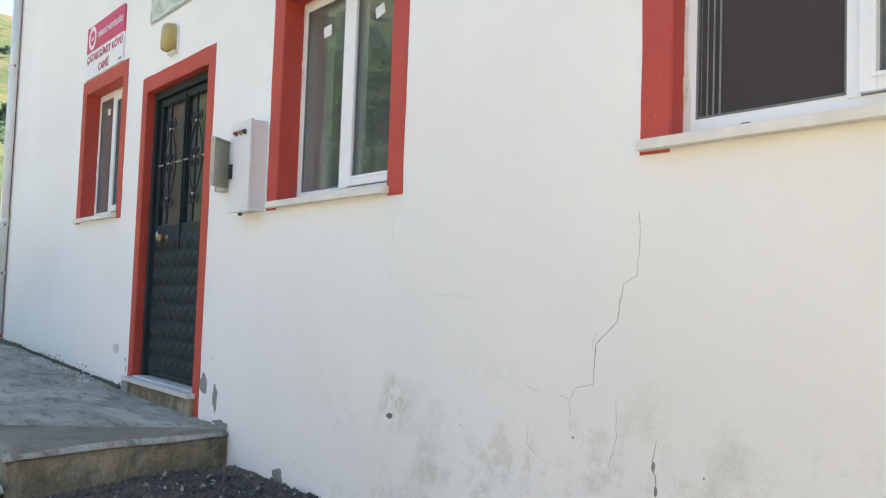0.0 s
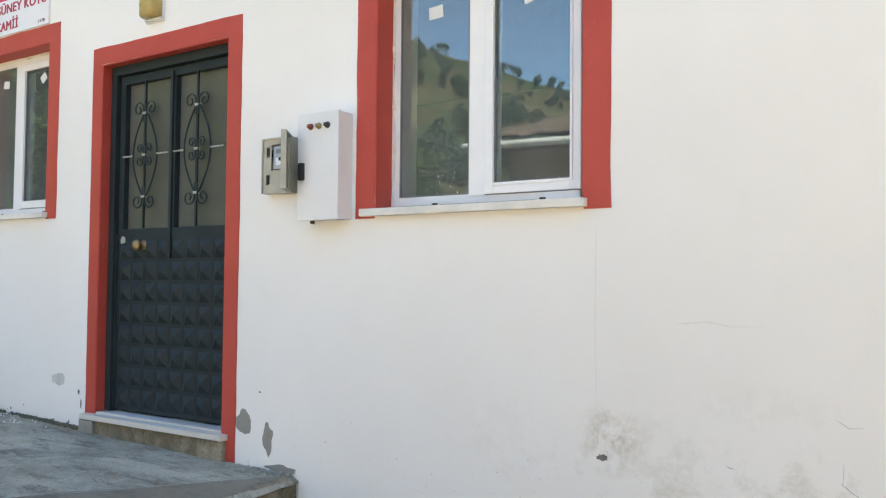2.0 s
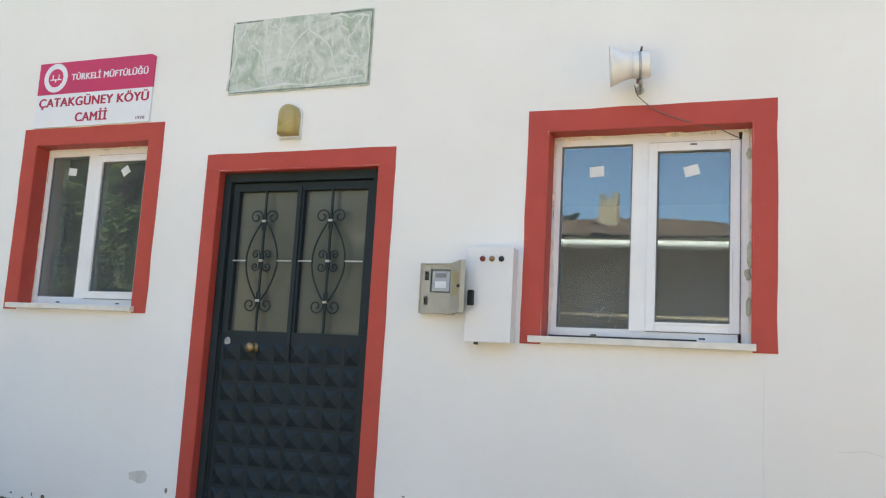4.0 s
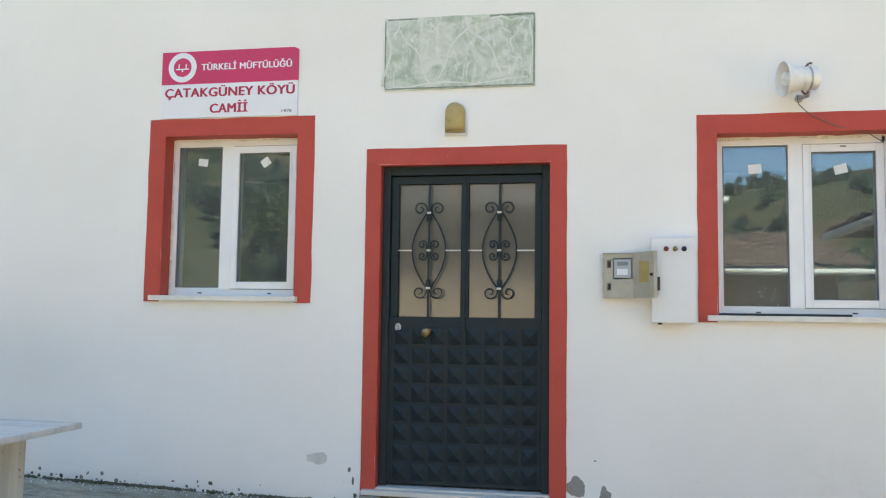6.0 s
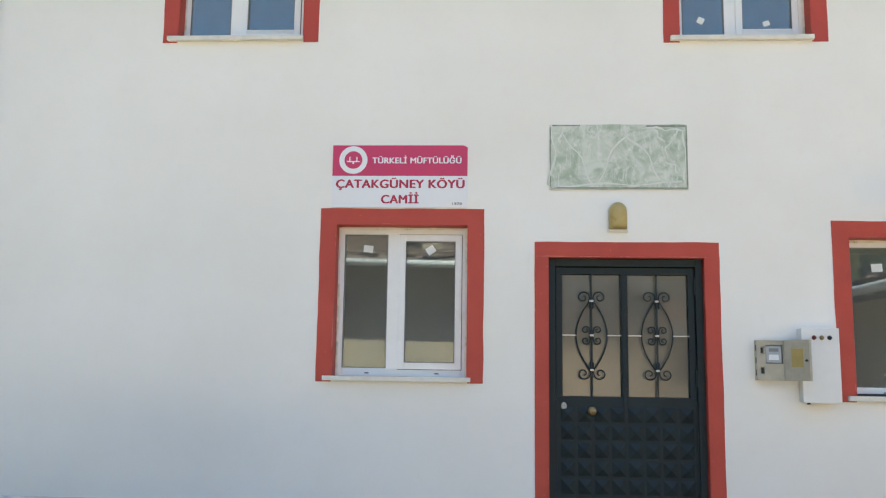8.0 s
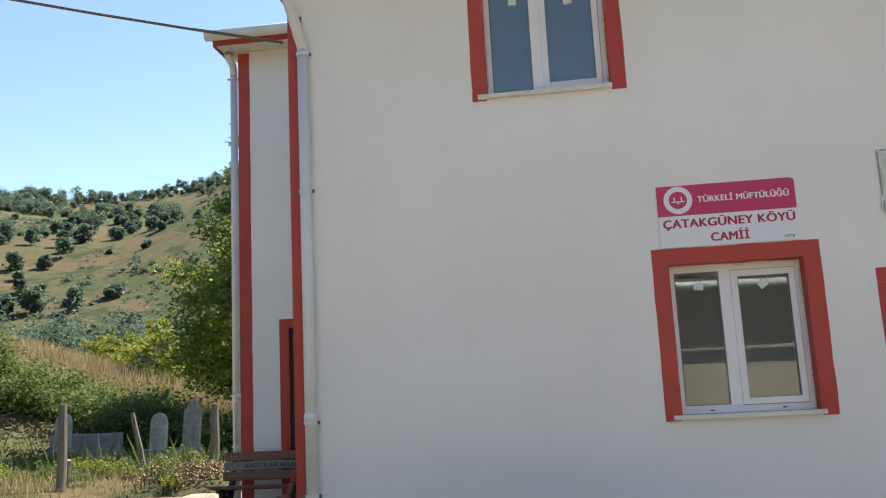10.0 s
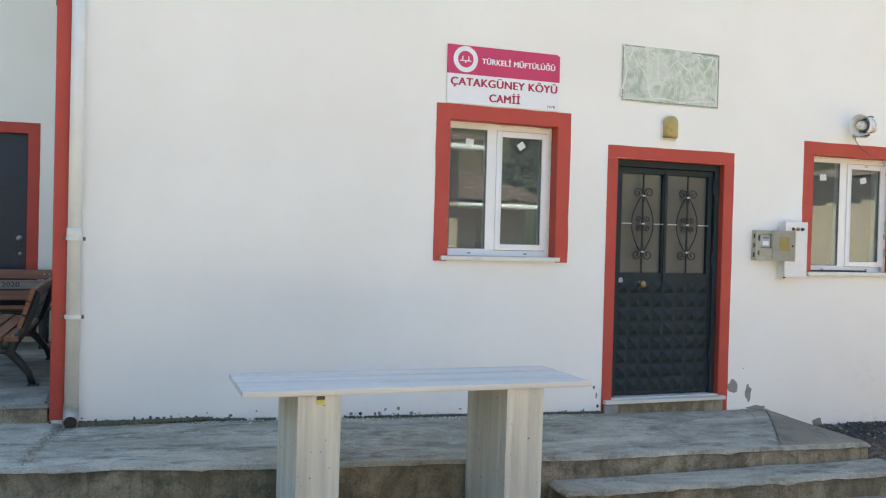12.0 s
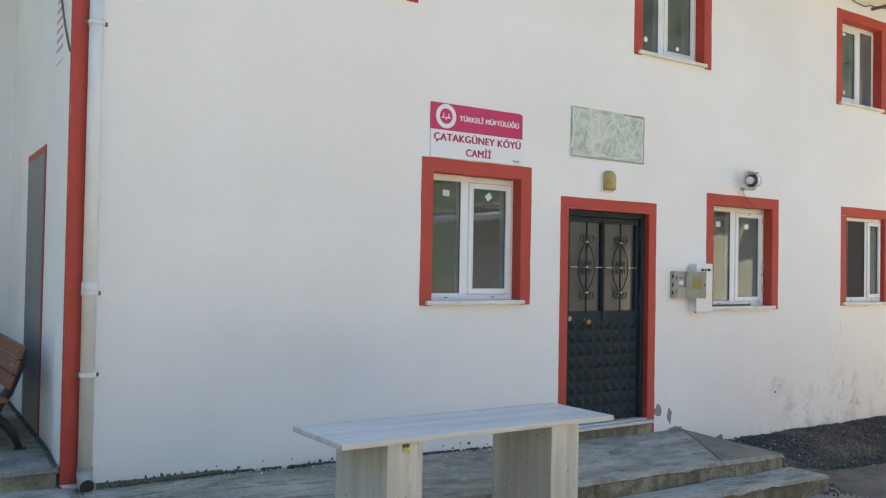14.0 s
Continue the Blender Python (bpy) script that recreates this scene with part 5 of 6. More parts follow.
def drainpipe(name, x, y, z0, z1, label, lean):
    p = thing(name, label, "drainpipe")
    r = 0.045
    part("pipe", tube(bmesh.new(), [(x, y, z0 + 0.07), (x, y, z1)], r, 18), PVC_PIPE, p, "", True)
    bm = tube(bmesh.new(), [(x, y, z0 + 0.10), (x, y, z0 + 0.05), (x + 0.0, y - 0.02, z0 + 0.01), (x + 0.0, y - 0.07, z0 - 0.012), (x + 0.0, y - 0.10, z0 - 0.014)], r + 0.006, 18, caps=False)
    bmesh.ops.solidify(bm, geom=bm.faces[:], thickness=0.004)
    part("shoe", bm, PVC_PIPE, p, "curved outlet shoe", True)
    # black disc that stands in for the shade inside the pipe mouth
    part("shoe_shade", tube(bmesh.new(), [(x, y - 0.070, z0 - 0.012), (x, y - 0.075, z0 - 0.012)], r - 0.004, 16), BLACK, p, "black disc painting the shade inside the outlet")
    bm = tube(bmesh.new(), [(x, y, z1 - 0.03), (x, y, z1 + 0.03), (x + lean[0] * 0.12, y + lean[1] * 0.12, z1 + 0.12), (x + lean[0], y + lean[1], z1 + lean[2])], r, 18)
    part("offset_bend", bm, PVC_PIPE, p, "", True)
    for z in [z0 + 1.27]:
        part("socket", tube(bmesh.new(), [(x, y, z - 0.04), (x, y, z + 0.035)], r + 0.006, 18), PVC_PIPE, p, "", True)
    for z in (z0 + 0.70, z0 + 1.235, z0 + 3.02, z1 - 0.04):
        if z < z1:
            c = part("clamp", tube(bmesh.new(), [(x, y, z - 0.012), (x, y, z + 0.012)], r + 0.009, 18), PVC_PIPE, p, "pipe clamp")
            part("screw", solid((x - 0.082, x - 0.052, y - 0.006, y + 0.006, z - 0.010, z + 0.010), bevel=0.003), RUST, c, "clamp ear with bolt")
            part("screw", solid((x + 0.052, x + 0.070, y - 0.008, y + 0.008, z - 0.014, z + 0.012), bevel=0.003), RUST, c, "clamp ear with bolt")
    return p


drainpipe("drainpipe", 0.066, -0.058, 0.235, 4.43, "pale plastic drainpipe on the front corner", (-0.16, -0.36, 0.84))
drainpipe("drainpipe", -1.86, WY + 0.10, 0.46, 5.72, "pale plastic drainpipe on the wing corner", (-0.02, -0.18, 0.22))

# small dark bracket with a lamp arm under the eaves
br = thing("wall_bracket", "dark steel arm bracket under the eaves", "bracket")
part("arm", solid((9.42, 9.62, -0.30, -0.27, 5.07, 5.11), (9.50, 9.54, -0.28, -0.001, 5.09, 5.12), bevel=0.004), CABLE, br)
part("bulb_holder", tube(bmesh.new(), [(9.40, -0.285, 5.12), (9.33, -0.285, 5.15)], 0.02, 8), BRASS, br)

# faded notice on the side wall
fn = thing("wall_notice", "sun-faded striped notice sheet on the side wall", "notice")
fn.matrix_basis = pose(-0.07, 0.0, 0.0, 0, 0, -1.75)
part("sheet", solid((-0.006, -0.002, 0.20, 0.66, 3.08, 3.60)), SIGN_WHITE, fn)
for k in range(6):
    part("faded_bar", solid((-0.0075, -0.0062, 0.24, 0.62, 3.16 + k * 0.07, 3.185 + k * 0.07)), plain("faded_red", (0.56, 0.33, 0.33), 0.8) if k == 0 else bpy.data.materials["faded_red"], fn, "faded red printed line")

# ---- damage in the plaster ----


def crack(pts, width, seed):
    """A thin irregular crack that runs through the given turns on the wall."""
    bm = bmesh.new()
    rows = []
    for (ax, az), (bx, bz) in zip(pts, pts[1:]):
        n = max(2, int(math.hypot(bx - ax, bz - az) / 0.012))
        for k in range(n):
            t = k / n
            jx = 0.005 * noise.noise(((ax + (bx - ax) * t) * 60, (az + (bz - az) * t) * 60, seed))
            rows.append((ax + (bx - ax) * t + jx, az + (bz - az) * t + jx * 0.6))
    prev = None
    for k, (x, z) in enumerate(rows):
        a, b = rows[max(0, k - 1)], rows[min(len(rows) - 1, k + 1)]
        d = Vector((b[0] - a[0], b[1] - a[1]))
        nrm = Vector((-d.y, d.x)).normalized() if d.length else Vector((1, 0))
        w = width * (0.25 + 0.55 * abs(noise.noise((k * 0.23, seed, 7)))) * (0.35 + 0.65 * math.sin(math.pi * min(1, 0.08 + k / len(rows))))
        cur = [bm.verts.new((x + s * nrm.x * w, -0.0006, z + s * nrm.y * w)) for s in (-1, 1)]
        if prev:
            bm.faces.new((prev[0], cur[0], cur[1], prev[1]))
        prev = cur
    bmesh.ops.recalc_face_normals(bm, faces=bm.faces)
    for f in bm.faces:
        if f.normal.y > 0:
            f.normal_flip()
    part("crack", bm, CRACK, front, "dark crack in the plaster")


crack([(8.858, 1.12), (8.862, 1.03), (8.852, 0.917), (8.80, 0.892), (8.777, 0.77), (8.692, 0.696), (8.684, 0.564), (8.606, 0.545), (8.582, 0.50), (8.591, 0.39)], 0.0030, 1)
crack([(8.582, 0.50), (8.55, 0.512), (8.52, 0.51)], 0.0022, 2)
crack([(8.37, 0.535), (8.41, 0.515), (8.46, 0.52)], 0.0018, 3)
crack([(8.70, 0.74), (8.678, 0.70), (8.684, 0.66)], 0.0012, 4)
crack([(8.78, 0.53), (8.785, 0.40), (8.752, 0.30)], 0.0020, 5)
crack([(8.392, 0.40), (8.385, 0.33), (8.43, 0.30), (8.49, 0.27)], 0.0022, 6)
crack([(8.94, 0.42), (8.925, 0.36), (8.94, 0.30), (8.945, 0.22)], 0.0045, 7)
crack([(7.83, 0.832), (7.95, 0.845), (8.02, 0.83), (8.16, 0.835)], 0.0010, 8)
crack([(7.53, 0.42), (7.528, 0.36)], 0.0022, 9)
crack([(8.01, 0.345), (8.05, 0.333)], 0.0038, 10)
crack([(7.52, 1.20), (7.515, 0.8), (7.525, 0.45)], 0.0007, 11)


def patch(cx, cz, rx, rz, seed, material, label, lobes=0.42, lift=0.0, n=36):
    """Where a scab of plaster has fallen: a ragged shape with a raised broken lip."""
    bm = bmesh.new()
    ring = []
    for k in range(n):
        a = 2 * math.pi * k / n
        r = 1 + lobes * noise.noise((math.cos(a) * 1.7 + seed, math.sin(a) * 1.7, seed)) + 0.18 * noise.noise((math.cos(a) * 6, math.sin(a) * 6, seed))
        ring.append((cx + rx * r * math.cos(a), cz + rz * r * math.sin(a)))
    bm.faces.new([bm.verts.new((x, -0.0012 - lift, z)) for x, z in ring])
    for f in bm.faces:
        f.normal_update()
        if f.normal.y > 0:
            f.normal_flip()
    bmesh.ops.triangulate(bm, faces=bm.faces)
    return part("plaster_patch", bm, material, front, label)


patch(5.585, 0.262, 0.055, 0.058, 1.3, CEMENT, "bare cement where plaster fell off")
patch(5.760, 0.190, 0.036, 0.075, 2.7, CEMENT, "bare cement where plaster fell off")
patch(3.945, 0.362, 0.080, 0.034, 3.9, plain("pale_cement", (0.56, 0.56, 0.53), 0.95, vary=0.15), "pale bare plaster scab")
patch(5.86, 0.055, 0.10, 0.020, 6.1, CEMENT, "bare cement at the wall foot")
patch(7.545, 0.318, 0.022, 0.012, 8.2, CRACK, "small dark hole in the plaster")
patch(6.57, -0.12, 0.05, 0.045, 4.4, CEMENT, "bare cement at the wall foot")
patch(6.66, -0.17, 0.06, 0.03, 7.4, CEMENT, "bare cement at the wall foot")
patch(8.93, 0.34, 0.007, 0.016, 11.4, CEMENT, "chip in the plaster")
patch(8.94, 0.27, 0.006, 0.014, 12.4, CEMENT, "chip in the plaster")
_r = random.Random(12)
for k in range(128):
    # chips in the paint, thick along the foot and among the damp stains
    if k < 110:
        x, z = _r.choice((0.45, 0.8, 1.3, 1.9, 2.5, 3.2, 3.8)) + _r.gauss(0, 0.2), 0.035 * _r.random() ** 1.5
        z += PLAT(x, 0) + (0.05 if _r.random() < 0.12 else 0.0)
    else:
        x, z = _r.uniform(6.9, 10.5), 0.08 + 0.34 * _r.random() ** 1.6
    s = _r.uniform(0.003, 0.011) if k < 110 else _r.uniform(0.0012, 0.004)
    patch(x, z, s * _r.uniform(0.7, 1.6), s * _r.uniform(0.7, 1.8), k * 1.37, (DIRT if k < 110 else CRACK) if _r.random() < 0.6 else CEMENT, "small chip in the paint", n=9)
patch(4.155, 0.30, 0.010, 0.018, 31.0, CRACK, "small chip in the paint", n=12)
patch(4.18, 0.23, 0.008, 0.025, 32.0, CRACK, "small chip in the paint", n=12)
patch(5.70, 0.42, 0.010, 0.004, 33.0, CRACK, "small chip in the paint", n=9)


def rubble_line(name, spots, seed, material, label, size):
    rnd = random.Random(seed)
    verts, faces = [], []
    for x, y, z in spots:
        s = size * rnd.uniform(0.4, 1.3)
        k = len(verts)
        pts = [(1, 0, 0), (-1, 0, 0), (0, 1, 0), (0, -1, 0), (0, 0, 1), (0, 0, -1)]
        rot = Euler((rnd.random() * 6, rnd.random() * 6, rnd.random() * 6)).to_matrix()
        for p in pts:
            q = rot @ Vector((p[0] * s * rnd.uniform(0.6, 1.4), p[1] * s * rnd.uniform(0.6, 1.3), p[2] * s * rnd.uniform(0.5, 1.0)))
            verts.append((x + q.x, y + q.y, z + q.z))
        faces += [(k + a, k + b, k + c) for a, b, c in ((0, 2, 4), (2, 1, 4), (1, 3, 4), (3, 0, 4), (2, 0, 5), (1, 2, 5), (3, 1, 5), (0, 3, 5))]
    me = bpy.data.meshes.new(name)
    me.from_pydata(verts, [], faces)
    me.materials.append(material)
    ob = new(name, me)
    return tagged(ob, label, "rubble", kind="stuff")


_r = random.Random(3)


def foot_spots(n, x0, x1, reach, lift, cut):
    """Places along the wall foot that gather in ragged clumps."""
    out = []
    while len(out) < n:
        x = _r.uniform(x0, x1)
        if noise.noise((x * 2.7, 0.3, 5.0)) + 0.6 * noise.noise((x * 9.0, 4.1, 2.0)) + cut < _r.uniform(-0.3, 0.3):
            continue
        out.append((x, -0.004 - reach * _r.random() ** 2.2, PLAT(x, 0) + lift))
    return out


rubble_line("plaster_crumbs", foot_spots(900, 0.15, 4.25, 0.10, 0.002, 0.0), 1, plain("crumbled_plaster", (0.34, 0.33, 0.28), 0.95, vary=0.3, scale=30), "crumbled plaster along the foot of the wall", 0.006)
rubble_line("dark_crumbs", foot_spots(2600, 0.1, 4.25, 0.035, 0.007, 0.10), 2, DIRT, "dark dirt in the gap at the wall foot", 0.010)
rubble_line("foot_silt", [(0.06 + 0.95 * u, -0.004 - (0.11 - 0.07 * u) * _r.random() ** 1.6, PLAT(0.4, 0) + 0.004 + 0.012 * _r.random() * (1 - u)) for u in (_r.random() ** 1.5 for _ in range(1500))], 7, plain("silt", (0.150, 0.138, 0.095), 0.95, vary=0.4, scale=30), "brown silt washed up round the pipe outlet", 0.011)
rubble_line("joint_grit", [(0.02 - 0.22 * v + _r.gauss(0, 0.032), -0.04 - 0.95 * v, PLAT(0, -0.5) + 0.030 * (0.5 - v) + 0.001) for v in (_r.random() for _ in range(900))], 8, bpy.data.materials["silt"], "grit in the old joint across the landing", 0.004)
rubble_line("paint_flakes", [(x, -0.02 - abs(_r.gauss(0, 0.06)), PLAT(x, 0) + 0.001) for x in (_r.choice((1.1, 1.9, 2.2, 2.9, 3.5)) + _r.gauss(0, 0.22) for _ in range(200))], 4, FILLER, "white paint flakes fallen along the wall foot", 0.007)
rubble_line("corner_crumbs", [(5.45 + 0.5 * _r.random(), -0.01 - 0.10 * _r.random() ** 2, PLAT(5.7, 0) + 0.002) for _ in range(240)], 3, bpy.data.materials["crumbled_plaster"], "crumbled plaster beside the door", 0.007)
rubble_line("corner_grit", [(-0.05 - 0.5 * _r.random() ** 1.5, 0.02 + 0.13 * _r.random() ** 1.3, 0.324 + 0.012 * _r.random()) for _ in range(420)], 5, bpy.data.materials["crumbled_plaster"], "broken mortar on the step at the corner", 0.0055)
rubble_line("side_dirt", [(-0.085 + 0.030 * y - 0.03 * _r.random() ** 2, y, COURT_Z(0, y) + 0.005) for y in (_r.uniform(0.03, 3.2) for _ in range(750))], 6, DIRT, "dark dirt along the foot of the side wall", 0.008)

# ---- the marble table ----


def stone_table():
    t = thing("stone_table", "white veined marble slab table on two ribbed stone legs", "table")
    tilt = pose(2.023, -1.553, 0.004, 0, 0.3, 0.4)
    for a, b in ((-0.318, 0.098), (0.103, 0.318)):
        box_m = solid((-1.035, 1.035, a, b, 0.667, 0.702), bevel=0.011)
        ob = part("slab", box_m, MARBLE, t, "white veined marble slab")
        ob.matrix_basis = tilt
    for x in (-0.622, 0.603):
        bm = bmesh.new()
        # ribbed outline of the leg, drawn in plan and raised
        out = []
        hw, hd = 0.118, 0.305
        def rib(a, b, k, n):
            return [(a[0] + (b[0] - a[0]) * i / n, a[1] + (b[1] - a[1]) * i / n, i) for i in range(n)]
        cor = [(-hw, -hd), (hw, -hd), (hw, hd), (-hw, hd)]
        nrm = [(0, -1), (1, 0), (0, 1), (-1, 0)]
        for k in range(4):
            n = 12 if k % 2 == 0 else 24
            for px, py, i in rib(cor[k], cor[(k + 1) % 4], k, n):
                t_ = i / n
                dent = 0.005 if (0.38 < t_ < 0.62 or 0.12 < t_ < 0.2 or 0.8 < t_ < 0.88) and i else 0.0
                out.append((px - nrm[k][0] * dent, py - nrm[k][1] * dent))
        lo = [bm.verts.new((px, py, -0.25)) for px, py in out]
        hi = [bm.verts.new((px, py, 0.666)) for px, py in out]
        n = len(out)
        for k in range(n):
            bm.faces.new((lo[k], lo[(k + 1) % n], hi[(k + 1) % n], hi[k]))
        bm.faces.new(hi)
        bm.faces.new(lo[::-1])
        ob = part("leg", bm, LEG, t, "ribbed pale stone leg")
        ob.matrix_basis = tilt @ pose(x, 0.0, 0)
    tag = part("paper_tag", solid((-0.020, 0.020, -0.003, 0, 0.620, 0.644)), plain("yellow_tag", (0.55, 0.52, 0.10), 0.7), t, "torn yellow tag")
    tag_top = part("paper_tag", solid((-0.022, 0.022, -0.003, 0, 0.6445, 0.664)), plain("brown_tag", (0.10, 0.06, 0.05), 0.7), t, "brown printed tag")
    tag_top.matrix_basis = tilt @ pose(-0.617, -0.303, 0)
    tag.matrix_basis = tilt @ pose(-0.617, -0.303, 0)


stone_table()

# ---- two park benches ----


def park_bench(name, m, length, wood_mat, label, lettered):
    b = thing(name, label, "bench", group="park benches")
    b.matrix_basis = m
    L = length
    def plank(nm, y, z, w, t, tilt, lab="", mat=None):
        ob = part(nm, solid((-L / 2, L / 2, -w / 2, w / 2, -t / 2, t / 2), bevel=0.007), mat or wood_mat, b, lab)
        ob.matrix_basis = pose(0, y, z, tilt)
        for x in (-L / 2 + 0.10, L / 2 - 0.10):
            for q in (-0.024, 0.024):
                part("bolt", solid((x + q - 0.006, x + q + 0.006, -0.006, 0.006, t / 2, t / 2 + 0.004)), GALV, ob, "steel bolt head")
        return ob
    for k in range(4):
        plank("seat_slat", -0.235 + k * 0.118, 0.425 - 0.012 * k + (0.004 if k == 0 else 0), 0.105, 0.036, -2)
    mids = []
    for k in range(3):
        mids.append(plank("back_slat", 0.190 + 0.035 * k, 0.522 + 0.110 * k, 0.102, 0.034, 72, *(("faded grey middle slat with lettering", SLAT_FADED) if lettered and k == 1 else ())))
    if lettered:
        text_mesh("lettering", "BAĞCILAR BELEDİYESİ 2020", 0.070, BLACK, mids[1], pose(-0.05, -0.025, 0.0178), 1.02, 0.0018)
    for x in (-L / 2 + 0.10, L / 2 - 0.10):
        f = thing("end_frame", "", "")
        f.parent = b
        f["label"] = "black cast iron end frame"
        w = 0.024
        def bar(pts, r):
            return tube(bmesh.new(), [(x, y, z) for y, z in pts], r, 8)
        part("front_leg", bar([(-0.215, 0.012), (-0.205, 0.10), (-0.18, 0.20), (-0.15, 0.27), (-0.17, 0.34), (-0.20, 0.40)], [0.026, 0.029, 0.034, 0.040, 0.034, 0.030]), IRON_BLACK, f, "", True)
        part("rear_leg", bar([(0.275, 0.012), (0.245, 0.10), (0.17, 0.20), (0.10, 0.27), (0.13, 0.36), (0.185, 0.43), (0.240, 0.56), (0.285, 0.69), (0.300, 0.765)], [0.026, 0.029, 0.034, 0.042, 0.042, 0.040, 0.036, 0.030, 0.020]), IRON_BLACK, f, "", True)
        part("arch", bar([(-0.15, 0.265), (-0.09, 0.285), (0.0, 0.29), (0.06, 0.285), (0.10, 0.265)], 0.028), IRON_BLACK, f, "", True)
        part("seat_rail", bar([(-0.30, 0.395), (-0.20, 0.398), (0.0, 0.385), (0.17, 0.37), (0.20, 0.44)], 0.024), IRON_BLACK, f, "", True)
        part("stay", bar([(-0.06, 0.285), (-0.06, 0.39)], 0.017), IRON_BLACK, f)
        part("stay", bar([(0.03, 0.285), (0.03, 0.385)], 0.017), IRON_BLACK, f)
        part("emblem", solid((x - 0.010, x + 0.010, -0.038, 0.008, 0.312, 0.365), bevel=0.004), BRASS, f, "small tarnished badge")
        for y in (-0.22, 0.28):
            part("foot", solid((x - 0.03, x + 0.03, y - 0.045, y + 0.045, 0.0, 0.016), bevel=0.004), IRON_BLACK, f)
    return b


park_bench("park_bench", pose(-1.09, 2.95, COURT_Z(0, 3.0) - 0.003, 0, 0, 0) @ Matrix.Diagonal((1, 0.86, 0.95, 1)), 1.62, SLAT, "varnished wooden park bench with lettered back along the wing wall", True)
park_bench("park_bench", pose(-0.485, 1.27, COURT_Z(0, 1.2) - 0.001, 0, 0, -90) @ Matrix.Diagonal((1, 0.90, 0.92, 1)), 1.58, SLAT_Y, "varnished wooden park bench with its back to the side wall", False)

# ---- plants and the distance ----


def leaf_cloud(name, blobs, per, size, material, label, category, seed, parent=None, kind="", shell=0.55, flat=1.0):
    """Many small folded leaves gathered in clumps. blobs: x, y, z, radius, height factor."""
    rnd = np.random.RandomState(seed)
    V, F = [], []
    for bx, by, bz, br, bh in blobs:
        n = int(per * br * br) if per > 0 else int(-per)
        d = rnd.normal(size=(n, 3))
        d /= np.linalg.norm(d, axis=1)[:, None]
        rad = br * (shell + (1 - shell) * rnd.rand(n)) * (0.8 + 0.45 * rnd.rand(n) ** 2)
        c = d * rad[:, None] * np.array([1, 1, bh]) + np.array([bx, by, bz])
        a = rnd.normal(size=(n, 3)); a[:, 2] *= 0.6
        a /= np.linalg.norm(a, axis=1)[:, None]
        u = np.cross(a, rnd.normal(size=(n, 3)))
        u /= np.linalg.norm(u, axis=1)[:, None]
        w = np.cross(a, u) * 0.18
        s = (size * (0.6 + 0.8 * rnd.rand(n)))[:, None]
        base = len(V) * 4
        V.append(np.stack([c - a * s, c + u * s * 0.42 + w * s, c + a * s, c - u * s * 0.42 + w * s], 1).reshape(-1, 3))
    P = np.concatenate(V)
    n = len(P) // 4
    faces = []
    for k in range(n):
        faces.append((4 * k, 4 * k + 1, 4 * k + 2))
        faces.append((4 * k, 4 * k + 2, 4 * k + 3))
    me = bpy.data.meshes.new(name)
    me.from_pydata(P.tolist(), [], faces)
    me.materials.append(material)
    ob = new(name, me)
    if parent:
        ob.parent = parent
    else:
        tagged(ob, label, category, kind=kind)
    return ob


def tree(name, x, y, height, spread, seed, material, label, size=0.11, per=330, low=0.18, lean=0.0, profile=None, limbs=17):
    """profile: (share of the height, share of the spread) pairs for the crown's outline."""
    rnd = random.Random(seed)
    z0 = ground_z(x, y) - 0.1
    t = thing(name, label, "tree", (x, y, z0))
    bm = bmesh.new()
    top = height * 0.86
    trunk = [(lean * k / 6 * 0.6 + 0.08 * rnd.uniform(-1, 1) * (k > 0), 0.08 * rnd.uniform(-1, 1) * (k > 0), top * k / 6) for k in range(7)]
    tube(bm, trunk, [0.026 * height * (1 - 0.85 * k / 6) for k in range(7)], 9)
    blobs = []
    for k in range(limbs):
        f = low + (1 - low) * (k + rnd.random()) / limbs
        a = k * 2.4 + rnd.uniform(-0.4, 0.4)
        if profile:
            wide = float(np.interp(f, [p[0] for p in profile], [p[1] for p in profile]))
        else:
            wide = math.sin(math.pi * min(1, 0.22 + 0.78 * (f - low) / (1 - low))) ** 0.7
        r = spread * wide * rnd.uniform(0.55, 0.95)
        tip = Vector((lean * f + r * math.cos(a), r * math.sin(a), height * f * 0.97))
        st = Vector(trunk[max(1, min(5, int(f * 5)))])
        mid = st.lerp(tip, 0.5) + Vector((0, 0, 0.03 * height))
        tube(bm, [st, mid, tip], [0.009 * height, 0.005 * height, 0.0015 * height], 6)
        size_here = spread * (0.45 + 0.55 * wide)
        blobs.append((tip.x, tip.y, tip.z, size_here * rnd.uniform(0.22, 0.34), rnd.uniform(0.6, 0.95)))
        for j in range(4):
            q = st.lerp(tip, rnd.uniform(0.4, 1.05)) + Vector((rnd.uniform(-1, 1), rnd.uniform(-1, 1), rnd.uniform(-0.6, 0.8))) * size_here * 0.24
            blobs.append((q.x, q.y, q.z, size_here * rnd.uniform(0.11, 0.24), rnd.uniform(0.6, 1.0)))
    part("trunk", bm, BARK, t, "", True)
    leaf_cloud("crown", blobs, per, size, material, "", "", seed, t, shell=0.25)
    return t


WALNUT = ((0.08, 0.40), (0.19, 0.72), (0.26, 0.92), (0.33, 1.0), (0.44, 0.80), (0.53, 0.52), (0.64, 0.30), (0.86, 0.20), (1.0, 0.08))
tree("walnut_tree", -4.5, 13.4, 9.7, 3.75, 5, LEAF, "leafy green walnut tree behind the wing", 0.062, 900, 0.08, profile=WALNUT, limbs=46)
tree("young_tree", -9.8, 17.7, 2.1, 1.25, 8, LEAF_LIGHT, "small yellow-green tree on the dry bank", 0.06, 900, 0.10)
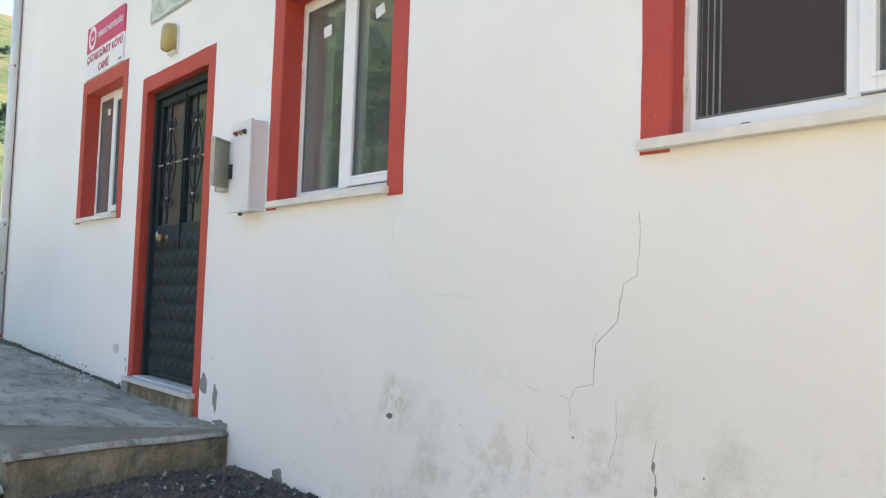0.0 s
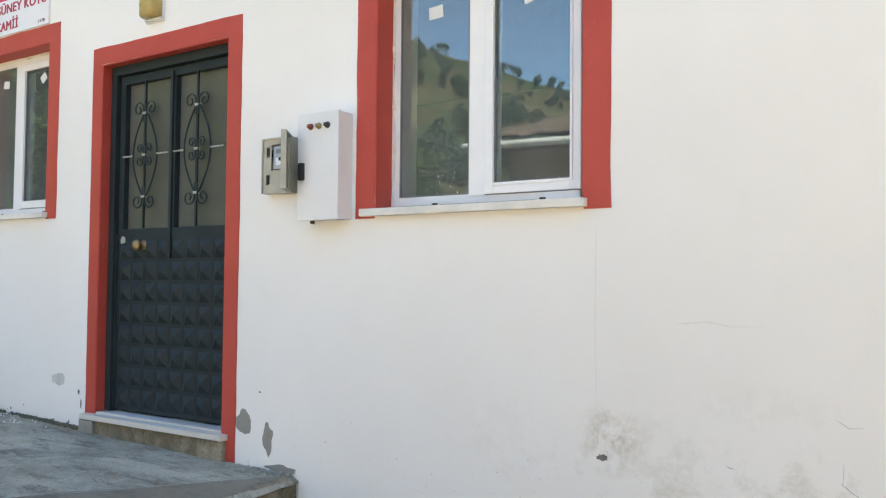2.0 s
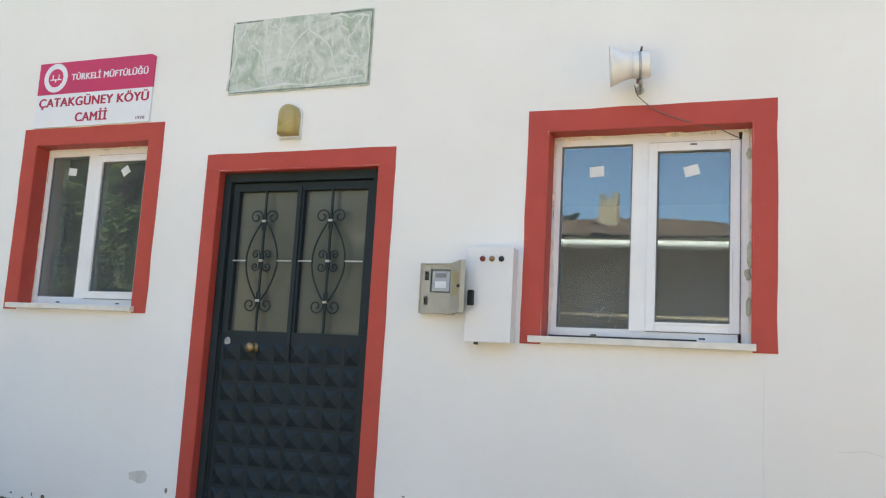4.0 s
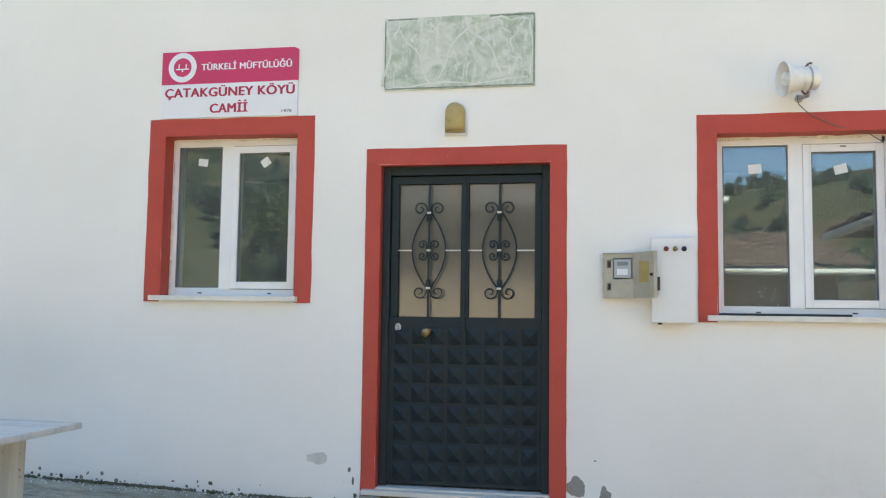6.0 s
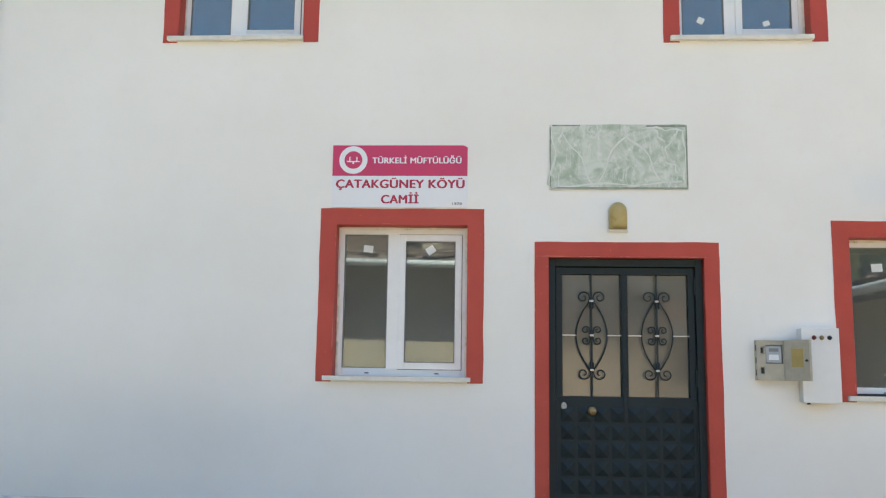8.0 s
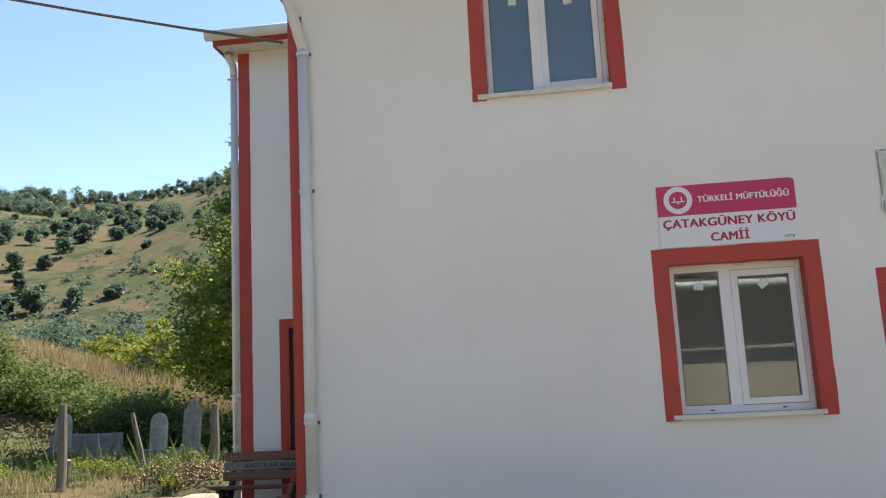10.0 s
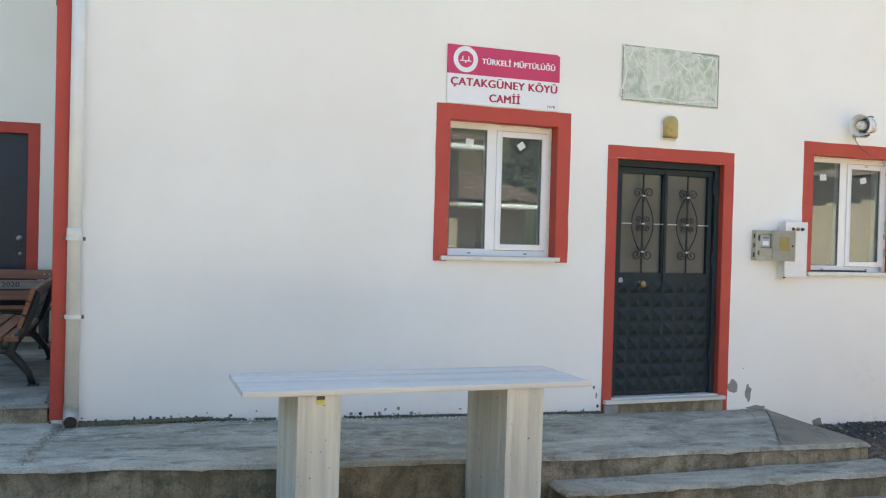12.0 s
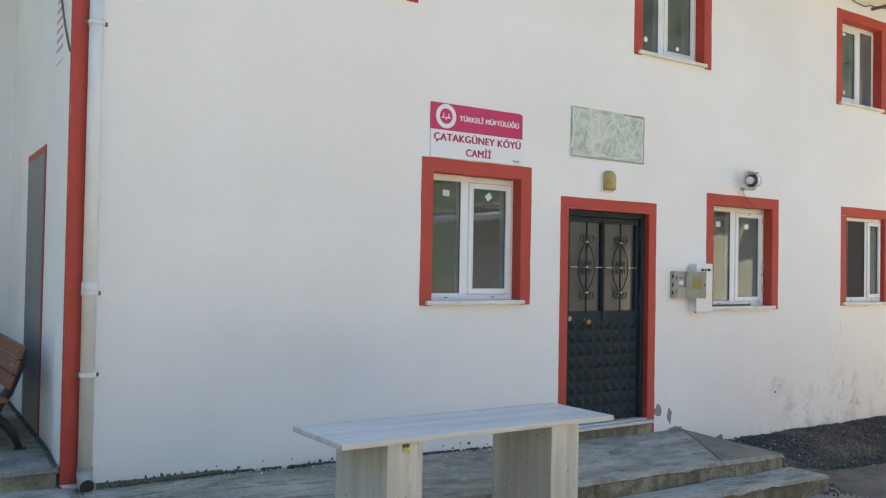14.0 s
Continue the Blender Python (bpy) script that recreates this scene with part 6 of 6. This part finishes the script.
tree("young_tree", -12.4, 19.4, 1.5, 1.0, 9, LEAF_LIGHT, "small yellow-green tree on the dry bank", 0.06, 900, 0.10)
FULL = ((0.04, 0.85), (0.3, 1.0), (0.7, 0.95), (1.0, 0.5))
tree("fruit_tree", 0.05, -8.7, 3.5, 0.95, 13, LEAF_DARK, "leafy tree across the yard beside the house", 0.05, 2600, 0.05, profile=FULL, limbs=60)
for gx, gy, gh, gs, seed in ((-4.9, -8.4, 6.2, 2.0, 14), (-7.4, -9.4, 7.2, 2.4, 15), (-8.6, -6.4, 6.4, 2.2, 16)):
    tree("garden_tree", gx, gy, gh, gs, seed, LEAF_DARK, "dense dark green tree across the yard", 0.09, 620, 0.05, profile=FULL, limbs=50)

_r = random.Random(21)


def bushes(name, spots, size, per, material, label, seed):
    blobs = []
    for x, y, r in spots:
        z = ground_z(x, y)
        for k in range(4):
            blobs.append((x + _r.uniform(-0.6, 0.6) * r, y + _r.uniform(-0.6, 0.6) * r, z + r * _r.uniform(0.15, 0.75), r * _r.uniform(0.45, 0.75), _r.uniform(0.55, 0.9)))
    return leaf_cloud(name, blobs, per, size, material, label, "bushes", seed, kind="stuff", shell=0.3)


bushes("hedge", [(-3.8 - 0.30 * k + _r.uniform(-0.3, 0.3), 12.2 - 0.04 * k + _r.uniform(-0.9, 1.2), _r.uniform(0.60, 1.0) + 0.008 * k) for k in range(44)], 0.05, 1100, LEAF_DARK, "dark green brambles round the graves", 31)
bushes("weeds", [(-3.9 - 0.075 * k + _r.uniform(-0.3, 0.3), 6.5 + 0.008 * k + _r.uniform(-0.3, 2.8), _r.uniform(0.14, 0.34)) for k in range(90)], 0.030, 1300, LEAF_DARK, "green weeds on the verge of the court", 32)
bushes("pale_weeds", [(-3.9 - 0.36 * k + _r.uniform(-0.3, 0.3), 6.4 + _r.uniform(-0.4, 1.9), _r.uniform(0.15, 0.36)) for k in range(26)], 0.026, 2200, LEAF_LIGHT, "pale flowering weeds on the verge", 33)
bushes("thicket", [(-9 - 0.55 * k + _r.uniform(-1, 1), 34 + _r.uniform(-3.5, 5), _r.uniform(1.4, 2.9)) for k in range(44)], 0.10, 420, LEAF_HAZED, "dark haze-tinted thicket at the foot of the hill", 34)
bushes("bank_shrubs", [(-8.5 - 0.9 * k + _r.uniform(-1, 1), 22.5 + _r.uniform(-1.5, 3), _r.uniform(0.6, 1.3)) for k in range(14)], 0.07, 700, LEAF_LIGHT, "yellow-green shrubs along the dry bank", 35)
bushes("west_thicket", [(-12 - 2.5 * _r.random() - k * 0.6, -6 + 2.3 * k + _r.uniform(-1, 1), _r.uniform(1.0, 2.1)) for k in range(12)], 0.13, 170, LEAF_LIGHT, "sunlit shrubs beyond the yard", 36)


def grass(name, n, region, h, material, label, seed):
    rnd = random.Random(seed)
    verts, faces = [], []
    for _ in range(n):
        x, y = region(rnd)
        z = ground_z(x, y) - 0.01
        a = rnd.random() * math.pi
        hh = h * rnd.uniform(0.4, 1.3)
        dx, dy = math.cos(a) * 0.008, math.sin(a) * 0.008
        lx, ly = rnd.uniform(-0.4, 0.4) * hh, rnd.uniform(-0.4, 0.4) * hh
        k = len(verts)
        verts += [(x - dx, y - dy, z), (x + dx, y + dy, z), (x + lx * 0.5 + dx * 0.6, y + ly * 0.5 + dy * 0.6, z + hh * 0.6), (x + lx, y + ly, z + hh)]
        faces += [(k, k + 1, k + 2), (k, k + 2, k + 3)]
    me = bpy.data.meshes.new(name)
    me.from_pydata(verts, [], faces)
    me.materials.append(material)
    tagged(new(name, me), label, "grass", kind="stuff")


grass("dry_grass", 3600, lambda r: (r.uniform(-11, -3.7), 5.7 + abs(r.gauss(0, 2.2))), 0.15, STRAW, "dry straw-coloured grass on the verge", 41)
grass("dry_slope_grass", 26000, lambda r: (r.uniform(-17, -4), r.uniform(13.0, 22.0)), 0.45, STRAW, "dry grass on the slope", 42)
grass("tall_weeds", 260, lambda r: (r.uniform(-9.5, -3.6), 6.2 + abs(r.gauss(0, 1.6))), 0.55, LEAF_DARK, "tall green weeds on the verge", 44)
bushes("verge_scrub", [(_r.uniform(-10.5, -3.7), 6.3 + abs(_r.gauss(0, 1.3)), _r.uniform(0.12, 0.34)) for k in range(80)], 0.026, 1300, LEAF_DARK, "leafy weeds and nettles on the verge", 37)
grass("verge_grass", 3400, lambda r: (r.uniform(-9.0, -5.2), r.uniform(-1.0, 6.3)), 0.25, STRAW, "dry grass beside the court", 43)


def weed_stalk(x, y, z, h, seed):
    rnd = random.Random(seed)
    w = thing("weed", "thin dry weed growing at the edge of the court", "weed", (x, y, z), group="weeds at the edge")
    bm = bmesh.new()
    for k in range(5):
        a = rnd.random() * 6.3
        hh = h * rnd.uniform(0.5, 1.0)
        lean = 0.35 * hh
        tube(bm, [(0, 0, 0), (lean * 0.4 * math.cos(a), lean * 0.4 * math.sin(a), hh * 0.55), (lean * math.cos(a), lean * math.sin(a), hh)], [0.004, 0.003, 0.001], 5)
    part("stem", bm, STRAW, w)
    leaf_cloud("leaves", [(0, 0, 0.08, 0.10, 0.8), (0.05, 0.02, 0.25, 0.09, 1.4), (-0.06, 0, 0.4, 0.07, 1.8)], -34, 0.013, LEAF_DARK, "", "", seed, w, shell=0.1)


weed_stalk(-1.92, -0.06, PLAT(-1.92, -0.06), 0.56, 1)
weed_stalk(-2.05, -0.08, PLAT(-2.05, -0.08), 0.36, 2)
weed_stalk(-4.55, 1.6, ground_z(-4.7, 1.6), 0.5, 3)


def dome(x, y, h, w, rnd):
    """A rounded, uneven crown: clumps round a middle, standing on the ground."""
    z = ground_z(x, y)
    out = [(x, y, z + h * 0.45, w * 0.8, 0.55 * h / w)]
    for k in range(4):
        a = rnd.random() * 6.3
        f = rnd.uniform(0.25, 0.8)
        s = w * (1.0 - 0.6 * f)
        out.append((x + 0.6 * s * math.cos(a), y + 0.6 * s * math.sin(a), z + h * f, w * rnd.uniform(0.35, 0.6), rnd.uniform(0.8, 1.2)))
    return out


def hill_trees():
    rnd = random.Random(77)
    near, back, pale = [], [], []
    made = 0
    while made < 1350:
        a = radians(rnd.uniform(-44, -4))
        r = 60 + 275 * rnd.random() ** 0.6
        x, y = 2 + r * math.sin(a), -2 + r * math.cos(a)
        n = noise.noise((x * 0.022, y * 0.022, 1.0)) + 0.45 * noise.noise((x * 0.07, y * 0.07, 4.0))
        crest = smooth(262, 322, r)
        want = 0.27 - 0.62 * crest - 0.28 * smooth(-29, -18, math.degrees(a)) - (0.6 if rnd.random() < 0.10 else 0.0)
        if n < want:
            continue
        made += 1
        h = (1.0 + 4.0 * rnd.random() ** 2.0) * (0.55 + 0.6 * smooth(60, 260, r))
        w = h * rnd.uniform(0.38, 0.66)
        near += dome(x, y, h, w, rnd)
    for k in range(5200):
        a = radians(rnd.uniform(-44, -4))
        r = 55 + 275 * rnd.random() ** 0.7
        x, y = 2 + r * math.sin(a), -2 + r * math.cos(a)
        if noise.noise((x * 0.03, y * 0.03, 7.0)) + 0.5 * noise.noise((x * 0.09, y * 0.09, 2.0)) < 0.12:
            continue
        w = rnd.uniform(0.3, 1.1) * rnd.uniform(0.6, 1.5)
        pale.append((x, y, ground_z(x, y) + w * 0.25, w, rnd.uniform(0.4, 0.8)))
    for k in range(1500):
        a = radians(rnd.uniform(95, 250) if k < 700 else rnd.uniform(-100, -44) if k < 850 else rnd.uniform(150, 240))
        r = 45 + 290 * rnd.random() ** 0.75
        x, y = 2 + r * math.sin(a), -2 + r * math.cos(a)
        h = rnd.uniform(2.0, 5.0)
        back += dome(x, y, h, h * rnd.uniform(0.4, 0.65), rnd)
    # distant leaves carry the haze in their bluish colour
    leaf_cloud("hill_trees", near, -85, 0.30, LEAF_HAZED, "clumps of dark haze-tinted trees on the far hillside", "trees", 51, kind="stuff", shell=0.5)
    leaf_cloud("hill_scrub", pale, -34, 0.19, LEAF_HAZED, "low haze-tinted scrub dotted over the far hillside", "bushes", 53, kind="stuff", shell=0.3)
    leaf_cloud("woodland", back, -55, 0.38, LEAF_HAZED, "scattered haze-tinted trees on the hills around the yard", "trees", 52, kind="stuff", shell=0.4)


hill_trees()

# ---- graves and fence posts beyond the court ----


def headstone(x, y, w, h, t, pointed, yaw, label, stone):
    g = thing("headstone", label, "headstone", (x, y, ground_z(x, y) - 0.08), group="old headstones")
    g.rotation_euler = (radians(_r.uniform(-3, 3)), radians(_r.uniform(-4, 4)), radians(yaw))
    out = [(-w / 2, 0), (w / 2, 0), (w / 2, h * 0.78)]
    out += [(w * 0.32, h * 0.86), (0, h), (-w * 0.32, h * 0.86)] if pointed else [(w / 2 * math.cos(math.pi * k / 8), h * 0.78 + h * 0.22 * math.sin(math.pi * k / 8)) for k in range(1, 8)]
    out += [(-w / 2, h * 0.78)]
    bm = prism(bmesh.new(), out, -t / 2, t / 2)
    bmesh.ops.recalc_face_normals(bm, faces=bm.faces)
    part("stone", bm, stone, g)
    part("plinth", solid((-w * 0.75, w * 0.75, -t * 1.6, t * 1.6, -0.1, 0.30), bevel=0.02), GRAVE, g)
    for k in range(3):
        part("worn_line", solid((-w * 0.32, w * 0.30 - 0.05 * k, -t / 2 - 0.003, -t / 2 - 0.0005, h * (0.66 - 0.10 * k), h * (0.66 - 0.10 * k) + 0.022)), CEMENT, g, "worn line of carving")


headstone(-5.55, 10.4, 0.34, 1.30, 0.12, True, 6, "tall grey pointed headstone among brambles", GRAVE)
headstone(-6.04, 10.0, 0.34, 1.0, 0.10, False, -5, "low pale rounded headstone among brambles", GRAVE_PALE)
headstone(-9.05, 8.9, 0.40, 0.95, 0.10, True, 12, "small pale headstone among brambles", GRAVE_PALE)
headstone(-7.63, 9.3, 0.30, 1.0, 0.10, False, 4, "narrow pale headstone behind the fence posts", GRAVE_PALE)
gr = thing("grave_kerb", "low stone grave surround in the weeds", "grave", (-7.6, 10.1, ground_z(-7.6, 10.1)))
part("kerb", solid((-0.75, 0.75, -0.08, 0.08, -0.1, 0.42), bevel=0.02), GRAVE, gr)
part("kerb", solid((-0.75, -0.62, 0.085, 1.0, -0.1, 0.40), bevel=0.02), GRAVE, gr)


def fence_post(x, y, h, r, tx, ty):
    p = link_mesh("fence_post", tube(bmesh.new(), [(0, 0, -0.2), (0.01, 0, h * 0.4), (-0.008, 0.006, h * 0.8), (0.0, 0, h)], [r, r * 0.95, r * 0.9, r * 0.7], 9), POST)
    p.matrix_basis = pose(x, y, ground_z(x, y), tx, ty, 0)
    tagged(p, "weathered grey wooden fence post", "post", group="fence posts")


fence_post(-5.60, 5.95, 1.31, 0.075, 1, 1)
fence_post(-6.55, 5.35, 1.50, 0.075, 0, -1)
fence_post(-5.15, 7.7, 1.05, 0.05, 3, -11)
fence_post(-4.16, 8.3, 1.12, 0.085, 0, 1)
fence_post(-5.7, 6.2, 0.45, 0.06, 5, 12)
tagged(link_mesh("fallen_beam", solid((-0.25, 0.25, -0.06, 0.06, 0.0, 0.08), bevel=0.01, m=pose(-5.15, 5.72, ground_z(-5.15, 5.72) + 0.02, 0, 0, 10)), POST), "short weathered timber lying on the verge", "timber")
rubble_line("brush_pile", [(-3.95 + _r.gauss(0, 0.42), 6.7 + _r.gauss(0, 0.25), ground_z(-3.95, 6.7) + abs(_r.gauss(0, 0.12))) for _ in range(800)], 7, plain("dead_leaves", (0.22, 0.16, 0.10), 0.95, vary=0.4, scale=20), "heap of dead leaves and brush", 0.03)

# ---- gravel heap at the wall ----
_g = random.Random(9)
gh = bmesh.new()
NX, NY = 110, 34
grid = [[gh.verts.new((6.03 + 7.0 * i / NX, -0.004 - 1.75 * k / NY, 0)) for i in range(NX + 1)] for k in range(NY + 1)]
for row in grid:
    for v in row:
        x, y = v.co.x, v.co.y
        h = heap_z(x, y)
        v.co.z = ground_z(x, y) + (0.015 if h > 0.035 + 0.02 * noise.noise((x * 5, y * 5, 1)) else -0.06) + 0.012 * noise.noise((x * 9, y * 9, 4))
for k in range(NY):
    for i in range(NX):
        gh.faces.new((grid[k][i], grid[k + 1][i], grid[k + 1][i + 1], grid[k][i + 1]))
tagged(link_mesh("gravel_heap", gh, GRAVEL, smooth=True), "low heap of dark crushed gravel against the wall", "gravel", kind="stuff")
spots = []
while len(spots) < 9000:
    x, y = _g.uniform(6.05, 11.5), -_g.random() ** 1.25 * 1.8 - 0.01
    h = heap_z(x, y)
    if h > 0.05 or (h > 0.02 and _g.random() < 0.25) or _g.random() < 0.02:
        spots.append((x, y, ground_z(x, y) + (0.018 if h > 0.04 else 0.004)))
rubble_line("gravel", spots, 8, GRAVEL, "dark crushed gravel stones lying on the heap", 0.0155)
so = bmesh.new()
NX, NY = 60, 26
grid = [[so.verts.new((6.14 + 4.2 * i / NX, -0.75 - 1.5 * k / NY, 0)) for i in range(NX + 1)] for k in range(NY + 1)]
for row in grid:
    for v in row:
        x, y = v.co.x, v.co.y
        fade = smooth(0, 0.5, x - 6.12) * smooth(4.2, 2.2, x - 6.14) * smooth(0, 0.45, -0.75 - y) * smooth(1.5, 0.8, -0.75 - y)
        v.co.z = ground_z(x, y) - 0.05 + 0.12 * fade + 0.02 * noise.noise((x * 4, y * 4, 2)) + 0.01 * noise.noise((x * 13, y * 13, 2))
for k in range(NY):
    for i in range(NX):
        so.faces.new((grid[k][i], grid[k + 1][i], grid[k + 1][i + 1], grid[k][i + 1]))
tagged(link_mesh("soil_heap", so, concrete("dusty_soil", (0.20, 0.168, 0.125), (0.145, 0.12, 0.088), (0.09, 0.075, 0.056), 0.8), smooth=True), "low spread of brown dusty soil before the gravel", "soil", kind="stuff")
spots = [(5.2 + abs(_g.gauss(0, 1.9)), -1.65 - abs(_g.gauss(0, 1.1)), 0) for _ in range(900)]
rubble_line("yard_stones", [(x, y, ground_z(x, y) + 0.004) for x, y, z in spots], 9, CEMENT, "small pale stones strewn over the yard", 0.014)

# ---- the house across the yard ----


def house_opposite(label, x0, x1, y0, ev, drop, rise, ov, opening, chimneys, m=None):
    """Rendered house facing the yard. ev: height of the eave, which falls by drop along x; opening: x0, x1, z0, z1 or None."""
    h = thing("house", label, "house")
    if m is not None:
        h.matrix_basis = m
    zg = -0.9
    total = x0 + x1
    holes = [(total - opening[1], total - opening[0], opening[2], opening[3])] if opening else []
    ob = pierced_wall("wall", (x0, x1), (zg, ev), holes, -y0, -y0 + 0.3, TAN)
    ob.parent = h
    ob.matrix_basis = pose(0, 0, 0, 0, 0, 180) @ Matrix.Translation((-total, 0, 0))
    part("end_wall", solid((x0, x0 + 0.3, y0 - 7, y0 - 0.305, zg, ev), (x1 - 0.3, x1, y0 - 7, y0 - 0.305, zg, ev)), TAN, h)
    part("back_wall", solid((x0, x1, y0 - 7.3, y0 - 7.005, zg, ev)), TAN, h)
    if opening:
        a, b, c, d = opening
        win = part("window", solid((a, b, y0 - 0.12, y0 - 0.06, c, c + 0.07), (a, b, y0 - 0.12, y0 - 0.06, d - 0.07, d), (a, a + 0.07, y0 - 0.12, y0 - 0.06, c + 0.071, d - 0.071), (b - 0.07, b, y0 - 0.12, y0 - 0.06, c + 0.071, d - 0.071), ((a + b) / 2 - 0.03, (a + b) / 2 + 0.03, y0 - 0.12, y0 - 0.06, c + 0.071, d - 0.071)), SOFFIT, h)
        part("pane", solid((a + 0.05, b - 0.05, y0 - 0.10, y0 - 0.09, c + 0.05, d - 0.05)), GLASS, win)
    part("soffit", solid((x0 - 0.5, x1 + 0.5, y0 - 0.2, y0 + ov - 0.02, ev + 0.005, ev + 0.06)), BARK, h)
    # roof: courses of tiles with a ragged edge
    n, rows = int((x1 - x0) * 9), 12
    verts, faces = [], []
    for k in range(rows * 2 + 1):
        course = k // 2
        t = (course + (k % 2)) / rows
        for i in range(n + 1):
            u = i / n
            x = x0 - 0.6 + (x1 - x0 + 1.2) * u
            wave = 0.045 * abs(math.sin(i * math.pi / 2)) + 0.07 * noise.noise((x * 2.5, t * 9, 2)) + 0.05 * noise.noise((x * 7.0, t * 23, 4))
            sag = -0.10 * math.sin(u * math.pi * 2.2) * t
            lift = 0.075 if k % 2 == 0 else 0.0
            verts.append((x, y0 + ov - (ov + 3.65) * t, ev - drop * u + 0.10 + rise * (1 - 0.25 * u) * t + wave + sag + lift + 0.02 * noise.noise((i * 1.3, course * 2.1, 6))))
    for k in range(rows * 2):
        for i in range(n):
            a = k * (n + 1) + i
            faces.append((a, a + 1, a + n + 2, a + n + 1))
    me = bpy.data.meshes.new("roof")
    me.from_pydata(verts, [], faces)
    me.materials.append(ROOF)
    rf = new("roof", me)
    rf.parent = h
    part("rear_roof", solid((x0 - 0.6, x1 + 0.6, -2.4, 2.4, -0.05, 0.05), m=pose(0, y0 - 5.9, ev + 0.10 + rise * 0.56, -math.degrees(math.atan2(rise * 0.86, 4.5)))), ROOF, h)
    part("gutter", tube(bmesh.new(), [(x0 - 0.6, y0 + ov + 0.04, ev + 0.02), (x1 + 0.6, y0 + ov + 0.04, ev + 0.02 - drop)], 0.075, 10), PVC_PIPE, h, "white plastic gutter", True)
    for k in range(int((x1 - x0) / 1.4)):
        part("gutter_strap", solid((x0 + 0.3 + k * 1.4, x0 + 0.33 + k * 1.4, y0 + ov - 0.02, y0 + ov + 0.10, ev - 0.08 - drop * k * 1.4 / (x1 - x0), ev + 0.08 - drop * k * 1.4 / (x1 - x0))), GALV, h)
    for cx, cy, z0, z1, w, broken in chimneys:
        c = part("chimney", solid((cx - w, cx + w, cy - w, cy + w, z0, z1), bevel=0.02), TAN, h, "pale rendered chimney stack")
        if broken:
            for k, (dx, dz, q) in enumerate(((-0.8, 0.16, 0.3), (0.7, 0.2, 0.35), (0.1, 0.08, 0.3))):
                part("broken_brick", solid((cx + w * dx - q * w, cx + w * dx + q * w, cy - w, cy + w * 0.6, z1 + 0.001, z1 + dz), bevel=0.02), CEMENT, c)
        else:
            part("chimney_cap", solid((cx - w - 0.05, cx + w + 0.05, cy - w - 0.05, cy + w + 0.05, z1 + 0.002, z1 + 0.06)), CEMENT, c)


house_opposite("old tan rendered house with a sagging clay tile roof", 0.25, 7.4, -11.7, 3.63, 0.14, 1.25, 0.80, None, ((2.62, -12.7, 3.9, 5.36, 0.22, False), (4.28, -13.6, 4.1, 4.92, 0.19, True)))
house_opposite("low tan rendered house with a clay tile roof at the back", 8.4, 11.2, -16.2, 2.42, 0.0, 1.3, 0.80, (9.6, 10.5, 0.5, 1.5), ())
house_opposite("small tan house with rough tiled eaves, side on to the yard", 0.6, 5.6, 0.0, 2.74, 0.0, 0.9, 0.80, (2.2, 3.1, 0.4, 1.5), (), pose(10.4, -10.4, 0.0, 0, 0, 90))

# ---- moss and tufts at the foot of the wall ----
tufts = [(0.20 + 0.05 * k + _r.uniform(-0.03, 0.03), -0.03 - 0.03 * _r.random(), PLAT(0.3, 0) + 0.004, _r.uniform(0.015, 0.035), 0.6) for k in range(8)]
tufts += [(_r.uniform(0.9, 4.1), -0.02 - 0.02 * _r.random(), 0.0, _r.uniform(0.008, 0.02), 0.6) for k in range(14)]
leaf_cloud("moss", [(x, y, PLAT(x, y) + 0.006, r, h) for x, y, z, r, h in tufts], -40, 0.012, LEAF_DARK, "small tufts of moss along the wall foot", "moss", 61, kind="stuff", shell=0.2)
